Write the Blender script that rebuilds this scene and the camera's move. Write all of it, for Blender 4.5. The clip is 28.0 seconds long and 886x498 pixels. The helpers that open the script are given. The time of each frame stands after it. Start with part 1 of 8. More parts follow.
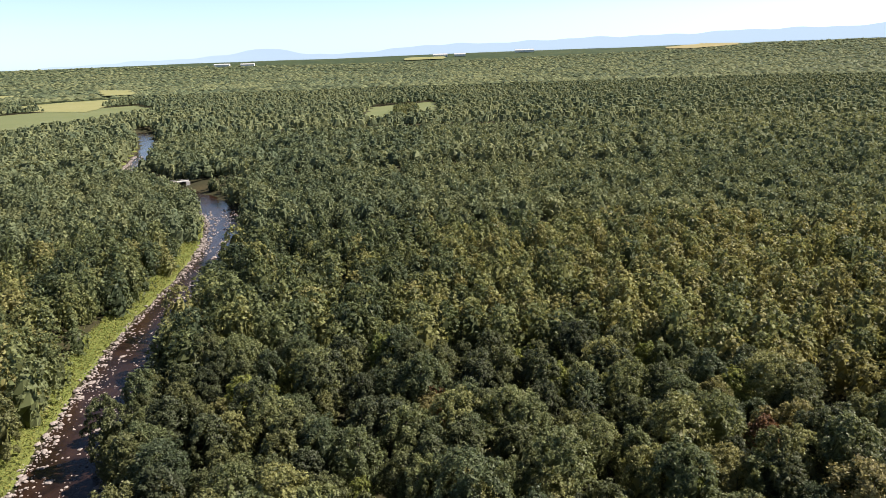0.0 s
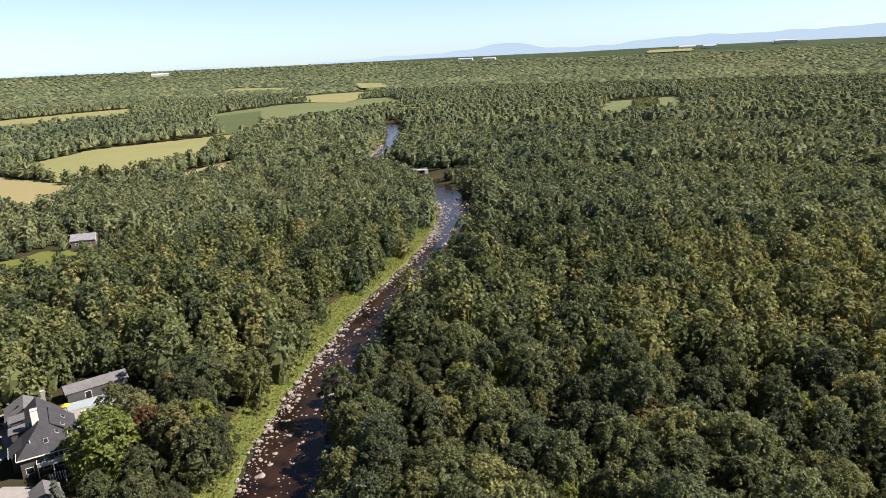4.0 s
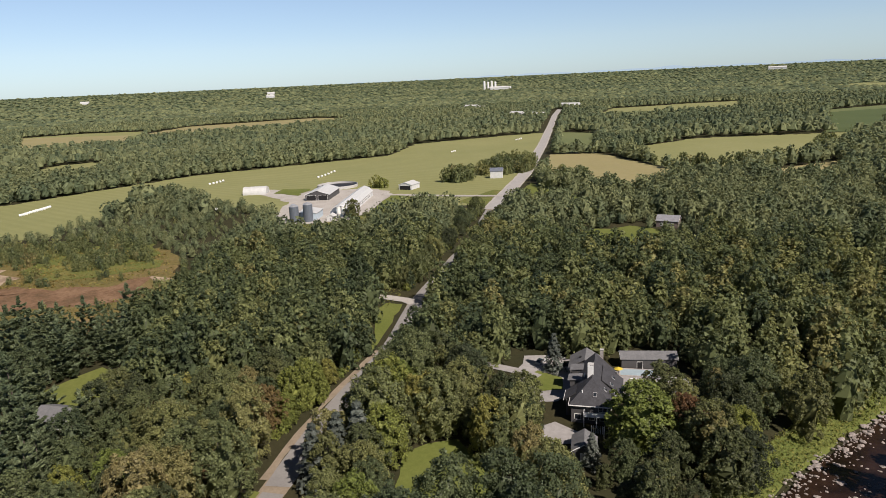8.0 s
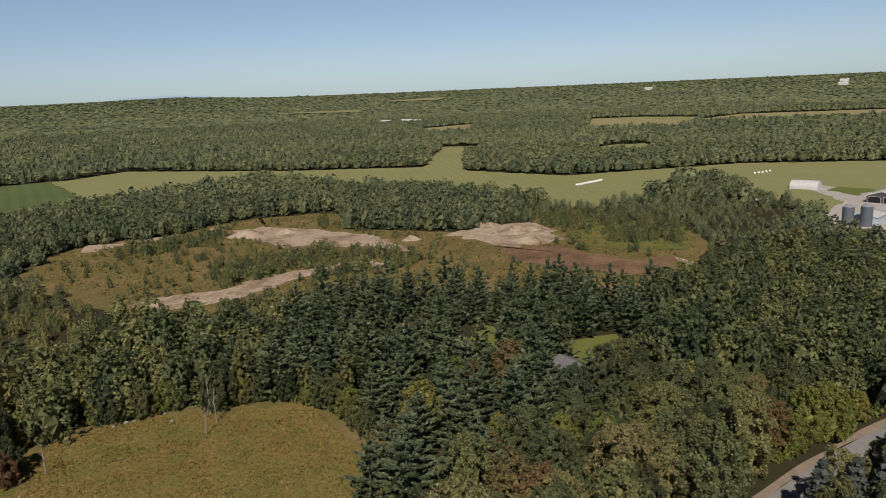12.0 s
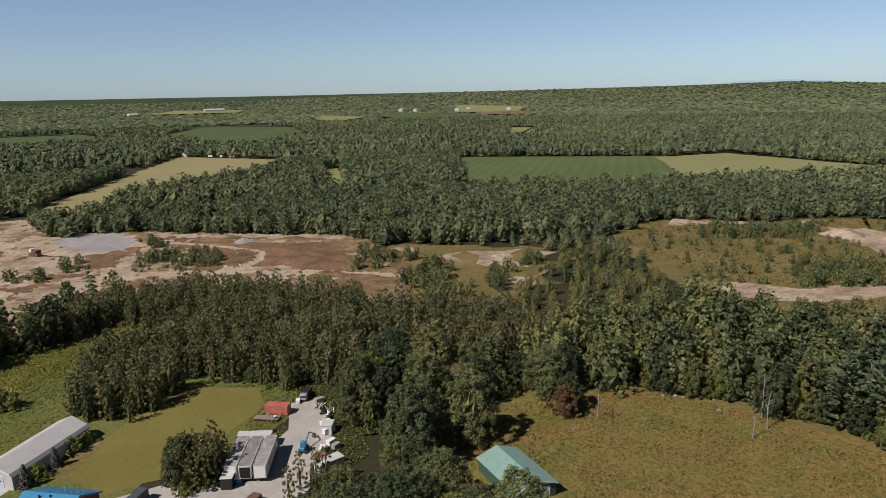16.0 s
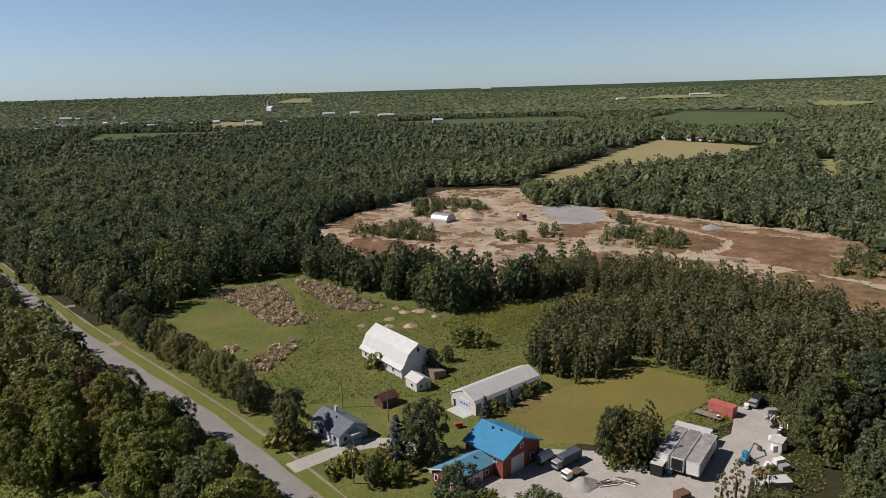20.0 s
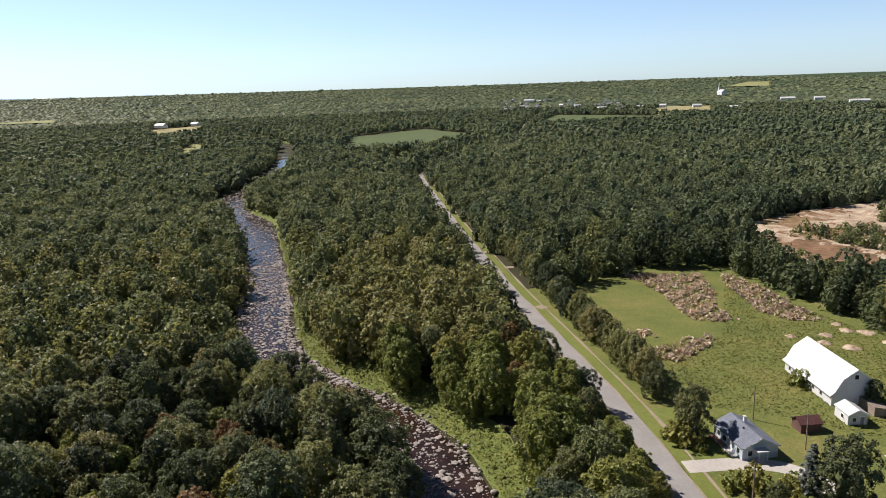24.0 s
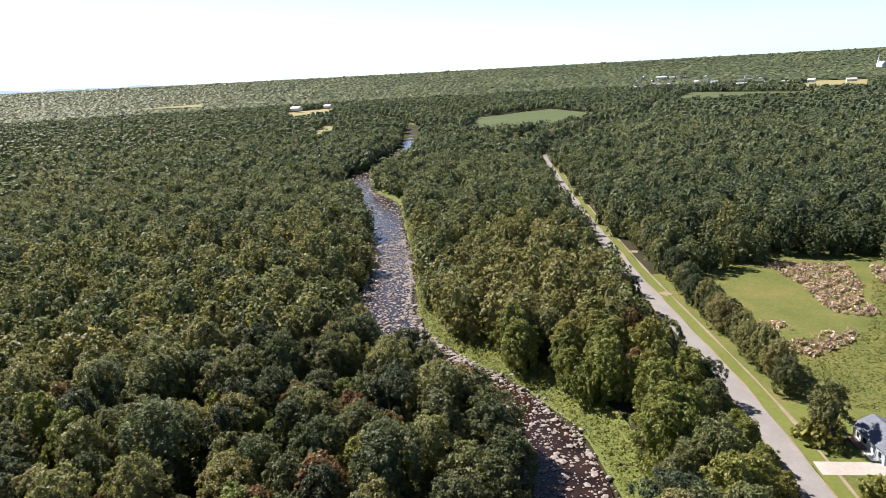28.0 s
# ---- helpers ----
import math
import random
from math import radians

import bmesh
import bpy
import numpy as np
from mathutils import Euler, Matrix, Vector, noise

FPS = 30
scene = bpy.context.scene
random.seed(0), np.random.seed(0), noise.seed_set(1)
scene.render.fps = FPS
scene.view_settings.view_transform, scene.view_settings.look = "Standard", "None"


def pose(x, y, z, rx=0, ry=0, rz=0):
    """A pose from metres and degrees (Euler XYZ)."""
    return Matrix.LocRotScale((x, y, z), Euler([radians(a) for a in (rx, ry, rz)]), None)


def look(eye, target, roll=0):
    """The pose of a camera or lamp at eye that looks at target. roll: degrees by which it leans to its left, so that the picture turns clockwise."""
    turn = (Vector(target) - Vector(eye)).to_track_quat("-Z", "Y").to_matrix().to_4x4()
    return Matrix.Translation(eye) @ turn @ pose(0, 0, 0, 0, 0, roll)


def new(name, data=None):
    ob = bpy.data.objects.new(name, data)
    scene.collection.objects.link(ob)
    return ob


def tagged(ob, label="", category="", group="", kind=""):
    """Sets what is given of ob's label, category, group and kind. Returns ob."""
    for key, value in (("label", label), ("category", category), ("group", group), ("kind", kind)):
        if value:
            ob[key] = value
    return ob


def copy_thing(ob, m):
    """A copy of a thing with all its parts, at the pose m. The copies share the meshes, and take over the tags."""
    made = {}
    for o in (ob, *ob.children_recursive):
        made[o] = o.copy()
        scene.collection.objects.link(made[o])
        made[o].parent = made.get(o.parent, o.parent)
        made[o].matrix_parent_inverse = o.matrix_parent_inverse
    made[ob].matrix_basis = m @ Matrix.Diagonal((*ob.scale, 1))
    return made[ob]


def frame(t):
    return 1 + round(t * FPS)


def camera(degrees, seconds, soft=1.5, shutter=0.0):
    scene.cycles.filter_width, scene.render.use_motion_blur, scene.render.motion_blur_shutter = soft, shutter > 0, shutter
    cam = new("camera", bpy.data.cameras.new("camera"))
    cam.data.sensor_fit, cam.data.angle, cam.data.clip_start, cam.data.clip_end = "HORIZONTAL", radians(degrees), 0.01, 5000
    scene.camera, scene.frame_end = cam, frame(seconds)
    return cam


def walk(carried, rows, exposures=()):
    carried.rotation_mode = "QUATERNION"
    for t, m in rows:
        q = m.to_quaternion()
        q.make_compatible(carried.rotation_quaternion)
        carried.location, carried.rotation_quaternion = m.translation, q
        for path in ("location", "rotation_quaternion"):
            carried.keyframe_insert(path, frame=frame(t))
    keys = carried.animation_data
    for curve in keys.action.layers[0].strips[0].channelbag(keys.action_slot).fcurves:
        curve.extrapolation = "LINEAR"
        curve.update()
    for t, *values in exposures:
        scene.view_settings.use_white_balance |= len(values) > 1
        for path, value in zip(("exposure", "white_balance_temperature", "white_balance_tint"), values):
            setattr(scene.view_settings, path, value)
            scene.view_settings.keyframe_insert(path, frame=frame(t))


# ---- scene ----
cam = camera(65.0, 28.0, soft=0.5)
PATH = [
    (0, (0.0, 0.0, 85.49), (0.0013, 1.929, 84.9585), -1.98),
    (0.5, (0.13, -0.07, 85.51), (0.161, 1.8588, 84.9737), -2.04),
    (1, (0.11, -0.19, 85.53), (0.1733, 1.7305, 84.9925), -2.14),
    (1.5, (-0.06, -0.25, 85.58), (0.0096, 1.673, 85.0356), -2.17),
    (2, (-0.41, -0.18, 85.61), (-0.4253, 1.7481, 85.0734), -2.27),
    (2.5, (-0.43, 0.15, 85.52), (-0.5794, 2.0763, 84.9838), -2.34),
    (4.5, (-0.73, 3.03, 85.8), (-1.5178, 4.793, 85.2869), -2.60),
    (5, (-0.6, 3.66, 85.47), (-1.5489, 5.3493, 84.9684), -2.67),
    (5.5, (-0.93, 4.17, 85.03), (-2.0636, 5.7411, 84.5354), -2.63),
    (6, (-1.68, 5.05, 84.75), (-2.9934, 6.4759, 84.2646), -2.54),
    (6.5, (-2.41, 5.98, 84.29), (-3.8701, 7.2611, 83.8093), -2.51),
    (7, (-3.23, 6.81, 83.84), (-4.8084, 7.9395, 83.3701), -2.50),
    (7.5, (-4.06, 7.61, 83.52), (-5.7469, 8.581, 83.0507), -2.58),
    (8, (-4.85, 8.36, 83.29), (-6.6188, 9.1663, 82.8198), -2.59),
    (8.5, (-5.77, 8.84, 83.03), (-7.6006, 9.4874, 82.5674), -2.56),
    (9, (-6.68, 9.46, 82.67), (-8.5634, 9.9404, 82.2057), -2.54),
    (9.5, (-7.59, 10.28, 82.21), (-9.5131, 10.5839, 81.7497), -2.62),
    (10, (-8.33, 10.71, 81.94), (-10.2734, 10.8393, 81.4791), -2.65),
    (10.5, (-9.49, 10.67, 81.83), (-11.4344, 10.6287, 81.3703), -2.54),
    (11, (-10.65, 10.31, 81.43), (-12.5901, 10.0954, 80.98), -2.48),
    (11.5, (-12.01, 10.14, 81.0), (-13.9161, 9.7229, 80.5518), -2.44),
    (12, (-13.05, 9.76, 80.56), (-14.8971, 9.1483, 80.1205), -2.39),
    (12.5, (-13.96, 9.39, 80.23), (-15.7267, 8.5676, 79.7876), -2.35),
    (13, (-14.77, 9.13, 80.02), (-16.4288, 8.1056, 79.5905), -2.22),
    (13.5, (-15.41, 8.65, 79.83), (-16.9579, 7.4564, 79.3971), -2.17),
    (15.5, (-17.71, 5.41, 78.97), (-18.7062, 3.7253, 78.5383), -1.29),
    (16, (-18.52, 4.24, 78.36), (-19.3571, 2.4778, 77.9257), -1.14),
    (16.5, (-19.01, 3.49, 77.85), (-19.6772, 1.6587, 77.4195), -1.13),
    (17, (-19.09, 2.93, 77.49), (-19.5952, 1.0485, 77.0582), -1.20),
    (17.5, (-19.22, 2.17, 77.14), (-19.5581, 0.2512, 76.7069), -1.23),
    (18, (-19.71, 1.5, 76.72), (-19.8946, -0.4452, 76.2817), -1.46),
    (18.5, (-19.86, 0.91, 76.46), (-19.8878, -1.043, 76.0266), -1.51),
    (19, (-19.82, 0.32, 76.36), (-19.7028, -1.6268, 75.9189), -1.63),
    (19.5, (-19.72, -0.27, 76.12), (-19.4472, -2.2073, 75.68), -1.64),
    (20, (-19.61, -0.95, 75.91), (-19.1892, -2.8577, 75.4657), -1.70),
    (20.5, (-19.41, -1.55, 75.67), (-18.8435, -3.4155, 75.2327), -1.72),
    (21, (-19.31, -2.06, 75.46), (-18.6028, -3.8744, 75.0208), -1.73),
    (21.5, (-19.2, -2.19, 75.45), (-18.3642, -3.9486, 75.0055), -1.89),
    (23.5, (-20.47, -1.89, 76.07), (-19.1367, -3.3095, 75.622), -1.97),
    (24, (-20.24, -1.91, 76.05), (-18.8023, -3.2255, 75.5999), -1.93),
    (24.5, (-20.01, -1.97, 75.9), (-18.4776, -3.1738, 75.4492), -1.93),
    (25, (-20.1, -2.15, 75.82), (-18.4926, -3.2535, 75.3685), -2.07),
    (25.5, (-20.42, -2.43, 75.8), (-18.7791, -3.473, 75.3408), -2.24),
    (26, (-20.55, -2.38, 75.87), (-18.9112, -3.426, 75.4084), -2.44),
    (26.5, (-20.77, -2.18, 75.94), (-19.1241, -3.2155, 75.4723), -2.54),
    (27, (-20.97, -1.94, 76.12), (-19.3268, -2.9827, 75.6402), -2.70),
    (27.5, (-21.31, -1.76, 76.34), (-19.6705, -2.794, 75.8565), -2.98),
    (28, (-21.69, -1.56, 76.59), (-20.0463, -2.5894, 76.1012), -3.16),
]
STOPS = [(0, 1.2), (2.5, 1.22), (5, 0.92), (6, 0.86), (8, 0.36), (9, 0.14), (11, -0.1), (13, -0.12), (16, 0.02), (20, 0.08), (22.5, 0.46), (25, 0.9), (26, 1.05), (28, 1.26)]
EXPOSURES = [(t, stops, 6560 if t < 14 else 6330, 16) for t, stops in STOPS]
walk(cam, [(t, look(eye, target, roll)) for t, eye, target, roll in PATH], EXPOSURES)

# ---- daylight ----
SUN_YAW, SUN_UP = 283.0, 46.0
sun_way = Vector((-math.sin(radians(SUN_YAW)) * math.cos(radians(SUN_UP)), math.cos(radians(SUN_YAW)) * math.cos(radians(SUN_UP)), math.sin(radians(SUN_UP))))
world = bpy.data.worlds.new("sky")
scene.world = world
world.use_nodes = True
wn = world.node_tree.nodes
sky = wn.new("ShaderNodeTexSky")
sky.sky_type, sky.sun_disc = "NISHITA", False
sky.sun_elevation, sky.sun_rotation = radians(SUN_UP), math.atan2(sun_way.x, sun_way.y)
sky.altitude, sky.air_density, sky.dust_density, sky.ozone_density = 250, 0.9, 0.15, 1.4
cool = wn.new("ShaderNodeMix")
cool.data_type, cool.blend_type = "RGBA", "MULTIPLY"
cool.inputs[0].default_value = 1.0
height = wn.new("ShaderNodeSeparateXYZ")
world.node_tree.links.new(wn.new("ShaderNodeTexCoord").outputs["Generated"], height.inputs[0])
tone = wn.new("ShaderNodeValToRGB")
tone.color_ramp.elements[0].position, tone.color_ramp.elements[0].color = 0.0, (0.6, 0.79, 1.08, 1)
tone.color_ramp.elements[1].position, tone.color_ramp.elements[1].color = 1.0, (0.24, 0.25, 0.28, 1)
tone.color_ramp.elements.new(0.18).color = (1.08, 1.07, 1.05, 1)
tone.color_ramp.elements.new(0.05).color = (0.82, 0.91, 1.05, 1)
tone.color_ramp.elements.new(0.42).color = (0.52, 0.53, 0.55, 1)
world.node_tree.links.new(height.outputs[2], tone.inputs[0])
world.node_tree.links.new(tone.outputs[0], cool.inputs[7])
world.node_tree.links.new(sky.outputs[0], cool.inputs[6])
world.node_tree.links.new(cool.outputs[2], wn["Background"].inputs[0])
wn["Background"].inputs[1].default_value = 0.08
lamp = bpy.data.lights.new("sun", "SUN")
lamp.energy, lamp.angle, lamp.color = 5.0, radians(0.53), (1.0, 0.93, 0.82)
new("sun", lamp).matrix_world = look(sun_way * 100, (0, 0, 0))


# ---- materials ----
def nodes_of(name):
    m = bpy.data.materials.new(name)
    m.use_nodes = True
    return m, m.node_tree.nodes, m.node_tree.links, m.node_tree.nodes["Principled BSDF"]


def ramp(nd, stops):
    r = nd.new("ShaderNodeValToRGB")
    els = r.color_ramp.elements
    while len(els) < len(stops):
        els.new(0.5)
    for e, (p, c) in zip(els, stops):
        e.position, e.color = p, (*c, 1)
    return r


def noise_node(nd, lk, coord, scale, detail=4, rough=0.6):
    n = nd.new("ShaderNodeTexNoise")
    n.inputs["Scale"].default_value, n.inputs["Detail"].default_value, n.inputs["Roughness"].default_value = scale, detail, rough
    lk.new(coord, n.inputs["Vector"])
    return n


def mixed(nd, lk, a, b, fac, mode="MIX"):
    m = nd.new("ShaderNodeMix")
    m.data_type, m.blend_type = "RGBA", mode
    for sock, v in ((m.inputs[0], fac), (m.inputs[6], a), (m.inputs[7], b)):
        if isinstance(v, bpy.types.NodeSocket):
            lk.new(v, sock)
        elif isinstance(v, tuple):
            sock.default_value = (*v, 1)
        else:
            sock.default_value = v
    return m.outputs[2]


def ground_mat(name, big, fine, big_scale=0.03, fine_scale=0.6, rough=0.95, bump=0.3, bump_scale=1.2, stripes=None):
    """Earth, grass or sand: large patches of colour, fine grain, relief; stripes: (angle, spacing, colour, share)."""
    m, nd, lk, bs = nodes_of(name)
    co = nd.new("ShaderNodeTexCoord").outputs["Object"]
    n1, n2 = noise_node(nd, lk, co, big_scale, 6, 0.65), noise_node(nd, lk, co, fine_scale, 5, 0.7)
    r1, r2 = ramp(nd, big), ramp(nd, fine)
    lk.new(n1.outputs[0], r1.inputs[0])
    lk.new(n2.outputs[0], r2.inputs[0])
    col = mixed(nd, lk, r1.outputs[0], r2.outputs[0], 0.8, "MULTIPLY")
    if stripes:
        angle, spacing, tint, share = stripes
        mp = nd.new("ShaderNodeMapping")
        mp.inputs["Rotation"].default_value = (0, 0, radians(angle))
        lk.new(co, mp.inputs[0])
        w = nd.new("ShaderNodeTexWave")
        w.inputs["Scale"].default_value, w.inputs["Distortion"].default_value = 0.314 / spacing, 1.2
        w.inputs["Detail"].default_value, w.inputs["Detail Scale"].default_value = 3, 0.4
        lk.new(mp.outputs[0], w.inputs[0])
        mul = nd.new("ShaderNodeMath")
        mul.operation = "MULTIPLY"
        mul.inputs[1].default_value = share
        lk.new(w.outputs[1], mul.inputs[0])
        col = mixed(nd, lk, col, tint, mul.outputs[0])
    lk.new(col, bs.inputs["Base Color"])
    bs.inputs["Roughness"].default_value = rough
    bs.inputs["Specular IOR Level"].default_value = 0.15
    if bump:
        n3 = noise_node(nd, lk, co, bump_scale, 4, 0.7)
        b = nd.new("ShaderNodeBump")
        b.inputs["Strength"].default_value, b.inputs["Distance"].default_value = bump, 0.6
        lk.new(n3.outputs[0], b.inputs["Height"])
        lk.new(b.outputs[0], bs.inputs["Normal"])
    return m


def leaf_mat(name, stops, per_tree="object", spread=0.45, gloss=0.2, through_share=0.36):
    """Foliage: one tint for each tree, a lighter or darker shade for each spray of leaves, a little light through it."""
    m, nd, lk, bs = nodes_of(name)
    if per_tree == "object":
        src = nd.new("ShaderNodeObjectInfo").outputs["Random"]
    else:
        a = nd.new("ShaderNodeAttribute")
        a.attribute_name = "tint"
        src = a.outputs["Fac"]
    r = ramp(nd, stops)
    lk.new(src, r.inputs[0])
    isl = nd.new("ShaderNodeNewGeometry").outputs["Random Per Island"]
    mr = nd.new("ShaderNodeMapRange")
    mr.inputs["To Min"].default_value, mr.inputs["To Max"].default_value = 1 - spread, 1 + spread
    lk.new(isl, mr.inputs["Value"])
    cb = nd.new("ShaderNodeCombineColor")
    for k in range(3):
        lk.new(mr.outputs[0], cb.inputs[k])
    col = mixed(nd, lk, r.outputs[0], cb.outputs[0], 1.0, "MULTIPLY")
    lk.new(col, bs.inputs["Base Color"])
    bs.inputs["Roughness"].default_value = 0.5
    bs.inputs["Specular IOR Level"].default_value = gloss
    tr = nd.new("ShaderNodeBsdfTranslucent")
    lk.new(mixed(nd, lk, col, (1.42, 1.32, 0.98), 1.0, "MULTIPLY"), tr.inputs["Color"])
    mx = nd.new("ShaderNodeMixShader")
    mx.inputs[0].default_value = through_share
    lk.new(bs.outputs[0], mx.inputs[1])
    lk.new(tr.outputs[0], mx.inputs[2])
    lk.new(mx.outputs[0], nd["Material Output"].inputs["Surface"])
    return m


def plain_mat(name, rgb, rough=0.7, metal=0.0, vary=0.12, scale=2.0, spec=0.4, bump=0.0):
    """Paint, wood, metal: a base colour with mottling and a little wear."""
    m, nd, lk, bs = nodes_of(name)
    co = nd.new("ShaderNodeTexCoord").outputs["Object"]
    n1, n2 = noise_node(nd, lk, co, scale, 5, 0.65), noise_node(nd, lk, co, scale * 0.2, 3, 0.6)
    lo, hi = tuple(c * (1 - vary) for c in rgb), tuple(min(1, c * (1 + vary)) for c in rgb)
    r1 = ramp(nd, [(0.3, lo), (0.7, hi)])
    r2 = ramp(nd, [(0.35, (1 - vary,) * 3), (0.65, (1, 1, 1))])
    lk.new(n1.outputs[0], r1.inputs[0])
    lk.new(n2.outputs[0], r2.inputs[0])
    lk.new(mixed(nd, lk, r1.outputs[0], r2.outputs[0], 1.0, "MULTIPLY"), bs.inputs["Base Color"])
    bs.inputs["Roughness"].default_value, bs.inputs["Metallic"].default_value = rough, metal
    bs.inputs["Specular IOR Level"].default_value = spec
    if bump:
        b = nd.new("ShaderNodeBump")
        b.inputs["Strength"].default_value, b.inputs["Distance"].default_value = bump, 0.05
        lk.new(n1.outputs[0], b.inputs["Height"])
        lk.new(b.outputs[0], bs.inputs["Normal"])
    return m


def ribbed_mat(name, rgb, spacing=0.3, rough=0.45, metal=0.0, axis=0, vary=0.1, dark=0.8):
    """Ribbed sheet metal or lapped boards: fine lines at a true spacing."""
    m, nd, lk, bs = nodes_of(name)
    co = nd.new("ShaderNodeTexCoord").outputs["Object"]
    sep = nd.new("ShaderNodeSeparateXYZ")
    lk.new(co, sep.inputs[0])
    fr = nd.new("ShaderNodeMath")
    fr.operation = "PINGPONG"
    fr.inputs[1].default_value = spacing / 2
    lk.new(sep.outputs[axis], fr.inputs[0])
    r = ramp(nd, [(0.0, (dark,) * 3), (0.25, (1, 1, 1))])
    dv = nd.new("ShaderNodeMath")
    dv.operation = "DIVIDE"
    dv.inputs[1].default_value = spacing / 2
    lk.new(fr.outputs[0], dv.inputs[0])
    lk.new(dv.outputs[0], r.inputs[0])
    n1 = noise_node(nd, lk, co, 0.5, 5, 0.7)
    r1 = ramp(nd, [(0.3, tuple(c * (1 - vary) for c in rgb)), (0.7, tuple(min(1, c * (1 + vary)) for c in rgb))])
    lk.new(n1.outputs[0], r1.inputs[0])
    lk.new(mixed(nd, lk, r1.outputs[0], r.outputs[0], 1.0, "MULTIPLY"), bs.inputs["Base Color"])
    bs.inputs["Roughness"].default_value, bs.inputs["Metallic"].default_value = rough, metal
    b = nd.new("ShaderNodeBump")
    b.inputs["Strength"].default_value, b.inputs["Distance"].default_value = 0.4, 0.03
    lk.new(dv.outputs[0], b.inputs["Height"])
    lk.new(b.outputs[0], bs.inputs["Normal"])
    return m


M = {}
M["forest_floor"] = ground_mat("forest_floor", [(0.3, (0.03, 0.033, 0.015)), (0.7, (0.055, 0.047, 0.022))], [(0.3, (0.6, 0.6, 0.6)), (0.7, (1, 1, 1))])
M["meadow"] = ground_mat("meadow", [(0.3, (0.095, 0.115, 0.031)), (0.5, (0.132, 0.145, 0.04)), (0.7, (0.19, 0.165, 0.056))], [(0.3, (0.62, 0.65, 0.6)), (0.65, (1, 1, 1))], 0.06, 0.9, bump=0.8, bump_scale=0.8)
M["brown_meadow"] = ground_mat("brown_meadow", [(0.3, (0.11, 0.11, 0.032)), (0.44, (0.19, 0.165, 0.05)), (0.54, (0.22, 0.15, 0.052)), (0.64, (0.16, 0.15, 0.04)), (0.75, (0.1, 0.11, 0.03))], [(0.3, (0.5, 0.48, 0.45)), (0.65, (1, 1, 1))], 0.05, 0.7, bump=0.9, bump_scale=0.7)
M["lawn"] = ground_mat("lawn", [(0.3, (0.11, 0.135, 0.03)), (0.7, (0.15, 0.165, 0.045))], [(0.3, (0.75, 0.75, 0.72)), (0.7, (1, 1, 1))], 0.05, 0.8, bump=0.2)
M["olive_lawn"] = ground_mat("olive_lawn", [(0.3, (0.145, 0.128, 0.034)), (0.7, (0.19, 0.162, 0.046))], [(0.3, (0.78, 0.78, 0.75)), (0.7, (1, 1, 1))], 0.05, 0.5, bump=0.2, stripes=(35, 1.2, (0.15, 0.14, 0.04), 0.3))
M["hay"] = ground_mat("hay", [(0.3, (0.205, 0.21, 0.088)), (0.7, (0.25, 0.245, 0.11))], [(0.3, (0.85, 0.85, 0.82)), (0.7, (1, 1, 1))], 0.01, 0.2, bump=0, stripes=(62, 9, (0.17, 0.18, 0.07), 0.4))
M["pale_hay"] = ground_mat("pale_hay", [(0.3, (0.24, 0.21, 0.105)), (0.7, (0.29, 0.25, 0.13))], [(0.3, (0.85, 0.85, 0.82)), (0.7, (1, 1, 1))], 0.01, 0.2, bump=0, stripes=(20, 8, (0.24, 0.22, 0.09), 0.4))
M["crop"] = ground_mat("crop", [(0.3, (0.06, 0.085, 0.032)), (0.7, (0.085, 0.11, 0.042))], [(0.3, (0.8, 0.8, 0.8)), (0.7, (1, 1, 1))], 0.01, 0.2, bump=0, stripes=(40, 12, (0.1, 0.125, 0.05), 0.35))
M["green_hay"] = ground_mat("green_hay", [(0.3, (0.12, 0.145, 0.062)), (0.7, (0.155, 0.17, 0.078))], [(0.3, (0.85, 0.85, 0.82)), (0.7, (1, 1, 1))], 0.01, 0.2, bump=0, stripes=(55, 9, (0.1, 0.125, 0.05), 0.4))
M["crop_field"] = ground_mat("crop_field", [(0.3, (0.075, 0.105, 0.035)), (0.7, (0.1, 0.13, 0.045))], [(0.3, (0.8, 0.8, 0.8)), (0.7, (1, 1, 1))], 0.01, 0.2, bump=0, stripes=(40, 12, (0.13, 0.15, 0.06), 0.3))
M["sand"] = ground_mat("sand", [(0.32, (0.2, 0.145, 0.1)), (0.42, (0.29, 0.22, 0.155)), (0.5, (0.39, 0.31, 0.225)), (0.62, (0.45, 0.37, 0.28)), (0.7, (0.17, 0.15, 0.07))], [(0.35, (0.58, 0.54, 0.5)), (0.62, (1, 1, 1))], 0.05, 0.45, bump=0.8, bump_scale=0.35)
M["pale_sand"] = ground_mat("pale_sand", [(0.3, (0.36, 0.29, 0.215)), (0.7, (0.46, 0.385, 0.295))], [(0.3, (0.7, 0.68, 0.65)), (0.65, (1, 1, 1))], 0.1, 0.8, bump=0.4, bump_scale=0.8)
M["red_earth"] = ground_mat("red_earth", [(0.32, (0.11, 0.075, 0.04)), (0.5, (0.19, 0.115, 0.068)), (0.68, (0.26, 0.165, 0.1))], [(0.35, (0.6, 0.57, 0.52)), (0.62, (1, 1, 1))], 0.06, 0.5, bump=0.9, bump_scale=0.4)
M["dirt"] = ground_mat("dirt", [(0.36, (0.1, 0.095, 0.035)), (0.44, (0.15, 0.115, 0.05)), (0.52, (0.21, 0.135, 0.075)), (0.6, (0.3, 0.215, 0.14)), (0.7, (0.13, 0.12, 0.045))], [(0.35, (0.55, 0.52, 0.48)), (0.62, (1, 1, 1))], 0.035, 0.5, bump=0.9, bump_scale=0.35)
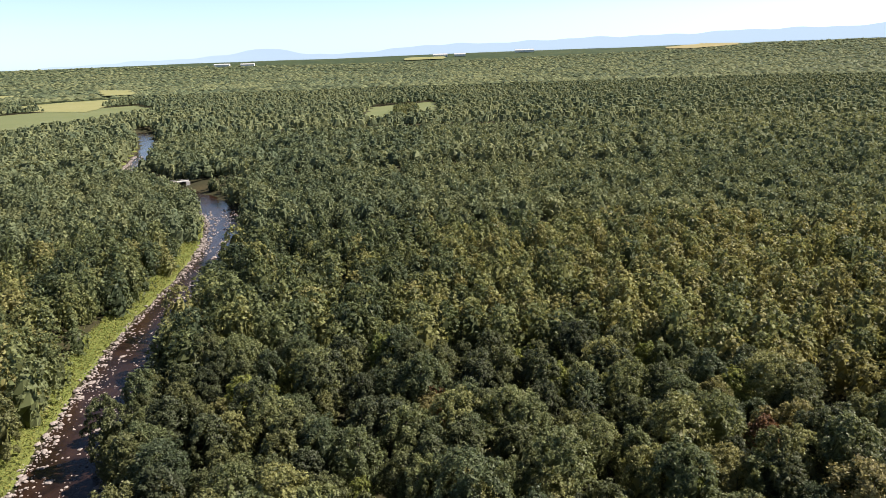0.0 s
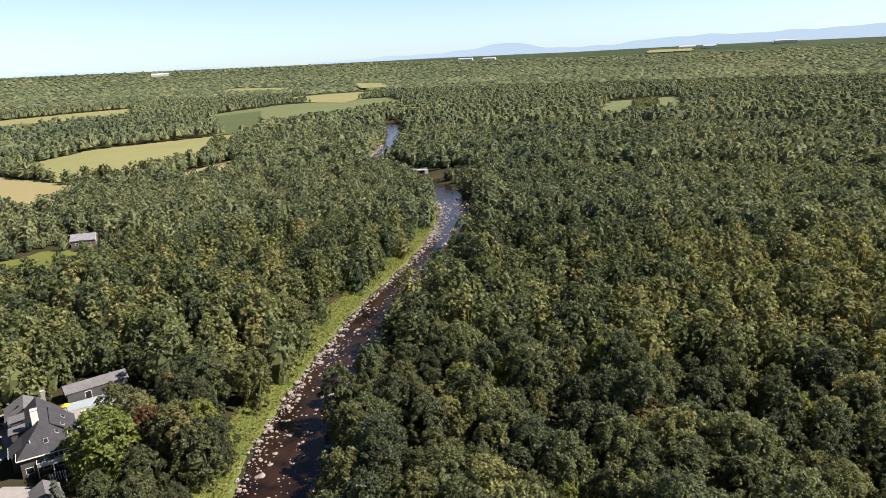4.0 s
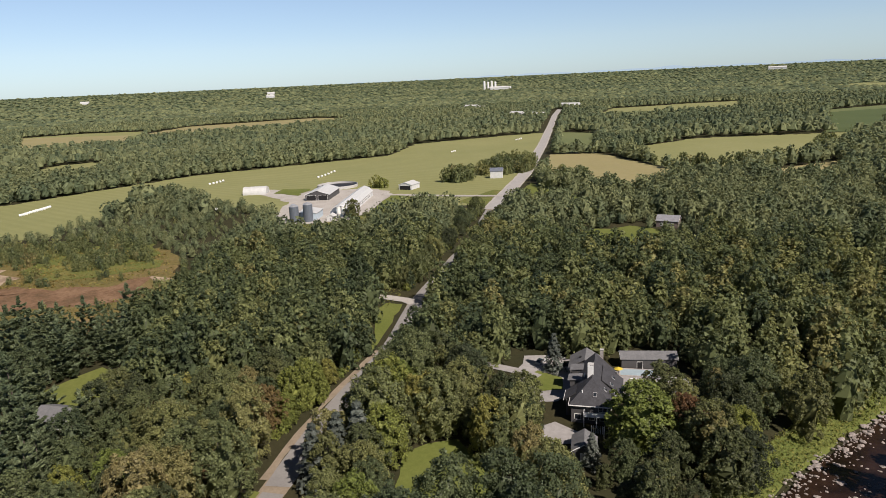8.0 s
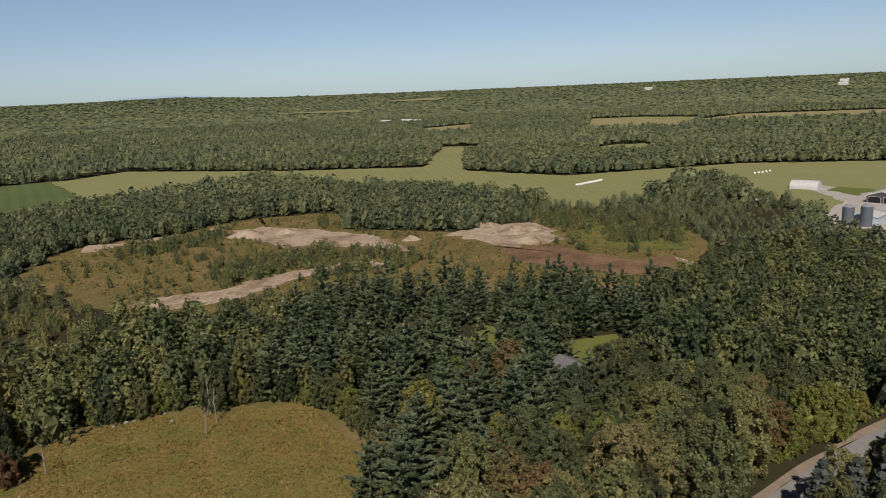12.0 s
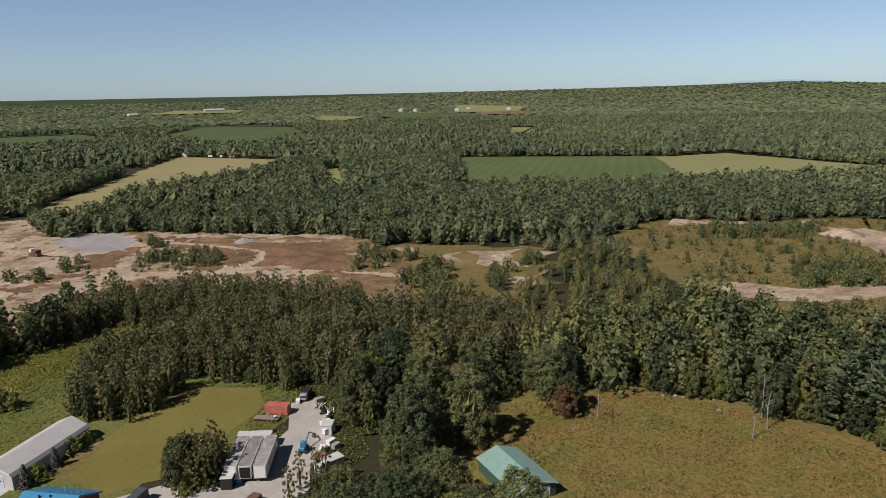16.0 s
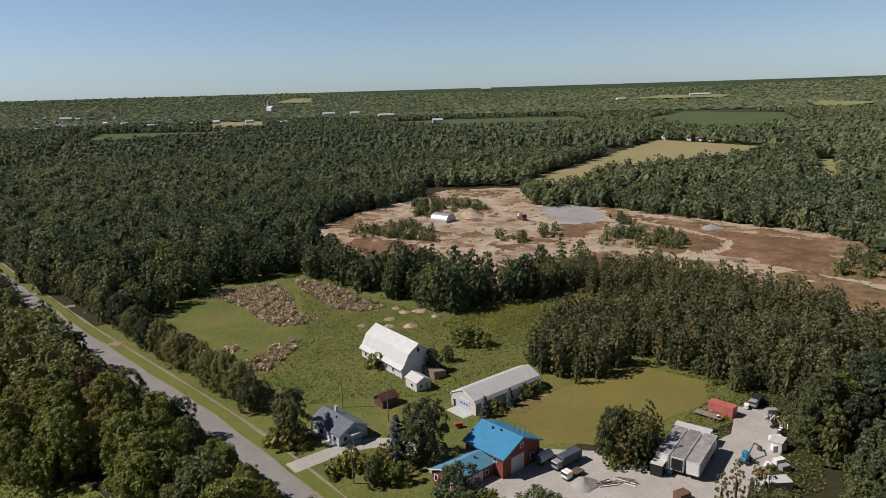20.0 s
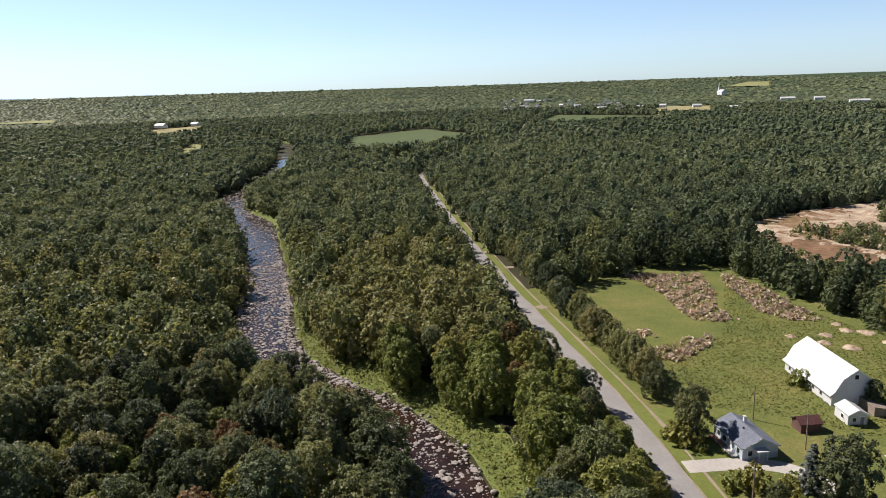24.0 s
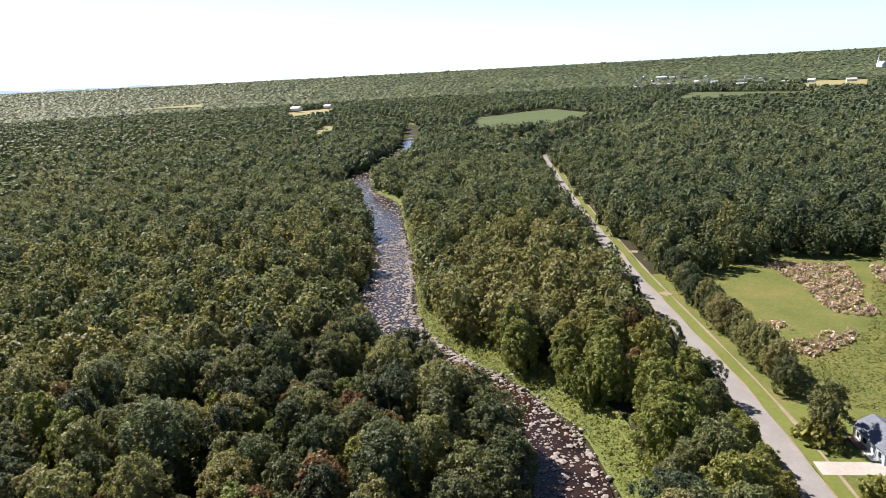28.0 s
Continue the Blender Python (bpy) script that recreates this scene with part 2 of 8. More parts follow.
M["scrub"] = ground_mat("scrub", [(0.3, (0.13, 0.12, 0.04)), (0.5, (0.17, 0.135, 0.05)), (0.7, (0.25, 0.18, 0.09))], [(0.3, (0.5, 0.5, 0.45)), (0.65, (1, 1, 1))], 0.04, 0.5, bump=0.7, bump_scale=0.5)
M["gravel"] = ground_mat("gravel", [(0.3, (0.36, 0.335, 0.305)), (0.7, (0.45, 0.425, 0.395))], [(0.3, (0.75, 0.74, 0.72)), (0.7, (1, 1, 1))], 0.12, 1.5, bump=0.3, bump_scale=2)
M["grey_gravel"] = ground_mat("grey_gravel", [(0.3, (0.26, 0.245, 0.24)), (0.7, (0.36, 0.345, 0.335))], [(0.3, (0.75, 0.74, 0.74)), (0.7, (1, 1, 1))], 0.05, 0.5, bump=0.3, bump_scale=1)
M["asphalt"] = ground_mat("asphalt", [(0.3, (0.205, 0.195, 0.186)), (0.7, (0.265, 0.253, 0.24))], [(0.3, (0.8, 0.8, 0.8)), (0.7, (1, 1, 1))], 0.15, 2.0, 0.85, bump=0.1, bump_scale=3)
M["pale_asphalt"] = ground_mat("pale_asphalt", [(0.3, (0.31, 0.295, 0.285)), (0.7, (0.37, 0.355, 0.34))], [(0.3, (0.8, 0.8, 0.8)), (0.7, (1, 1, 1))], 0.15, 2.0, 0.85, bump=0.1, bump_scale=3)
M["shoulder"] = ground_mat("shoulder", [(0.3, (0.23, 0.185, 0.135)), (0.7, (0.3, 0.245, 0.185))], [(0.3, (0.7, 0.7, 0.68)), (0.7, (1, 1, 1))], 0.2, 1.0)
M["bank_grass"] = ground_mat("bank_grass", [(0.3, (0.11, 0.14, 0.037)), (0.7, (0.165, 0.18, 0.05))], [(0.3, (0.65, 0.68, 0.6)), (0.65, (1, 1, 1))], 0.1, 1.2, bump=0.9, bump_scale=1.2)
GREENS = [(0.0, (0.058, 0.078, 0.042)), (0.3, (0.1, 0.122, 0.056)), (0.6, (0.15, 0.168, 0.07)), (0.85, (0.2, 0.205, 0.08)), (1.0, (0.22, 0.19, 0.085))]
M["leaves"] = leaf_mat("leaves", GREENS)
# darker copy of GREENS; near_wood also uses it for backlit shade
M["dark_leaves"] = leaf_mat("dark_leaves", [(0.0, (0.052, 0.064, 0.034)), (0.5, (0.086, 0.1, 0.045)), (1.0, (0.135, 0.142, 0.056))])
M["yellow_leaves"] = leaf_mat("yellow_leaves", [(0.0, (0.13, 0.162, 0.042)), (0.6, (0.18, 0.198, 0.05)), (1.0, (0.22, 0.205, 0.06))])
M["autumn_leaves"] = leaf_mat("autumn_leaves", [(0.0, (0.15, 0.085, 0.045)), (0.5, (0.17, 0.115, 0.05)), (1.0, (0.15, 0.13, 0.055))])
M["poplar_leaves"] = leaf_mat("poplar_leaves", [(0.0, (0.1, 0.115, 0.045)), (0.6, (0.14, 0.145, 0.054)), (1.0, (0.19, 0.165, 0.066))])
M["birch_leaves"] = leaf_mat("birch_leaves", [(0.0, (0.13, 0.145, 0.055)), (0.6, (0.18, 0.175, 0.066)), (1.0, (0.22, 0.185, 0.08))])
M["pine_needles"] = leaf_mat("pine_needles", [(0.0, (0.09, 0.118, 0.066)), (1.0, (0.15, 0.18, 0.095))])
M["spruce_needles"] = leaf_mat("spruce_needles", [(0.0, (0.085, 0.1, 0.085)), (1.0, (0.12, 0.135, 0.115))])
M["wood_leaves"] = leaf_mat("wood_leaves", GREENS, "attribute", 0.4)
M["mid_leaves"] = leaf_mat("mid_leaves", GREENS, "attribute", 0.45, 0.12)
# bluer, paler darks than GREENS: distance haze mixed into the leaf colour
M["hazed_leaves"] = leaf_mat("hazed_leaves", [(0.0, (0.082, 0.106, 0.062)), (0.5, (0.127, 0.15, 0.08)), (1.0, (0.182, 0.196, 0.096))], "attribute", 0.3, 0.03, 0.28)
M["bark"] = plain_mat("bark", (0.13, 0.105, 0.085), 0.9, vary=0.3, scale=3)
M["rock"] = plain_mat("rock", (0.3, 0.262, 0.24), 0.85, vary=0.3, scale=1.5)


def water_mat():
    m, nd, lk, bs = nodes_of("river_water")
    co = nd.new("ShaderNodeTexCoord").outputs["Object"]
    n = noise_node(nd, lk, co, 0.15, 4)
    r = ramp(nd, [(0.35, (0.009, 0.005, 0.0035)), (0.65, (0.03, 0.016, 0.01))])
    lk.new(n.outputs[0], r.inputs[0])
    lk.new(r.outputs[0], bs.inputs["Base Color"])
    bs.inputs["Roughness"].default_value = 0.2
    bs.inputs["Specular IOR Level"].default_value = 0.28
    n2 = noise_node(nd, lk, co, 1.6, 3)
    b = nd.new("ShaderNodeBump")
    b.inputs["Strength"].default_value, b.inputs["Distance"].default_value = 0.35, 0.12
    lk.new(n2.outputs[0], b.inputs["Height"])
    lk.new(b.outputs[0], bs.inputs["Normal"])
    return m


M["water"] = water_mat()


# ---- the plan, in metres: x and y from the point below the first camera ----
RIVER = [(-420, 1000), (-330, 800), (-286, 662), (-268, 592), (-207, 523), (-160, 468), (-128, 403), (-112, 345), (-105, 290), (-103, 245), (-99, 205), (-92, 165), (-85, 132), (-77, 110), (-50, 68), (-15, 22), (18, -30), (48, -66), (70, -84), (88, -91), (108, -95), (135, -93), (162, -95), (190, -108), (225, -129), (280, -157), (375, -205), (428, -214), (490, -246), (540, -300), (585, -335), (703, -418), (900, -540), (1200, -640)]
ROAD = [(-1500, 1030), (-1267, 858), (-1027, 689), (-740, 485), (-532, 332), (-397, 222), (-330, 175), (-285, 138), (-243, 104), (-202, 78), (-176, 54), (-158, 40), (-140, 28), (44, -120), (67, -137), (108, -164), (148, -190), (188, -218), (236, -251), (307, -302), (454, -410), (600, -620), (740, -880), (900, -1077), (1219, -1514)]
WEST_LANE = [(-428, 268), (-445, 252), (-461, 230), (-484, 210), (-500, 192), (-512, 190)]


def along(points, step):
    """Points at even steps along a line through the given ones, and the directions there."""
    p = np.array(points, float)
    seg = np.hypot(*np.diff(p, axis=0).T)
    at = np.r_[0, np.cumsum(seg)]
    s = np.arange(0, at[-1], step)
    q = np.stack([np.interp(s, at, p[:, 0]), np.interp(s, at, p[:, 1])], 1)
    k = 3
    q[k:-k] = sum(q[k + d : len(q) - k + d] for d in range(-k, k + 1)) / (2 * k + 1)
    t = np.gradient(q, axis=0)
    return q, t / np.hypot(*t.T)[:, None]


def far_from(points, x, y):
    """Distance from places to a line."""
    p = np.array(points, float)
    best = np.full(np.shape(x), 1e9)
    for a, b in zip(p[:-1], p[1:]):
        ab = b - a
        u = np.clip(((x - a[0]) * ab[0] + (y - a[1]) * ab[1]) / (ab @ ab), 0, 1)
        best = np.minimum(best, np.hypot(x - a[0] - u * ab[0], y - a[1] - u * ab[1]))
    return best


def inside(poly, x, y):
    p = np.array(poly, float)
    hit = np.zeros(np.shape(x), bool)
    for (ax, ay), (bx, by) in zip(p, np.roll(p, -1, 0)):
        if ay != by:
            hit ^= ((ay > y) != (by > y)) & (x < (bx - ax) * (y - ay) / (by - ay) + ax)
    return hit


RIVER_Q, RIVER_T = along(RIVER, 5.0)
ROAD_Q, ROAD_T = along(ROAD, 5.0)
EYE_H, FLAT, RIM = 84.0, 2500.0, 4700.0
# skyline over the level horizon: direction (degrees to the left of +y) and metres at the rim
SKYLINE_AT = [-60, -34, -18, 0, 8, 13, 19, 26, 32, 40, 60, 85, 100, 113, 122, 128, 136, 150, 170, 200, 225, 245, 262, 300]
HILLS_UP = (120, 122, 112, 98, 60, 72, 62, 34, 20, 24, 22, 8, 4, 0, 10, 60, 34, 10, 0, 0, 2, 14, 34, 100)
SKYLINE_UP = [(0.45 if 115 < a < 160 else 0.2) * v for a, v in zip(SKYLINE_AT, HILLS_UP)]


def ground_z(x, y):
    x, y = np.asarray(x, float), np.asarray(y, float)
    d = far_from(RIVER[::1], x, y)
    cut = np.clip((24 - d) / 13, 0, 1)
    z = -3.6 * cut * cut * (3 - 2 * cut)
    r = np.hypot(x + 12, y - 3)
    over = np.clip((r - FLAT) / (RIM - FLAT), 0, 1)
    real = FLAT / np.maximum(1 - over, 1e-3)
    z = z + np.where(r > FLAT, EYE_H - EYE_H * r / real, 0)
    yaw = np.degrees(np.arctan2(-(x + 12), y - 3))
    yaw = np.where(yaw < -60, yaw + 360, yaw)
    return z + np.interp(yaw, SKYLINE_AT, SKYLINE_UP) * np.clip((r - 3300) / (RIM - 3300), 0, 1) ** 2


def sheet(name, verts, faces, mats, tint=None, index=None, smooth=False):
    """A mesh from arrays; all faces have the same number of corners."""
    verts, faces = np.asarray(verts, np.float32), np.asarray(faces, np.int32)
    me = bpy.data.meshes.new(name)
    n, k = faces.shape
    me.vertices.add(len(verts))
    me.vertices.foreach_set("co", verts.ravel())
    me.loops.add(n * k)
    me.loops.foreach_set("vertex_index", faces.ravel())
    me.polygons.add(n)
    me.polygons.foreach_set("loop_start", np.arange(0, n * k, k, dtype=np.int32))
    me.polygons.foreach_set("use_smooth", np.full(n, smooth))
    for m in mats:
        me.materials.append(m)
    if index is not None:
        me.polygons.foreach_set("material_index", np.asarray(index, np.int32))
    if tint is not None:
        me.attributes.new("tint", "FLOAT", "FACE").data.foreach_set("value", np.asarray(tint, np.float32))
    me.update(calc_edges=True)
    return me


def grid_ground():
    near = np.arange(-440, 441, 5.0)
    far = 440 * np.cumprod(np.full(52, 1.0475))
    c = np.r_[-far[::-1], near, far]
    x, y = np.meshgrid(c, c)
    n = len(c)
    z = ground_z(x, y)
    i = np.arange(n * n).reshape(n, n)
    f = np.stack([i[:-1, :-1], i[:-1, 1:], i[1:, 1:], i[1:, :-1]], -1).reshape(-1, 4)
    r = np.hypot(x, y)
    far_face = (r[:-1, :-1] > 2100).ravel().astype(int)
    z[r > 2300] += 4
    me = sheet("ground", np.stack([x, y, z], -1).reshape(-1, 3), f, [M["forest_floor"], M["far_canopy"]], index=far_face, smooth=True)
    return tagged(new("ground", me), "dark leafy forest ground reaching to the wooded horizon", "ground", kind="structure")


M["far_canopy"] = ground_mat("far_canopy", [(0.3, (0.03, 0.05, 0.022)), (0.5, (0.045, 0.068, 0.028)), (0.7, (0.07, 0.085, 0.035))], [(0.3, (0.4, 0.42, 0.4)), (0.65, (1, 1, 1))], 0.008, 0.08, bump=0)
grid_ground()

PATCHES, PATCH_COUNT = [], []


def patch(name, poly, mat, label, category="field", lift=0.08, rag=0.0, clear=True):
    """A field, lawn or bare place laid on the ground; rag: how uneven its edge is."""
    rng = np.random.default_rng(len(PATCH_COUNT) + 7)
    p, out = np.array(poly, float), []
    for a, b in zip(p, np.roll(p, -1, 0)):
        n = max(1, int(np.hypot(*(b - a)) / max(rag * 2.5, 6))) if rag else 1
        for k in range(n):
            q = a + (b - a) * k / n
            out.append(q + (rng.normal(0, rag, 2) if rag else 0))
    lift += 0.002 * len(PATCH_COUNT)
    PATCH_COUNT.append(name)
    bm = bmesh.new()
    zs = ground_z([q[0] for q in out], [q[1] for q in out])
    far = max(np.hypot(*q) for q in out) > 2000
    bm.faces.new([bm.verts.new((q[0], q[1], (max(z, 0) if not far else z) + lift)) for q, z in zip(out, zs)])
    bmesh.ops.recalc_face_normals(bm, faces=bm.faces)
    for f in bm.faces:
        if f.normal.z < 0:
            f.normal_flip()
    bmesh.ops.triangulate(bm, faces=bm.faces)
    me = bpy.data.meshes.new(name)
    bm.to_mesh(me)
    me.materials.append(M[mat])
    if clear:
        PATCHES.append(poly)
    return tagged(new(name, me), label, category, kind="structure")


def seen_over(poly, share=0.87):
    """A far field drawn out towards the valley, so that it shows over the trees before it."""
    pts = sorted({tuple(p) for p in poly} | {(round(p[0] * share), round(p[1] * share)) for p in poly})

    def half(points):
        out = []
        for p in points:
            while len(out) > 1 and (out[-1][0] - out[-2][0]) * (p[1] - out[-2][1]) <= (out[-1][1] - out[-2][1]) * (p[0] - out[-2][0]):
                out.pop()
            out.append(p)
        return out

    return half(pts)[:-1] + half(pts[::-1])[:-1]


# fields and clearings
patch("hay_field", [(-630, 23), (-480, 100), (-425, 200), (-420, 240), (-487, 300), (-903, 606), (-910, 522), (-895, 380), (-778, 296), (-756, 76), (-661, -81), (-707, -192), (-849, -231), (-1007, -239), (-1017, -318), (-740, -250), (-711, -400), (-711, -629), (-608, -640), (-455, -420), (-600, -370), (-535, -182), (-506, -112), (-486, -44), (-545, 0)], "hay", "mown pale green hay field with faint stripes beside the farm", rag=2)
patch("crop_field", [(-270, -480), (-417, -790), (-626, -645), (-608, -640), (-455, -420), (-310, -455)], "crop_field", "dark green crop field with tramlines among woods", rag=1)
patch("stubble_field", [(-645, 433), (-614, 478), (-464, 438), (-408, 388), (-394, 334), (-425, 326), (-476, 313)], "pale_hay", "pale dry stubble field beside the road", rag=1)
patch("orchard_field", [(-889, 615), (-834, 640), (-628, 478), (-655, 449)], "green_hay", "green field with rows beside the road", rag=1)
patch("wheat_field", [(-626, 509), (-663, 659), (-613, 756), (-572, 833), (-520, 749), (-440, 590), (-420, 470), (-406, 439), (-432, 412), (-470, 440)], "hay", "pale hay field between hedgerows", rag=2)
patch("hedge_field", [(-412, 500), (-411, 576), (-377, 541), (-344, 494), (-354, 434), (-395, 450)], "pale_hay", "narrow pale field behind a hedgerow", rag=2)
patch("green_field", [(-600, 930), (-729, 980), (-890, 1210), (-889, 1467), (-706, 1679), (-540, 1400), (-560, 1100)], "green_hay", "broad green field far beyond the woods", rag=3)
patch("far_field", [(-1715, 2300), (-1702, 2480), (-1318, 2450), (-1380, 2250)], "hay", "pale field far off", lift=4)
patch("glade_field", [(-120, 980), (-122, 1329), (-6, 1438), (6, 1100), (-64, 1020)], "green_hay", "yellowish clearing deep in the forest", rag=5)
patch("valley_field", [(700, -480), (780, -560), (970, -709), (1013, -907), (779, -828), (640, -590)], "crop", "dark green field beyond the river", rag=3)
patch("house_field", [(515, -410), (618, -504), (612, -541), (560, -510)], "lawn", "small bright green field beside a far house", rag=2)
patch("grass_field", [(-395, 228), (-440, 218), (-470, 265), (-430, 290), (-405, 260)], "meadow", "rough green grass beside the farm lane", rag=1)
patch("brown_field", [(-100, -141), (-133, -133), (-146, -123), (-156, -104), (-165, -78), (-143, -52), (-108, -40), (-80, -60), (-74, -112)], "brown_meadow", "brown and olive unmown meadow with white stones", rag=1.5)
patch("field_edge", [(-96, -150), (-136, -142), (-156, -128), (-168, -104), (-176, -76), (-146, -44), (-106, -32), (-70, -56), (-64, -116)], "scrub", "tangled grass at the edge of the brown meadow", "grass", lift=0.02, rag=1.5, clear=False)
patch("west_meadow", [(-475, -62), (-454, -32), (-404, 26), (-300, 28), (-270, 0), (-292, -60), (-395, -80)], "scrub", "brown and rusty scrubby clearing", rag=4)
patch("pit_meadow", [(-262, -294), (-319, -322), (-369, -280), (-413, -274), (-458, -216), (-392, -175), (-397, -110), (-425, -82), (-399, -20), (-275, -40), (-268, -93), (-245, -131), (-200, -150), (-214, -189)], "scrub", "scrubby olive and brown ground of an old sand pit", rag=4)
patch("quarry_ground", [(128, -420), (91, -521), (40, -540), (12, -436), (2, -459), (-32, -445), (-94, -397), (-135, -373), (-146, -310), (-120, -246), (-98, -248), (-80, -260), (-40, -283), (-5, -288), (19, -256), (46, -278), (88, -282), (140, -345)], "dirt", "reddish brown and sandy ground of a gravel pit", rag=4)
patch("strip_field", [(34, -530), (33, -602), (-106, -1032), (-222, -896), (-180, -740), (-30, -600), (22, -505)], "pale_hay", "long pale dry field behind the gravel pit", rag=2)
patch("square_field", [(-230, -746), (-254, -753), (-190, -540), (-172, -545)], "hay", "small pale square field in the woods", rag=1)
patch("green_meadow", [(142, -192), (126, -255), (104, -273), (60, -246), (29, -226), (-13, -258), (-36, -246), (-3, -212), (-3, -180), (-9, -174), (-18, -172.5), (-26, -181), (-32, -191), (-50, -182), (-49, -167), (-36, -150), (-20, -142), (6, -120), (10, -118), (42, -122), (66, -140), (108, -169)], "meadow", "lush green weedy meadow around the farm buildings", lift=0.03, rag=0.8)
patch("olive_field", [(3, -156), (-20, -178), (-32, -189), (-49, -180), (-48, -168), (-38, -159), (-24, -142), (-11, -141)], "olive_lawn", "olive mown grass beside the long shed", lift=0.06, rag=0.8, clear=False)
patch("rank_grass", [(-2.5, -179.5), (-8.5, -174.5), (-18, -172.5), (-25, -181), (-27, -177), (-19, -168.5), (-9.5, -168), (-1, -174)], "meadow", "rank green grass at the edge of the mown field", "grass", lift=0.05, rag=1.0, clear=False)
patch("roadside_grass", [(42, -122), (22, -106), (2, -98), (4, -118), (12, -130), (24, -138), (34, -133)], "meadow", "rough olive grass beside the driveway", "grass", lift=0.1, rag=0.6, clear=False)
patch("meadow_edge", [(150, -190), (134, -262), (104, -282), (58, -254), (28, -234), (-14, -268), (-46, -252), (-20, -200), (-34, -198), (-58, -186), (-56, -164), (-40, -146), (0, -150), (40, -150), (108, -162)], "meadow", "tangled grass at the edge of the trees", "grass", lift=0.02, rag=1.5, clear=False)
patch("worn_earth", [(0.4, -153.0), (-7.1, -168.0), (-11.3, -170.3), (-8.6, -161.2), (-2.8, -150.6)], "scrub", "worn brown earth beside the long shed", "earth", lift=0.08, rag=0.5, clear=False)
patch("house_lawn", [(60, -139), (56, -146), (40, -140), (30, -136), (36, -128), (46, -127)], "lawn", "short lawn around the bungalow", lift=0.07, rag=0.5, clear=False)
patch("yard_gravel", [(6, -121), (-3, -128), (-10, -139), (-22, -139), (-36, -133), (-50, -152), (-53, -166), (-61, -166), (-62, -150), (-55, -138), (-48, -124), (-30, -108), (-10, -102), (6, -104)], "gravel", "pale grey gravel yard with wheel tracks", "yard", lift=0.08, rag=0.7)
patch("villa_lawn", [(-209, -18), (-226, -22), (-238, -6), (-222, 4), (-206, 4)], "lawn", "small bright green lawn among pines", rag=0.8)
patch("villa_drive", [(-204, -24), (-209, -18), (-200, -4), (-193, -8)], "gravel", "pale grey driveway among pines", "driveway", lift=0.12, rag=0.3)
patch("road_lawn", [(-118, 44), (-127, 50), (-142, 58), (-142, 72), (-122, 76), (-108, 60)], "lawn", "bright lawn beside the spruces", rag=1)
patch("verge_lawn", [(-222, 80), (-236, 85), (-250, 94), (-244, 99), (-222, 85), (-204, 72)], "lawn", "mown green verge beside the road", rag=0.5)
patch("cottage_lawn", [(-282, 206), (-311, 231), (-304, 262), (-280, 268), (-257, 237)], "lawn", "green lawn by a grey cottage in the woods", rag=2)
patch("farm_paddock", [(-403, 82), (-379, 102), (-374, 127), (-412, 160), (-416, 190), (-402, 214), (-425, 208), (-478, 200), (-505, 196), (-440, 150), (-424, 136), (-438, 92)], "meadow", "rough grass before the farm", "grass", rag=1)
patch("lane_lawn", [(-365, 274), (-361, 295), (-425, 300), (-480, 305), (-441, 267), (-408, 244)], "lawn", "green grass beside the main road", "grass", rag=1)
patch("back_lawn", [(-175, 262), (-195, 290), (-182, 296), (-165, 275)], "lawn", "small lawn glimpsed among the trees", rag=2)
patch("forecourt", [(-168, 104), (-176, 113), (-172, 122), (-160, 124), (-154, 117), (-149, 111), (-146, 104), (-150, 96), (-156, 98)], "grey_gravel", "pale grey forecourt beside the dark house", "driveway", lift=0.12, rag=0.4)
patch("forecourt_lawn", [(-163, 104), (-165, 110), (-157, 113), (-151, 109), (-153, 103)], "lawn", "small clipped lawn in the forecourt", lift=0.2, rag=0.2, clear=False)
patch("patio", [(-137, 91), (-129, 89), (-125, 96), (-130, 99), (-137, 97)], "grey_gravel", "pale stone patio below the dark house", "patio", lift=0.12, rag=0.3)
patch("terrace", [(-154, 128), (-140, 142), (-128, 136), (-134, 122), (-146, 120)], "grey_gravel", "pale stone terrace beside the dark house", "terrace", lift=0.13, rag=0.3)

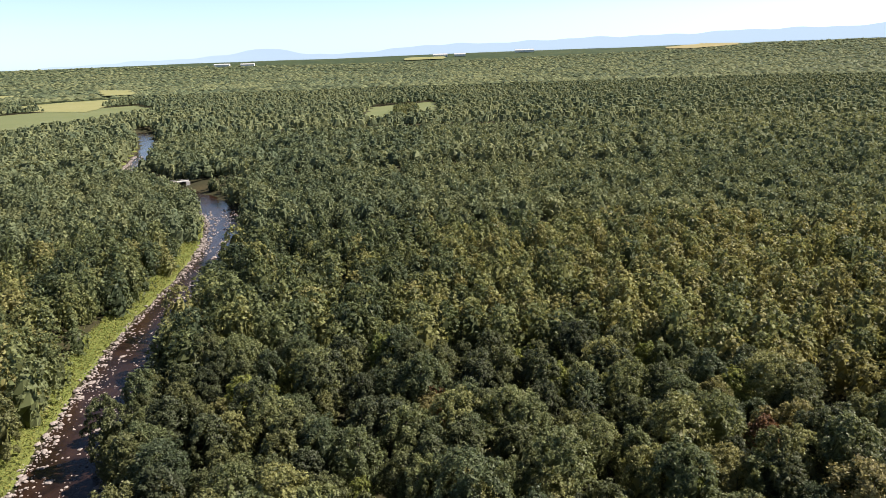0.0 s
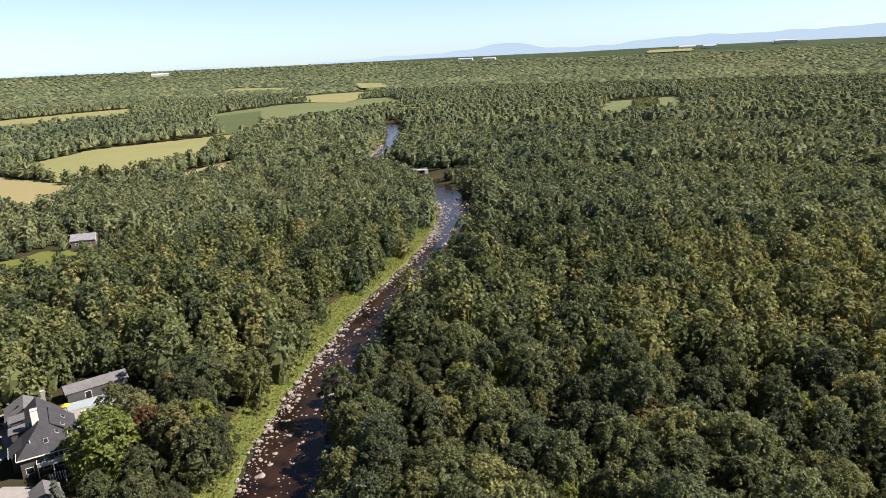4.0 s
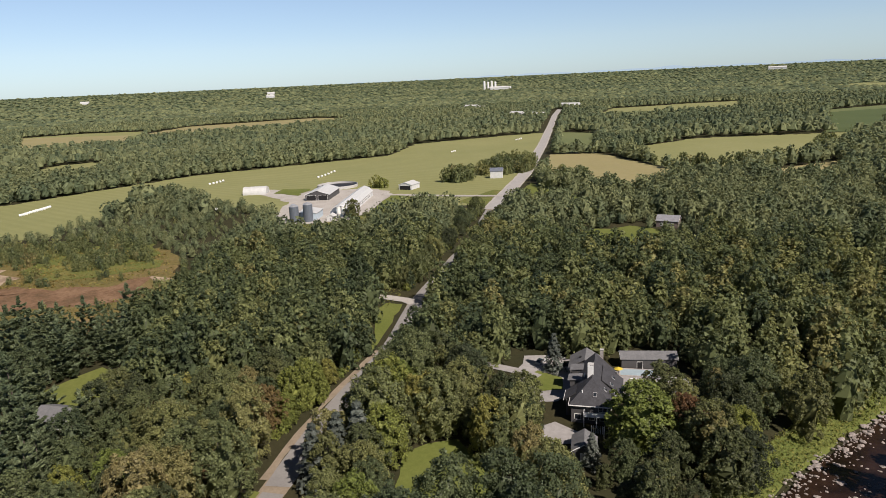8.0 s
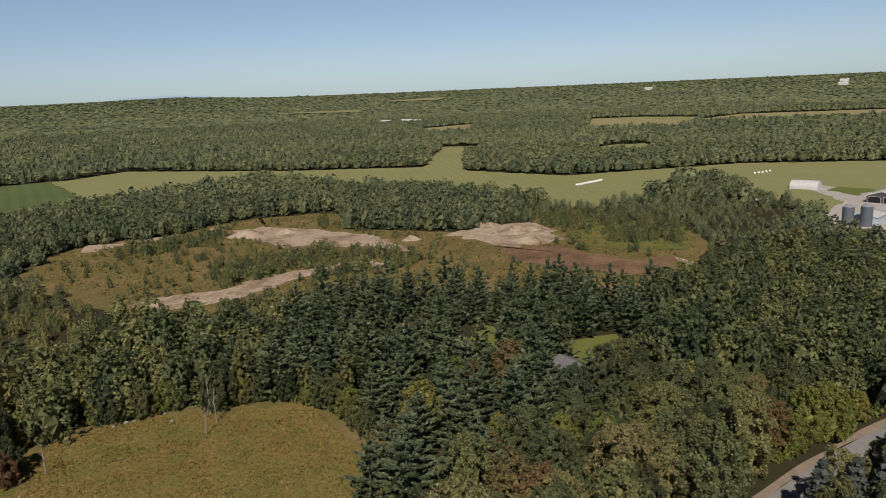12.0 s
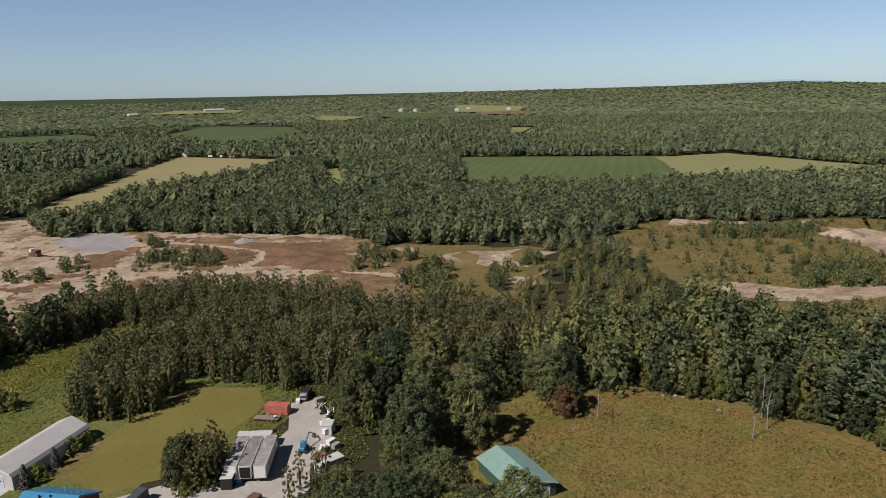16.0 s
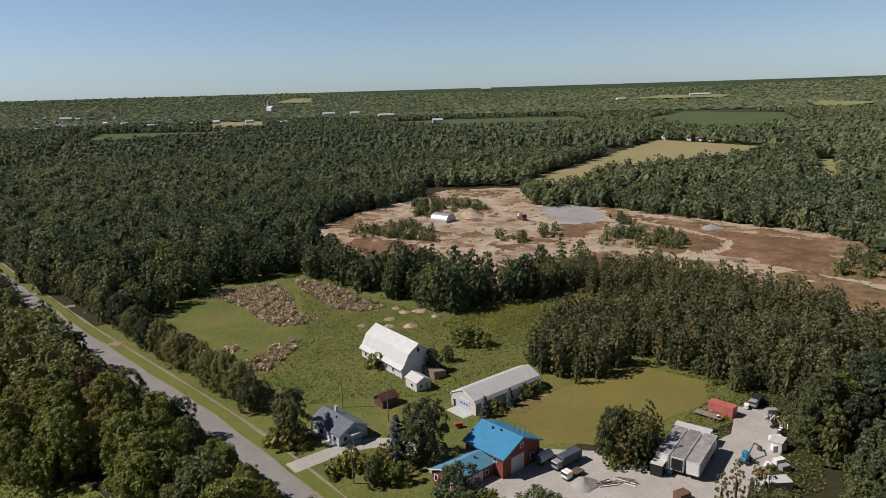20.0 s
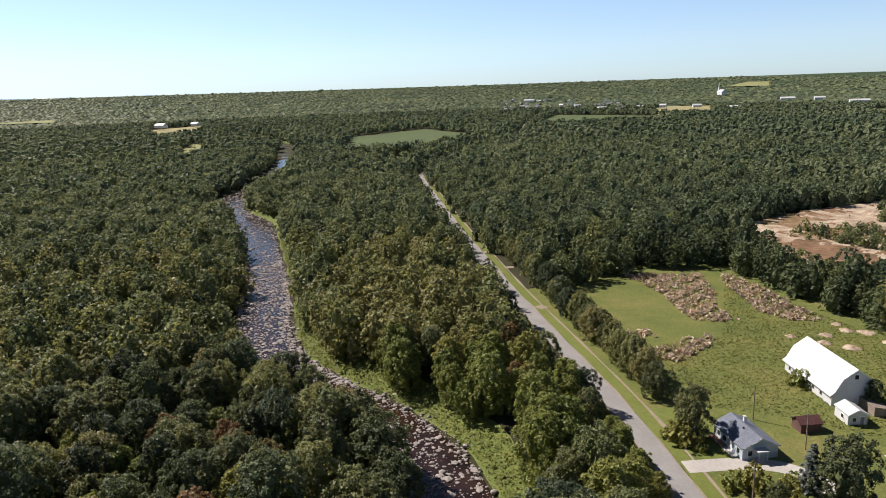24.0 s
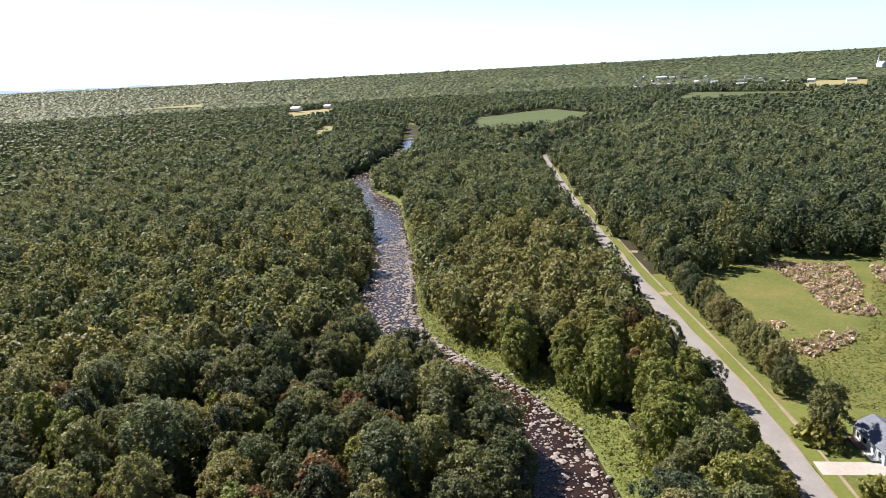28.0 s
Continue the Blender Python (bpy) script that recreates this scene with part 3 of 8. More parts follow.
patch("farm_yard", [(-438, 92), (-426, 112), (-424, 136), (-440, 150), (-470, 172), (-505, 196), (-520, 200), (-548, 190), (-556, 150), (-600, 118), (-604, 100), (-560, 112), (-520, 118), (-470, 96)], "gravel", "pale gravel farm yard", "yard", rag=1.5)
patch("farm_grass", [(-440, 150), (-470, 172), (-505, 196), (-478, 200), (-452, 178)], "lawn", "green grass beside the dairy barn", "grass", lift=0.2, rag=0.6)
patch("yard_island", [(-545, 130), (-575, 150), (-590, 130), (-570, 118)], "lawn", "green island in the farm yard", "grass", lift=0.2, rag=1.5, clear=False)
for poly, mat in (
    ([(-1451, -150), (-1805, -180), (-1829, -57), (-1744, 73), (-1560, 44)], "hay"), ([(-1644, 69), (-1843, 168), (-1880, 504), (-1774, 551), (-1676, 263)], "pale_hay"), ([(-966, -81), (-1010, -60), (-1000, -10), (-944, -22)], "hay"),
    ([(-682, 926), (-834, 1137), (-819, 1262), (-629, 974)], "crop"), ([(-1371, 1278), (-1313, 1447), (-1192, 1315), (-1216, 1151)], "hay"), ([(-1535, -537), (-1694, -450), (-1523, -411), (-1454, -483)], "pale_hay"),
    ([(-731, -1188), (-868, -1403), (-901, -1347), (-787, -1183)], "hay"), ([(-1546, -154), (-1790, -181), (-1625, 34), (-1505, 32)], "pale_hay"), ([(-143, -1715), (-267, -2065), (-475, -1870), (-421, -1553), (-234, -1287)], "crop"),
    ([(491, -1767), (335, -1866), (34, -1894), (-12, -1675), (306, -1576)], "crop"), ([(955, -1671), (1069, -1986), (978, -2005), (826, -1712)], "pale_hay"), ([(1716, -642), (1775, -800), (1564, -698), (1524, -584)], "pale_hay"),
    ([(952, -400), (1120, -491), (1035, -472), (918, -403)], "hay"), ([(964, -1213), (1105, -1439), (868, -1422), (787, -1436)], "crop"), ([(-1241, 958), (-1383, 1100), (-1326, 1454), (-1219, 1336), (-1246, 1094)], "hay"),
    ([(-1069, 1808), (-1018, 1961), (-914, 2050), (-840, 1693)], "hay"), ([(1034, -1789), (1136, -2045), (905, -1854), (824, -1693)], "pale_hay"),
):
    patch("distant_field", seen_over(poly), mat, "pale field far across the plain", lift=0.6, rag=4)
for poly, mat in (
    ([(-630, -2212), (-746, -2553), (-820, -2278), (-634, -1992)], "hay"), ([(-896, -2405), (-1041, -2580), (-1241, -2260), (-1114, -2005), (-845, -1995)], "crop"), ([(-1222, -2203), (-1358, -2430), (-1440, -2189), (-1317, -2000)], "dirt"),
    ([(-180, -3216), (-326, -3446), (-591, -3336), (-565, -3193)], "hay"), ([(1615, -3486), (1660, -3789), (1545, -3779), (1433, -3505)], "hay"), ([(2723, -456), (2744, -695), (2546, -644)], "hay"), ([(-1252, -2463), (-1559, -3065), (-1733, -2714), (-1476, -2344)], "hay"),
    ([(-2728, -1623), (-2878, -1307), (-2732, -1229)], "hay"), ([(-3624, -1457), (-3839, -1218), (-3700, -1200)], "pale_hay"), ([(-1220, 2576), (-1079, 2508), (-914, 2181), (-1000, 2150)], "hay"), ([(-200, 4400), (-180, 4480), (60, 4480), (40, 4400)], "hay"),
    ([(1384, 4339), (1629, 4405), (1804, 4286), (1500, 4250)], "pale_hay"),
):
    patch("distant_field", seen_over(poly, 0.98), mat, "pale field near the horizon", lift=9.0, rag=6)

patch("villa_lawn", [(-238, -54), (-236, -42), (-222, -39), (-212, -44), (-216, -52)], "lawn", "sunny lawn in a gap of the pines", rag=0.8)
patch("villa_path", [(-237, -87), (-226, -80), (-222, -70), (-230, -72)], "scrub", "sandy path among the pines", "path", rag=0.6)
patch("scrub_clearing", [(-104, -250), (-122, -300), (-150, -340), (-215, -292), (-206, -262), (-176, -240), (-140, -203), (-118, -216), (-96, -228)], "scrub", "sandy scrub between the pits", "scrub", lift=0.05, rag=3)
patch("sand_gap", [(-160, -258), (-188, -256), (-206, -292), (-184, -306), (-165, -290)], "scrub", "sandy scrub clearing", rag=3)
patch("sand_gap", [(-158, -232), (-180, -226), (-186, -246), (-166, -254)], "scrub", "sandy scrub clearing beside the track", rag=3)
# bare sand, gravel and grass within the pits
SAND_POLYS = []
for poly, mat, label in (
    ([(-134, -318), (-150, -336), (-158, -322), (-142, -306)], "sand", "pale sand beyond the bushes"),
    ([(-98, -228), (-108, -240), (-120, -262), (-112, -266), (-100, -246), (-94, -234)], "sand", "pale sandy track"),
    ([(-162, -296), (-180, -302), (-212, -284), (-206, -270), (-180, -286), (-164, -284)], "sand", "pale sandy bank"),
    ([(-128, -206), (-140, -204), (-148, -222), (-138, -226)], "red_earth", "bare rusty earth in the scrub"),
    ([(-100, -390), (-130, -370), (-134, -378), (-100, -399), (-40, -430), (-42, -420)], "sand", "sandy edge below the trees"),
    ([(-168, -268), (-186, -262), (-200, -290), (-184, -300)], "sand", "pale sand bank"),
    ([(-165, -238), (-178, -232), (-182, -244), (-170, -250)], "sand", "pale sand path"),
    ([(-389, -112), (-414, -104), (-430, -75), (-410, -48), (-376, -42), (-360, -76)], "sand", "pale sand heap"),
    ([(-345, -200), (-380, -255), (-400, -240), (-388, -170), (-360, -120), (-345, -120)], "sand", "pale washed sand"),
    ([(-222, -190), (-236, -202), (-266, -172), (-296, -160), (-320, -132), (-322, -112), (-312, -114), (-305, -134), (-285, -148), (-250, -160)], "sand", "sandy track with ruts"),
    ([(-364, -76), (-363, -47), (-344, -10), (-349, 17), (-318, 12), (-318, -20), (-330, -61)], "red_earth", "bare rusty earth of the clearing"),
    ([(-444, -47), (-432, 21), (-368, 21), (-363, -11), (-374, -39)], "meadow", "rough grass in the clearing"),
    ([(-350, 14), (-348, 21), (-336, 21), (-335, 15)], "sand", "small pale pile of sand"),
    ([(-320, -318), (-369, -284), (-362, -276), (-312, -308)], "sand", "sandy edge of the pit meadow"),
):
    if mat != "meadow":
        SAND_POLYS.append(poly)
    patch("grass_patch" if mat == "meadow" else "sand_patch", poly, mat, label, "grass" if mat == "meadow" else "sand", lift=0.07, rag=3.5, clear=False)


def strip(name, points, half, mat, label, category, lift, z=None, offset=0.0, wobble=0.0, step=5.0):
    """A ribbon along a line: road, track, water."""
    q, t = along(points, step)
    n = np.stack([-t[:, 1], t[:, 0]], 1)
    s = np.arange(len(q))
    w = half * (1 + wobble * np.sin(s * 0.9) * np.cos(s * 0.37))[:, None]
    a, b = q + n * (offset + w), q + n * (offset - w)
    gz = ground_z(q[:, 0], q[:, 1]) + lift if z is None else np.full(len(q), z)
    gz = np.maximum(gz, lift) if z is None else gz
    v = np.concatenate([np.c_[a, gz], np.c_[b, gz]])
    k = len(q)
    i = np.arange(k - 1)
    me = sheet(name, v, np.stack([i + k, i + k + 1, i + 1, i], -1), [M[mat]])
    return tagged(new(name, me), label, category, kind="structure")


strip("road_shoulder", ROAD, 3.0, "shoulder", "sandy gravel shoulder of the road", "shoulder", 0.15, wobble=0.12)
strip("main_road_shoulder", ROAD[:6], 6.0, "gravel", "pale gravel shoulders of the main road", "shoulder", 0.17, wobble=0.05)
strip("main_road", ROAD[:6], 4.4, "pale_asphalt", "wide worn grey main road between the fields", "road", 0.21)
strip("road", ROAD[5:13], 3.0, "asphalt", "worn pale grey asphalt road among trees", "road", 0.185)
strip("road", ROAD[12:], 2.55, "asphalt", "worn pale grey asphalt country road", "road", 0.19)
strip("road_verge", ROAD[12:], 1.5, "lawn", "mown grass verge along the road", "verge", 0.155, offset=-4.6, wobble=0.25)
strip("road_ditch", ROAD[12:], 0.34, "shoulder", "dry sandy ditch beside the verge", "ditch", 0.165, offset=-6.5, wobble=0.6)
strip("sandy_edge", ROAD[9:13], 0.9, "shoulder", "pale sandy edge of the road", "shoulder", 0.16, offset=-4.0, wobble=0.5)
strip("lane", WEST_LANE, 3.2, "gravel", "pale gravel farm lane", "lane", 0.34)
strip("farm_drive", [(-500, 190), (-490, 182), (-466, 167), (-444, 155), (-434, 143)], 2.6, "gravel", "pale gravel drive before the dairy barn", "driveway", 0.36, step=3.0)
strip("driveway", [(41, -122), (37, -127), (32, -133), (25, -137), (14, -132), (4, -118)], 2.3, "gravel", "pale gravel driveway", "driveway", 0.17, step=2.0)
strip("side_lane", [(-243, 104), (-252, 102), (-262, 92), (-275, 70)], 2.6, "gravel", "pale gravel lane leaving the road", "lane", 0.3, step=3.0)
strip("house_lane", [(-200, 80), (-185, 92), (-170, 104), (-160, 108)], 1.9, "grey_gravel", "pale driveway to the dark house", "driveway", 0.3, step=2.0)
strip("pit_track", [(-120, -175), (-150, -215), (-175, -240), (-215, -262), (-262, -280)], 1.5, "dirt", "sandy track through the scrub", "track", 0.45, wobble=0.4)
PIT = [(128, -420), (91, -521), (40, -540), (12, -470), (2, -462), (-32, -448), (-94, -399), (-135, -375), (-148, -312), (-122, -246), (-98, -248), (-80, -260), (-40, -283), (-5, -288), (19, -256), (46, -278), (88, -282), (140, -345)]
PIT_AREAS = [
    ([(54, -468), (38, -466), (16, -425), (9, -415), (-7, -395), (-32, -389), (-29, -357), (-4, -340), (14, -361), (26, -358), (23, -300), (31, -300), (56, -316), (54, -339), (38, -341), (33, -370), (61, -381), (86, -380), (88, -390), (70, -392), (38, -397), (31, -422)], 1),
    ([(11, -452), (-7, -464), (-27, -432), (-24, -398), (-7, -395), (9, -415)], 2), ([(103, -339), (91, -348), (62, -327), (54, -306), (75, -300)], 3), ([(-60, -366), (-86, -372), (-130, -356), (-106, -284), (-86, -307), (-74, -328)], 3),
    ([(-38, -329), (-62, -324), (-85, -321), (-102, -290), (-84, -281), (-63, -284), (-46, -302)], 1), ([(105, -458), (85, -472), (68, -455), (92, -428), (114, -425)], 1), ([(-1, -387), (-24, -394), (-25, -373), (-8, -348), (-3, -359)], 3),
    ([(-96, -384), (-132, -366), (-138, -374), (-100, -397), (-40, -432), (-42, -422)], 1),
]
PIT_ROADS = [[(-46, -401), (-58, -388), (-74, -369), (-86, -352), (-80, -333), (-64, -319), (-55, -320)], [(74, -496), (56, -481), (40, -444), (32, -412)], [(26, -362), (33, -338), (33, -311)], [(88, -386), (69, -387), (36, -393)], [(-7, -395), (10, -400), (30, -418), (44, -448)], [(-60, -318), (-90, -305), (-108, -292), (-130, -270)]]


def rough(x, y, f):
    """Smooth uneven values from -1 to 1."""
    return (np.sin(x * f + 1.3 * np.sin(y * f * 0.7)) * np.cos(y * f * 1.1 + 1.7 * np.sin(x * f * 0.6 + 2)) + 0.6 * np.sin(x * f * 2.3 + y * f * 1.7) * np.cos(y * f * 2.9 - x * f * 1.3)) / 1.6


def pit_relief():
    """The gravel pit: churned earth, sand floors, heaped edges and wheel tracks."""
    step = 1.7
    gx, gy = np.meshgrid(np.arange(-152, 144, step), np.arange(-545, -242, step))
    rng = np.random.default_rng(88)
    x, y = gx + rng.uniform(-0.5, 0.5, gx.shape), gy + rng.uniform(-0.5, 0.5, gx.shape)
    n, m = gx.shape
    wx, wy = x + 5 * rough(x, y, 0.11) + 2 * rough(x, y, 0.4), y + 5 * rough(y, x, 0.12) + 2 * rough(y, x, 0.37)
    kind = np.zeros(gx.shape, int)
    kind[(x > -48) & (rough(x, y, 0.05) + 0.6 * rough(y, x, 0.21) < 0.42)] = 1
    kind[rough(x, y, 0.07) + 0.5 * rough(x, y, 0.25) > 0.5] = 3
    kind[rough(y, x, 0.09) + 0.5 * rough(x, y, 0.31) > 0.55] = 1
    for poly, k in PIT_AREAS:
        kind[inside(poly, wx, wy)] = k
    kind[(kind == 1) & (rough(x, y, 0.19) > 0.6)] = 3
    for line in PIT_ROADS:
        kind[far_from(line, wx * 0.4 + x * 0.6, wy * 0.4 + y * 0.6) < 2.6] = 4
    lump = np.select([kind == 0, kind == 1, kind == 3], [1.0, 0.75, 1.2], 0.25)
    h = 0.62 + lump * (0.5 + 0.55 * np.abs(rough(x, y, 0.3)) ** 1.5 + 0.9 * np.maximum(rough(x, y, 0.13), 0) + rng.uniform(-0.14, 0.14, gx.shape)) * 0.9
    h = np.where(inside(PIT, wx, wy), h, -0.6)
    i = np.arange(n * m).reshape(n, m)
    f = np.stack([i[:-1, :-1], i[:-1, 1:], i[1:, 1:], i[1:, :-1]], -1).reshape(-1, 4)
    keep = (h.ravel()[f] > 0).any(1)
    me = sheet("gravel_pit", np.stack([x, y, h], -1).reshape(-1, 3), f[keep], [M["dirt"], M["sand"], M["grey_gravel"], M["red_earth"], M["pale_sand"]], index=kind[:-1, :-1].ravel()[keep], smooth=True)
    tagged(new("gravel_pit", me), "churned reddish earth and pale sand of a gravel pit with wheel tracks", "gravel pit", kind="structure")


pit_relief()
for line in [[(175.7, -216.6), (174.3, -218.0), (172.8, -219.4)], [(202.1, -230.9), (200.6, -232.8), (199.0, -234.8)], [(130.8, -184.2), (128.5, -184.0), (126.1, -183.8)]]:
    strip("field_entrance", line, 1.7, "shoulder", "short gravel entrance from the road to the field", "entrance", 0.18, step=0.8)
def river_bank():
    """The grassy bank, sloping from the trees down to the water."""
    offs = np.array([11.4, 12.4, 13.6, 15.0, 16.6, 18.4, 20.5])
    n = np.stack([-RIVER_T[:, 1], RIVER_T[:, 0]], 1)
    p = RIVER_Q[:, None] - n[:, None] * (offs * (1 + 0.05 * np.sin(np.arange(len(n)) * 1.1))[:, None])[..., None]
    z = ground_z(p[..., 0], p[..., 1]) + np.array([0.2, 0.55, 0.5, 0.35, 0.25, 0.15, 0.06])
    k, m = p.shape[:2]
    i = np.arange(k * m).reshape(k, m)
    f = np.stack([i[:-1, :-1], i[:-1, 1:], i[1:, 1:], i[1:, :-1]], -1).reshape(-1, 4)
    me = sheet("river_bank", np.concatenate([p, z[..., None]], -1).reshape(-1, 3), f, [M["bank_grass"]], smooth=True)
    tagged(new("river_bank", me), "bright green grassy river bank", "bank", kind="structure")


river_bank()
strip("river_water", RIVER, 10.0, "water", "dark peaty brown shallow river water", "river", 0, z=-3.0)


def backdrop_haze_hills():
    """Hills on the horizon, beyond the plain; blue colour and glow paint haze."""
    m, nd, lk, bs = nodes_of("backdrop_haze_hills")
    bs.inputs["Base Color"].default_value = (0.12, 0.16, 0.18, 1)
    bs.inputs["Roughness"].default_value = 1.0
    # emission stands in for haze; the hills are no light source
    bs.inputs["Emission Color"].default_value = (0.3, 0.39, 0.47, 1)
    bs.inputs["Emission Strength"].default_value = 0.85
    a = np.arange(-70, 300, 0.5)
    up = np.interp(a, SKYLINE_AT, HILLS_UP) + 14 * np.exp(-(((a - 48) / 22) ** 2)) + 6 * np.sin(a * 0.9) * np.sin(a * 0.37) + 3 * np.sin(a * 2.3)
    up += 34 * np.exp(-(((a - 13.4) / 2.6) ** 2)) - 12
    w = np.radians(a)
    x, y = -np.sin(w) * 4790 - 12, np.cos(w) * 4790 + 3
    n = len(a)
    v = np.concatenate([np.c_[x, y, np.full(n, 20.0)], np.c_[x, y, 80 + up]])
    i = np.arange(n - 1)
    me = sheet("backdrop_haze_hills", v, np.stack([i, i + 1, i + 1 + n, i + n], -1), [m], smooth=True)
    return tagged(new("backdrop_haze_hills", me), "hills along the horizon with haze as a blue glow", "hills", kind="structure")


backdrop_haze_hills()


# ---- woods ----
def unit(v):
    return v / np.maximum(np.linalg.norm(v, axis=-1, keepdims=True), 1e-9)


def kites(rng, at, normal, size, long=1.25, corners=4):
    """Leaf sprays: one small blade, folded if it has four corners, for each place, turned about its normal."""
    n = len(at)
    a = unit(np.cross(normal, rng.normal(size=(n, 3))))
    b = np.cross(normal, a)
    s = (size * rng.uniform(0.6, 1.3, n))[:, None]
    lift = normal * s * 0.22
    if corners == 3:
        v = np.stack([at + a * s * 0.6 * long, at - a * s * 0.45 + b * s * 0.6, at - a * s * 0.45 - b * s * 0.6], 1)
        return v.reshape(-1, 3)
    v = np.stack([at + a * s * 0.5 * long, at + b * s * 0.5 + lift, at - a * s * 0.5 * long, at - b * s * 0.5 + lift], 1)
    return v.reshape(-1, 3)


def crown_shape(rng, radius, height, base):
    """The lumpy outline of a broadleaf crown: how far it reaches at a share t of its height, in a direction."""
    ph, low = rng.uniform(0, 6.28, 6), height * base
    lean = rng.normal(0, 0.07 * radius, 2)

    def reach(t, yaw):
        body = np.where(t < 0.35, 0.74 + 0.26 * t / 0.35, np.clip(1 - (np.clip(t - 0.35, 0, 1) / 0.66) ** 2.3, 0, 1) ** 0.62)
        lump = 0.15 * np.sin(2 * yaw + ph[0] + 3 * t) + 0.13 * np.sin(3 * yaw + ph[1] - 5 * t) + 0.11 * np.sin(5 * yaw + ph[2] + 8 * t) * np.sin(9 * t + ph[3]) + 0.07 * np.sin(8 * yaw + ph[4]) * np.sin(14 * t + ph[5])
        return radius * body * (1 + lump)

    def place(t, yaw, share):
        q = reach(t, yaw) * share
        return np.stack([np.cos(yaw) * q + lean[0] * t, np.sin(yaw) * q + lean[1] * t, low + (height - low) * t * (1 - (1 - share) * 0.5)], -1)

    return place


def solid_crown(rng, place, rings, sectors, share):
    """The closed body of a crown, as loose three-cornered facets."""
    t = np.r_[0.0, np.linspace(0.16, 0.93, rings)]
    yaw = np.arange(sectors) * 6.2832 / sectors
    T, Y = np.meshgrid(t, yaw, indexing="ij")
    Y = Y + rng.normal(0, 0.2, T.shape) + np.arange(rings + 1)[:, None] * 0.4
    v = place(np.clip(T + rng.normal(0, 0.02, T.shape), 0, 1), Y, share * rng.uniform(0.84, 1.14, T.shape))
    tip = place(np.array([1.0]), np.array([0.0]), share)[0]
    out = []
    for k in range(rings):
        for j in range(sectors):
            m = (j + 1) % sectors
            out += [v[k, j], v[k, m], v[k + 1, m], v[k, j], v[k + 1, m], v[k + 1, j]]
    for j in range(sectors):
        out += [v[rings, j], v[rings, (j + 1) % sectors], tip]
    return np.array(out)


def broad_crown(rng, sprays, radius, height, size, base=0.3, clumps=60, body=(5, 8, 0.8), ruffle=0.5):
    """Crown of a broadleaf tree: tufts of leaf sprays fanning up and out over a closed, lumpy body. Three-cornered blades."""
    place = crown_shape(rng, radius, height, base)
    v = [solid_crown(rng, place, *body)] if body else []
    if sprays:
        i = rng.permutation(clumps)
        t, yaw = np.clip(((i + rng.uniform(0, 1, clumps)) / clumps) ** 0.74, 0.02, 1), i * 2.39996 + rng.normal(0, 0.25, clumps)
        c = place(t, yaw, rng.uniform(0.82, 1.06, clumps))
        up = np.clip((t - 0.3) / 0.7, 0, 1) ** 1.3
        out = unit(np.stack([np.cos(yaw) * (1 - 0.8 * up), np.sin(yaw) * (1 - 0.8 * up), 0.15 + up], 1))
        cr = radius * rng.uniform(0.15, 0.27, clumps) * (60 / clumps) ** 0.25
        k = rng.integers(0, clumps, sprays)
        d = unit(rng.normal(size=(sprays, 3)) + 0.8 * out[k] + (0, 0, 0.35))
        at = c[k] + d * (cr[k] * rng.uniform(0.35, 1.15, sprays))[:, None] * (1, 1, 1.15)
        v.append(kites(rng, at, unit(0.45 * d + 0.6 * out[k] + rng.normal(0, ruffle, (sprays, 3))), size, 1.35, 3))
    return np.concatenate(v)


def cone_crown(rng, sprays, radius, height, size, base=0.08, droop=-0.25, tiers=9, gaps=0.0, corners=4):
    """Crown of a conifer: flat sprays along tiers of boughs that shorten towards the tip."""
    tier = rng.uniform(0, 1, sprays) ** 1.35
    if tiers:
        tier = (np.floor(tier * tiers) + rng.uniform(0, 0.4, sprays)) / tiers
    z = height * (base + (1 - base) * tier)
    yaw = rng.uniform(0, 2 * np.pi, sprays)
    bough = 1 + 0.42 * np.sin(yaw * 5 + np.floor(tier * max(tiers, 6)) * 1.7)
    reach = radius * (1 - tier) ** (0.8 if gaps == 0 else 0.55) * bough * np.sqrt(rng.uniform(0.25, 1, sprays)) + 0.12
    out = np.stack([np.cos(yaw), np.sin(yaw), np.zeros(sprays)], 1)
    at = out * reach[:, None]
    at[:, 2] = z + droop * reach
    normal = unit(out * 0.55 + (0, 0, 0.9) + rng.normal(0, 0.3, (sprays, 3)))
    return kites(rng, at, normal, size, 1.5, corners)


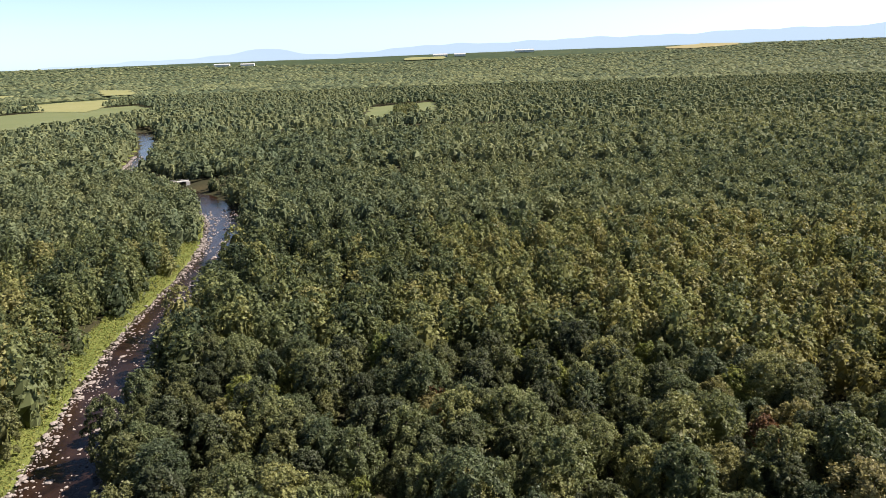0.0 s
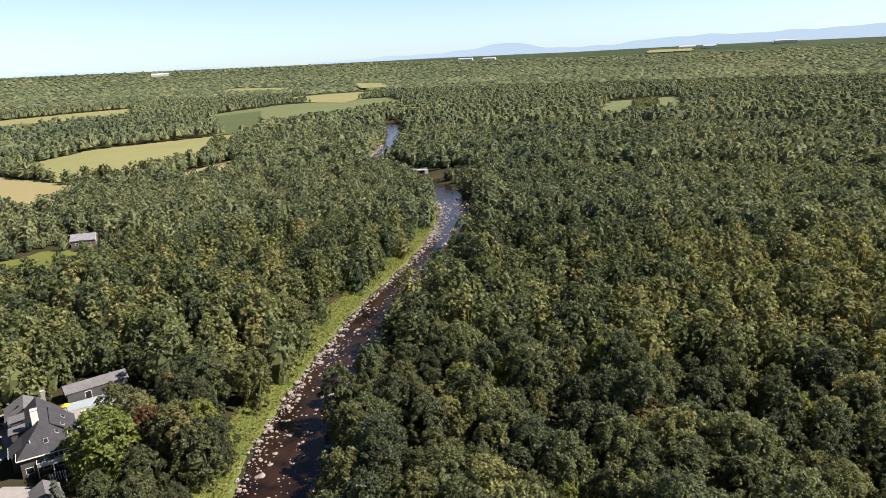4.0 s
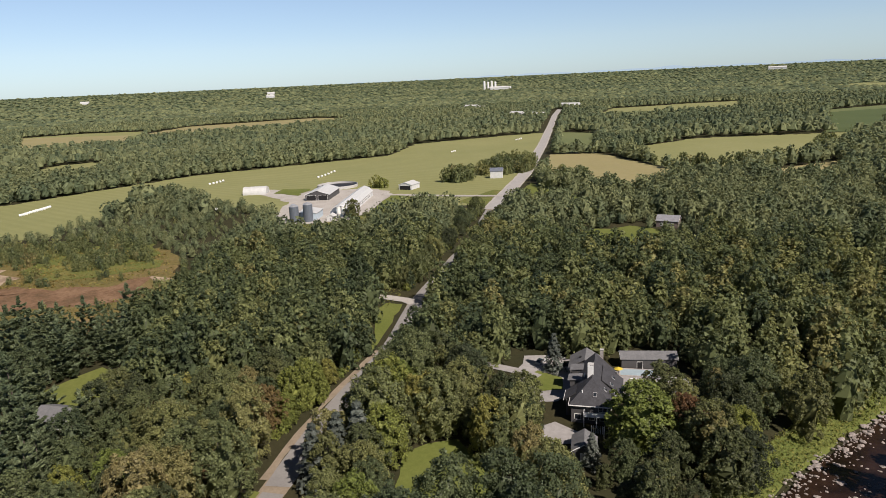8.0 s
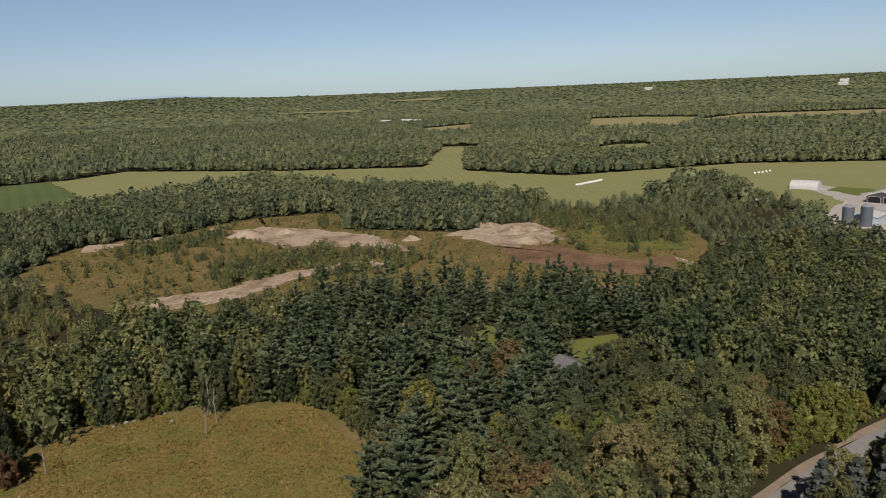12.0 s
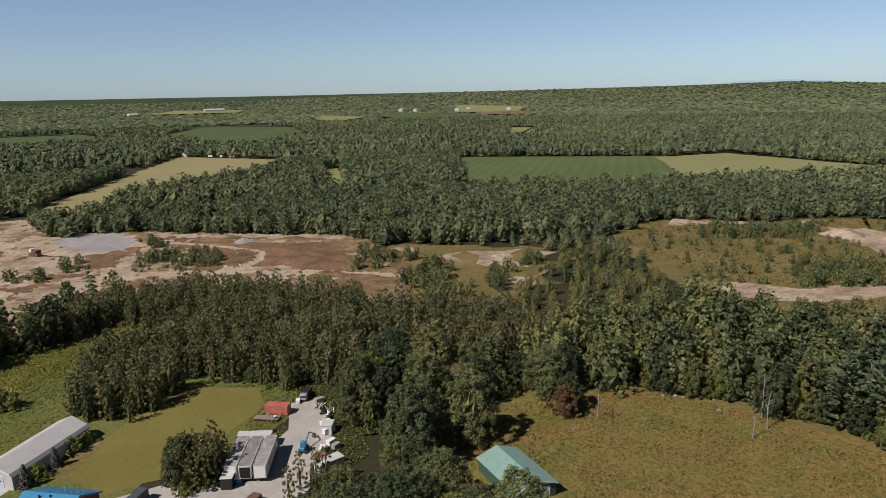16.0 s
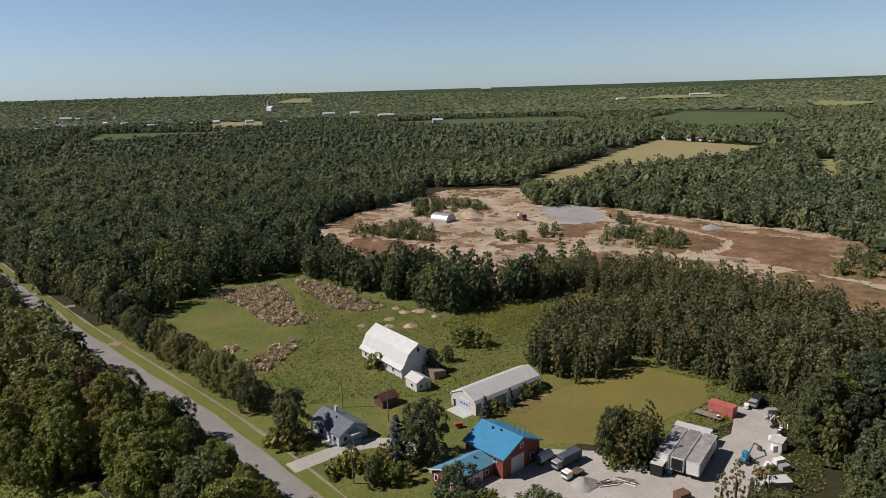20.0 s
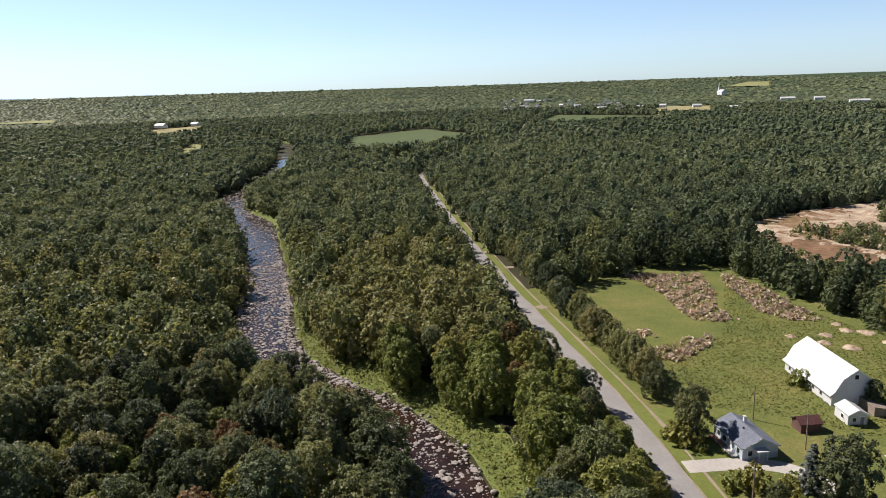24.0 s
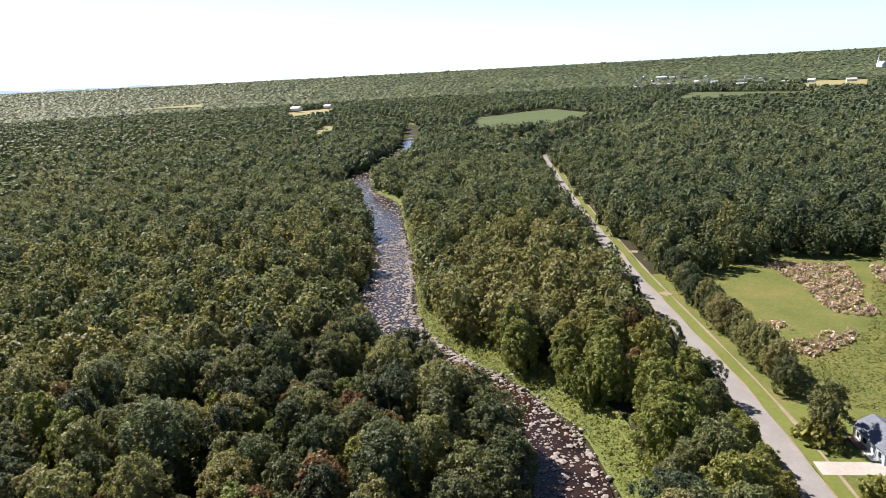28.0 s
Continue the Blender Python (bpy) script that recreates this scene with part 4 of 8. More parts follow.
def pine_crown(rng, radius, height, tiers=8, boughs=7, per=85, coarse=1.0):
    """Crown of a white pine: flat plumed boughs in spaced tiers, with long needle sprays pointing outwards."""
    at, ax = [], []
    for k in range(tiers):
        u = (k + rng.uniform(-0.25, 0.25)) / tiers
        z, n = height * (0.06 + 0.9 * max(u, 0)), max(4, boughs - k // 3)
        full = radius * max(1 - u, 0.05) ** 0.55 * (0.75 + 0.25 * min(1, u * 4)) * rng.uniform(0.8, 1.15)
        first = rng.uniform(0, 6.28)
        for j in range(n):
            yaw, reach = first + 6.2832 * j / n + rng.normal(0, 0.15), full * rng.uniform(0.7, 1.2) + 0.3
            m = int(per * (0.35 + 0.75 * (1 - u)))
            s = np.sqrt(rng.uniform(0.02, 1, m))
            side = rng.normal(0, 0.15, m) * reach * (1.15 - s)
            c, d = math.cos(yaw), math.sin(yaw)
            at.append(np.stack([c * reach * s - d * side, d * reach * s + c * side, z + reach * (0.22 * s * s - 0.08) + rng.normal(0, 0.12, m)], 1))
            ax.append(np.stack([c - d * side / reach, d + c * side / reach, np.full(m, 0.45)], 1) + rng.normal(0, 0.35, (m, 3)))
    tip = np.stack([rng.normal(0, 0.15, 40), rng.normal(0, 0.15, 40), height * rng.uniform(0.9, 1.02, 40)], 1)
    at, ax = np.concatenate(at + [tip]), unit(np.concatenate(ax + [np.tile((0.0, 0.0, 1.0), (40, 1)) + rng.normal(0, 0.5, (40, 3))]))
    b = unit(np.cross(ax, rng.normal(0, 0.5, at.shape) + (0, 0, 1.0)))
    s = rng.uniform(0.6, 1.15, (len(at), 1)) * coarse
    return np.stack([at + ax * s * 0.7, at - ax * s * 0.35 + b * s * 0.4, at - ax * s * 0.35 - b * s * 0.4], 1).reshape(-1, 3)


def blades(v, corners=4):
    return np.arange(len(v)).reshape(-1, corners)


def trunk_mesh(rng, height, thick, limbs=5):
    """Tapered, slightly bent trunk with limbs."""
    v, f = [], []

    def tube(a, b, ra, rb, sides=6):
        a, b = np.array(a), np.array(b)
        w = unit(b - a)
        e = unit(np.cross(w, (0.3, 0.9, 0.2)))
        g = np.cross(w, e)
        n = len(v)
        for p, r in ((a, ra), (b, rb)):
            for k in range(sides):
                t = 2 * np.pi * k / sides
                v.append(p + r * (np.cos(t) * e + np.sin(t) * g))
        for k in range(sides):
            j = (k + 1) % sides
            f.append((n + k, n + j, n + sides + j, n + sides + k))

    bend = rng.normal(0, 0.25, 2)
    m = (bend[0], bend[1], height * 0.5)
    tube((0, 0, -0.6), m, thick, thick * 0.7)
    tube(m, (bend[0] * 0.6, bend[1] * 0.6, height * 0.92), thick * 0.7, thick * 0.15)
    for _ in range(limbs):
        yaw, z = rng.uniform(0, 6.28), height * rng.uniform(0.35, 0.7)
        reach = height * rng.uniform(0.12, 0.2)
        tube((bend[0], bend[1], z), (math.cos(yaw) * reach, math.sin(yaw) * reach, z + reach * 0.9), thick * 0.35, thick * 0.1, 5)
    return sheet("trunk", v, f, [M["bark"]])


RNG = np.random.default_rng(11)
# kind: crown maker, leaf material, height, radius, label
KINDS = {
    "maple_tree": ("leaves", 16, 5.9, "full rounded green maple in the mixed wood"),
    "ash_tree": ("dark_leaves", 14.5, 5.0, "dense dark green broadleaf tree in the wood"),
    "beech_tree": ("dark_leaves", 15.5, 4.4, "tall dark olive broadleaf tree in the wood"),
    "linden_tree": ("leaves", 17, 5.2, "tall mid-green broadleaf tree in the wood"),
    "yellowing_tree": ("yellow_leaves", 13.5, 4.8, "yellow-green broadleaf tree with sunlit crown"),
    "autumn_tree": ("autumn_leaves", 13, 4.6, "rusty brown tinged maple turning early"),
    "poplar_tree": ("poplar_leaves", 14, 2.5, "slender grey-green poplar in a close stand"),
    "birch_tree": ("birch_leaves", 11.5, 1.8, "slender upright birch in a small clump"),
    "pine_tree": ("pine_needles", 18, 6.0, "dark green white pine with tiered boughs"),
    "spruce_tree": ("spruce_needles", 12, 2.7, "blue-grey spruce with a pointed crown"),
    "shrub": ("yellow_leaves", 3.6, 2.2, "bushy green shrub at the edge of the grass"),
}
MODELS = {}


def tree_models(kind, count):
    mat, height, radius, label = KINDS[kind]
    out = []
    for _ in range(count):
        h, r = height * RNG.uniform(0.92, 1.08), radius * RNG.uniform(0.92, 1.08)
        if kind == "pine_tree":
            v = pine_crown(RNG, r, h)
        elif kind == "spruce_tree":
            v = cone_crown(RNG, 1900, r, h, 0.46, 0.03, -0.3, 12, corners=3)
        elif kind == "poplar_tree":
            v = broad_crown(RNG, 1700, r, h, 0.4, 0.04, 46, (4, 7, 0.5))
        elif kind == "birch_tree":
            v = broad_crown(RNG, 1000, r, h, 0.34, -0.02, 34, (4, 5, 0.25), 0.7)
        elif kind == "shrub":
            v = broad_crown(RNG, 620, r, h, 0.4, -0.1, 24, (3, 6, 0.55))
        else:
            v = broad_crown(RNG, 7600, r, h, 0.34, 0.03, int(RNG.integers(70, 130)), (6, 9, 0.5), 0.6)
        root = new(kind)
        root.empty_display_size = 0.5
        tk = new("trunk", trunk_mesh(RNG, h * 0.9, 0.09 + 0.012 * h, 0 if kind in ("pine_tree", "spruce_tree") else 5))
        cr = new("crown", sheet("crown", v, blades(v, 3), [M[mat]]))
        tk.parent = cr.parent = root
        tagged(root, label, "shrub" if kind == "shrub" else "tree", {"shrub": "shrubs"}.get(kind, "trees of the wood"))
        out.append(root)
    MODELS[kind] = [out, 0]


for kind, count in (("maple_tree", 5), ("ash_tree", 3), ("beech_tree", 3), ("linden_tree", 3), ("yellowing_tree", 2), ("autumn_tree", 2), ("poplar_tree", 3), ("birch_tree", 3), ("pine_tree", 4), ("spruce_tree", 2), ("shrub", 2)):
    tree_models(kind, count)


def plant(kind, x, y, size=1.0, turn=None, z=None):
    models, used = MODELS[kind]
    ob = models[used % len(models)]
    gz = float(ground_z(x, y)) if z is None else z
    m = Matrix.LocRotScale((x, y, gz), Euler((0, 0, RNG.uniform(0, 6.28) if turn is None else turn)), None)
    if used < len(models):
        root = ob
        root.matrix_basis = m
    else:
        root = copy_thing(ob, m)
    root.scale = (size * RNG.uniform(0.94, 1.06), size * RNG.uniform(0.94, 1.06), size)
    MODELS[kind][1] += 1
    return root


# where the kinds grow
PINES = [(-165, -105), (-245, -118), (-275, -60), (-285, -30), (-270, 5), (-218, 6), (-178, -8), (-128, -30), (-112, -40), (-148, -60)]
POPLARS = [(-3, -181), (-4, -212), (6, -262), (-30, -300), (-150, -240), (-130, -160), (-55, -170), (-36, -192), (-26, -182), (-18, -173.5), (-9, -175)]
YOUNG = [(-88, -180), (-112, -250), (-150, -330), (-262, -292), (-250, -200), (-190, -170), (-130, -165)]
CLEARED = [(-200, -150), (-262, -180), (-290, -120), (-262, -60), (-240, -100)]
SCRUB = [(-290, 20), (-480, 90), (-560, -60), (-420, -90), (-300, -60)]
# strip where sunlight is put into yellower, brighter leaf colours
SUN_TINTED = [(110, -106), (60, -96), (30, -92), (30, -108), (62, -128), (120, -160), (200, -205), (235, -175), (160, -112)]
BUILT = [(4, -112, 10), (16, -112, 7), (12, -122, 7), (-8, -112, 10), (-22, -110, 10), (-36, -106, 10), (-57, -128, 7), (-50, -118, 9), (-40, -116, 9), (-24, -122, 9), (-15, -118, 8), (-32, -121, 7), (-232, -78, 7), (-205, -46, 8), (-126, 98, 10), (-121, 92, 8), (-162, 114, 9), (-159, 119, 8), (-117.5, 107, 10), (-131, 94, 8), (-148, 112, 11), (-136, 107, 13), (-150, 118, 12), (-121, 94, 7), (-153, 140, 10), (-294, 277, 10), (-200, -14, 10), (-220, -74, 8), (-527, 300, 12), (-87, -106, 15), (-165, 108, 12), (-140, 126, 10), (-53, -135, 12), (-58, -147, 8), (-58, -166, 9), (-40, -120, 8), (-39, -139, 10), (-49, -161, 8), (-209, 524, 16), (-504, 349, 9), (-158, 101, 9), (-148, 97, 7), (-250, 100, 9), (-262, 92, 8), (-237, 94, 8), (-46.9, -155.9, 7), (-205, -8, 11), (-190, -9, 6), (-110, 103, 8)]


def open_places(x, y, r):
    """Where no tree stands: fields, yards, houses, river, road."""
    d = np.full(len(x), 1e9)
    side = np.zeros(len(x))
    for a, b in zip(np.array(RIVER[:-1], float), np.array(RIVER[1:], float)):
        ab = b - a
        u = np.clip(((x - a[0]) * ab[0] + (y - a[1]) * ab[1]) / (ab @ ab), 0, 1)
        e = np.hypot(x - a[0] - u * ab[0], y - a[1] - u * ab[1])
        s = np.sign(ab[0] * (y - a[1]) - ab[1] * (x - a[0]))
        side, d = np.where(e < d, s, side), np.minimum(e, d)
    keep = d > np.where(side > 0, np.where(r < 420, 9.0, 13.0), np.where(r < 420, 15.0, 13.0))
    dr = far_from(ROAD, x, y)
    south = inside([(-1500, 1030), (-140, 28), (44, -120), (454, -410), (454, -2000), (-1500, -2000)], x, y)
    keep &= dr > np.where(x > 195, 4.0, np.where(south & (x > 0), 11.0, np.where(x < -390, 15.0, np.where(south, 5.8, np.where(x < -205, 6.2, np.where(x < -100, 9.0, 6.6))))))
    for p in PATCHES:
        keep &= ~inside(p, x, y)
    for bx, by, br in BUILT:
        keep &= np.hypot(x - bx, y - by) > br
    return keep


def scatter(r0, r1, step, seed):
    rng = np.random.default_rng(seed)
    n = int(r1 / step) + 1
    i, j = np.meshgrid(np.arange(-n, n + 1), np.arange(-n, n + 1))
    x = (i + 0.5 * (j % 2)) * step + rng.uniform(-0.42, 0.42, i.shape) * step - 12
    y = j * step * 0.9 + rng.uniform(-0.42, 0.42, i.shape) * step + 3
    x, y = x.ravel(), y.ravel()
    r = np.hypot(x + 12, y - 3)
    ok = (r >= r0) & (r < r1)
    x, y, r = x[ok], y[ok], r[ok]
    ok = open_places(x, y, r)
    away = np.degrees(np.arctan2(-(x + 12), y - 3)) % 360
    ok &= ~((away > 277) & (away < 317))
    return x[ok], y[ok], r[ok], rng


LOW_GROWTH = [[(-395, 40), (-470, 60), (-560, 60), (-590, 95), (-470, 95), (-436, 90), (-400, 70)], [(-132, 84), (-112, 72), (-94, 88), (-104, 98), (-116, 98)], [(-300, 200), (-250, 205), (-235, 245), (-265, 300), (-310, 285), (-330, 240)], [(-190, 505), (-150, 440), (-120, 470), (-165, 540)], [(-430, 225), (-370, 215), (-330, 190), (-345, 160), (-400, 195)], [(-216, 97), (-262, 130), (-333, 184), (-346, 168), (-275, 112), (-228, 80)]]


def held_low(x, y):
    """Smaller trees beside the road, the river and the lawns."""
    road = np.where((np.asarray(x) > -330) & (np.asarray(x) < 30), 1, np.clip(far_from(ROAD, x, y) / 15, 0.68, 1))
    low = np.ones(np.shape(x))
    for p in LOW_GROWTH:
        low = np.where(inside(p, x, y), 0.55, low)
    return road * low


def near_wood():
    x, y, r, rng = scatter(70, 182, 7.9, 21)
    yaw = np.degrees(np.arctan2(-(x + 12), y - 3)) % 360
    pine, pop, sunny = inside(PINES, x, y), inside(POPLARS, x, y), inside(SUN_TINTED, x, y)
    for k in range(len(x)):
        if 276 < yaw[k] < 318:
            continue
        u = rng.uniform()
        kind = "maple_tree" if u < 0.28 else "ash_tree" if u < 0.42 else "beech_tree" if u < 0.56 else "linden_tree" if u < 0.82 else "yellowing_tree" if u < 0.91 else "autumn_tree" if u < 0.94 else "poplar_tree"
        # dark-leaved kinds crowded on these bearings put backlit shade into the colour
        if (yaw[k] < 48 or yaw[k] > 345) and u < 0.85:
            kind = "ash_tree" if u < 0.28 else "beech_tree" if u < 0.5 else "linden_tree" if u < 0.66 else "maple_tree"
        if pine[k]:
            kind = "pine_tree" if u < 0.85 else kind
        elif pop[k]:
            kind = "poplar_tree" if u < 0.85 else "ash_tree"
        elif 238 < yaw[k] < 277 and not sunny[k] and rng.uniform() < 0.07:
            kind = "autumn_tree"
        # more yellow-green crowns here, their brighter colour standing for sun
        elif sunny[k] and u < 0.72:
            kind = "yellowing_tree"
        if inside(YOUNG, x[k], y[k]) and u < 0.6:
            kind = "yellowing_tree" if u < 0.3 else "poplar_tree"
        if pop[k] or pine[k] and rng.uniform() < 0.2:
            continue
        size = rng.uniform(0.62, 1.12) * held_low(x[k], y[k]) if kind != "pine_tree" else rng.uniform(0.75, 1.15)
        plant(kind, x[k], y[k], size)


def joined_wood(name, r0, r1, step, seed, makers, label, grow=1.0, leaf="wood_leaves"):
    """Trees past counting, joined; makers: (share, list of crowns as blades)."""
    x, y, r, rng = scatter(r0, r1, step, seed)
    if r0 < 300:
        free = ~inside(PINES, x, y)
        x, y, r = x[free], y[free], r[free]
    z = ground_z(x, y)
    stand = np.sin(x * 0.013 + 1 + 1.5 * np.sin(y * 0.006)) * np.cos(y * 0.011 + np.sin(x * 0.007)) + 0.7 * np.sin(x * 0.0043 + y * 0.0031) * np.cos(y * 0.0052 - x * 0.0017)
    tint = np.clip(rng.normal(0.52 if r0 < 300 else 0.56, 0.27, len(x)) + 0.2 * stand, 0, 1)
    pick = rng.uniform(size=len(x))
    verts, tints, low = [], [], 0.0
    # tint by bearing: backlit woods darkened in colour, other stands lighter or browner
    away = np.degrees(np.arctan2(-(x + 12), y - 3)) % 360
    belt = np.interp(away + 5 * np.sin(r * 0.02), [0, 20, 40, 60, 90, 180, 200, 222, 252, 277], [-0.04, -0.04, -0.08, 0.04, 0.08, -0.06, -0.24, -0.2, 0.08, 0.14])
    # the strip's raised tint paints sun on the leaves
    tint = np.clip(tint + belt + 0.38 * inside(SUN_TINTED, x, y), 0, 0.9)
    young = inside(POPLARS, x, y) | inside(SCRUB, x, y) | inside(YOUNG, x, y) | inside(CLEARED, x, y)
    tint = np.where(inside(YOUNG, x, y), np.clip(tint + 0.28, 0, 0.95), tint)
    for share, crowns in makers:
        mine = np.nonzero((pick >= low) & (pick < low + share))[0]
        low += share
        for c, v in enumerate(crowns):
            ids = mine[c :: len(crowns)]
            if not len(ids):
                continue
            a = rng.uniform(0, 6.28, len(ids))
            s = rng.uniform(0.66, 1.15, len(ids)) * np.where(young[ids], 0.45, 1) * grow * held_low(x[ids], y[ids])
            ca, sa = np.cos(a)[:, None] * s[:, None], np.sin(a)[:, None] * s[:, None]
            hz = rng.uniform(0.82, 1.18, len(ids)) * s / grow
            w = np.stack([x[ids, None] + v[:, 0] * ca - v[:, 1] * sa, y[ids, None] + v[:, 0] * sa + v[:, 1] * ca, z[ids, None] + v[:, 2] * hz[:, None]], -1)
            verts.append(w.reshape(-1, 3))
            tints.append(np.repeat(tint[ids], len(v) // 3))
    v, t = np.concatenate(verts), np.concatenate(tints)
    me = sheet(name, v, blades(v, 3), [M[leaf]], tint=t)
    return tagged(new(name, me), label, "woods", kind="stuff")


near_wood()
TEMPLATE = np.random.default_rng(5)
mid_broad = [broad_crown(TEMPLATE, 560, r, 14.4, 0.78, 0.02, 56, (4, 7, 0.56), 0.55) for r in (4.9, 4.2, 5.3, 3.4, 4.6, 3.0, 4.4, 5.0)]
mid_cone = [cone_crown(TEMPLATE, 280, 2.7, 15, 0.9, 0.05, -0.3, 9, corners=3) for _ in range(3)]
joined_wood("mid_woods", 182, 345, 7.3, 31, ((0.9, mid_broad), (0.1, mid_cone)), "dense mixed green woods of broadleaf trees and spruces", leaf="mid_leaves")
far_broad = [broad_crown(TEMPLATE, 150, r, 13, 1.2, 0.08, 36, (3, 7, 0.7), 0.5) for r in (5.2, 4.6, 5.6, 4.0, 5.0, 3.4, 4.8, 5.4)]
joined_wood("far_woods", 345, 560, 7.9, 41, ((1.0, far_broad),), "green woods spreading over the plain", leaf="hazed_leaves")
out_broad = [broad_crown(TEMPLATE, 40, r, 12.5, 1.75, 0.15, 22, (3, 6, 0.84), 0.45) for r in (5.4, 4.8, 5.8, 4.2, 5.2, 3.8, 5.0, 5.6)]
joined_wood("outer_woods", 560, 900, 8.2, 43, ((1.0, out_broad),), "rolling green woods beyond the fields", leaf="hazed_leaves")
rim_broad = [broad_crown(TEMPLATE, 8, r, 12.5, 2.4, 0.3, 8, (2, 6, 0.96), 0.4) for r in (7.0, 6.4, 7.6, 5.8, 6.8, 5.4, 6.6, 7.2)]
joined_wood("distant_woods", 900, 2150, 11.5, 51, ((1.0, rim_broad),), "distant woods reaching towards the hills", leaf="hazed_leaves")
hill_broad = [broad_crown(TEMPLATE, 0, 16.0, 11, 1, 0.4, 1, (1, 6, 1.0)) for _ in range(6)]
joined_wood("hill_woods", 2150, 4660, 31.0, 61, ((1.0, hill_broad),), "woods on the far plain and hills", leaf="hazed_leaves")


def close_stand(name, poly, step, crowns, label, seed, low=0.75, high=1.1, leaf="stand_leaves", beyond=0):
    """Slender trees standing close together, joined."""
    rng = np.random.default_rng(seed)
    p = np.array(poly, float)
    lo, hi = p.min(0), p.max(0)
    i, j = np.meshgrid(np.arange(lo[0], hi[0], step), np.arange(lo[1], hi[1], step))
    x, y = (i + rng.uniform(-0.45, 0.45, i.shape) * step).ravel(), (j + rng.uniform(-0.45, 0.45, i.shape) * step).ravel()
    ok = inside(poly, x, y)
    x, y = x[ok], y[ok]
    r = np.hypot(x + 12, y - 3)
    ok = open_places(x, y, r) & (r > beyond)
    x, y = x[ok], y[ok]
    V, T = [], []
    for k in range(len(x)):
        c = crowns[k % len(crowns)]
        s, a = rng.uniform(low, high), rng.uniform(0, 6.28)
        ca, sa = math.cos(a), math.sin(a)
        V.append(np.stack([c[:, 0] * ca * s - c[:, 1] * sa * s + x[k], c[:, 0] * sa * s + c[:, 1] * ca * s + y[k], c[:, 2] * s], 1))
        T.append(np.full(len(c) // 3, np.clip(rng.normal(0.5, 0.22), 0, 1)))
    v = np.concatenate(V)
    return tagged(new(name, sheet(name, v, blades(v, 3), [M[leaf]], tint=np.concatenate(T))), label, "woods", kind="stuff")


M["stand_leaves"] = leaf_mat("stand_leaves", [(0.0, (0.085, 0.1, 0.05)), (0.5, (0.14, 0.145, 0.066)), (1.0, (0.21, 0.18, 0.085))], "attribute", 0.4)
slender = [broad_crown(TEMPLATE, 400, r, 13, 0.52, 0.02, 40, (4, 5, 0.45), 0.6) for r in (1.8, 2.2, 1.6, 2.4, 2.0, 1.7)]
close_stand("poplar_stand", POPLARS, 3.5, slender, "close stand of slender grey-green poplars and birches", 401, 0.52, 1.0)
close_stand("edge_stand", [(34, -238), (62, -254), (104, -282), (86, -284), (46, -282), (20, -258), (-4, -266), (-14, -262), (28, -230)], 4.8, slender, "dark belt of trees behind the meadow", 402, 0.6, 0.95)
M["stand_needles"] = leaf_mat("stand_needles", [(0.0, (0.085, 0.112, 0.062)), (1.0, (0.15, 0.178, 0.092))], "attribute", 0.4)
plumed = [pine_crown(TEMPLATE, 5.8, 17, 8, 6, 36, 1.45) for _ in range(5)]
close_stand("pine_stand", PINES, 8.6, plumed, "stand of tall white pines round the villa", 403, 0.7, 1.1, "stand_needles", 182)


# ---- building blocks ----
def part(name, bm, mat, parent, label=""):
    """Links a bmesh as one mesh object under a thing or part."""
    bmesh.ops.recalc_face_normals(bm, faces=bm.faces)
    me = bpy.data.meshes.new(name)
    bm.to_mesh(me)
    bm.free()
    me.materials.append(M[mat])
    ob = new(name, me)
    ob.parent = parent
    return tagged(ob, label)


def add_box(bm, x0, y0, z0, x1, y1, z1, m=None):
    v = [bm.verts.new((x, y, z)) for z in (z0, z1) for x, y in ((x0, y0), (x1, y0), (x1, y1), (x0, y1))]
    for f in ((0, 3, 2, 1), (4, 5, 6, 7), (0, 1, 5, 4), (1, 2, 6, 5), (2, 3, 7, 6), (3, 0, 4, 7)):
        bm.faces.new([v[k] for k in f])
    if m:
        bmesh.ops.transform(bm, matrix=m, verts=v)
    return v


def box(x0, y0, z0, x1, y1, z1, bevel=0.0, m=None):
    bm = bmesh.new()
    add_box(bm, x0, y0, z0, x1, y1, z1, m)
    if bevel:
        bmesh.ops.bevel(bm, geom=bm.edges[:], offset=bevel, segments=1, affect="EDGES")
    return bm


def tube(bm, a, b, r, r2=None, sides=8):
    a, b = Vector(a), Vector(b)
    r2 = r if r2 is None else r2
    turn = (b - a).to_track_quat("Z", "Y").to_matrix()
    rings = [[bm.verts.new(p + turn @ Vector((math.cos(t) * q, math.sin(t) * q, 0))) for t in [2 * math.pi * k / sides for k in range(sides)]] for p, q in ((a, r), (b, r2))]
    for k in range(sides):
        j = (k + 1) % sides
        bm.faces.new((rings[0][k], rings[0][j], rings[1][j], rings[1][k]))
    bm.faces.new(rings[0][::-1])
    bm.faces.new(rings[1])
    return bm


def thing(name, x, y, turn, label, category, group="", z=0.0):
    root = new(name)
    root.matrix_world = pose(x, y, z, 0, 0, turn)
    return tagged(root, label, category, group)


def prism(profile, x0, x1):
    """A solid with the given (y, z) outline from x0 to x1."""
    bm = bmesh.new()
    a = [bm.verts.new((x0, y, z)) for y, z in profile]
    b = [bm.verts.new((x1, y, z)) for y, z in profile]
    n = len(profile)
    for k in range(n):
        j = (k + 1) % n
        bm.faces.new((a[k], a[j], b[j], b[k]))
    bm.faces.new(a[::-1])
    bm.faces.new(b)
    return bm


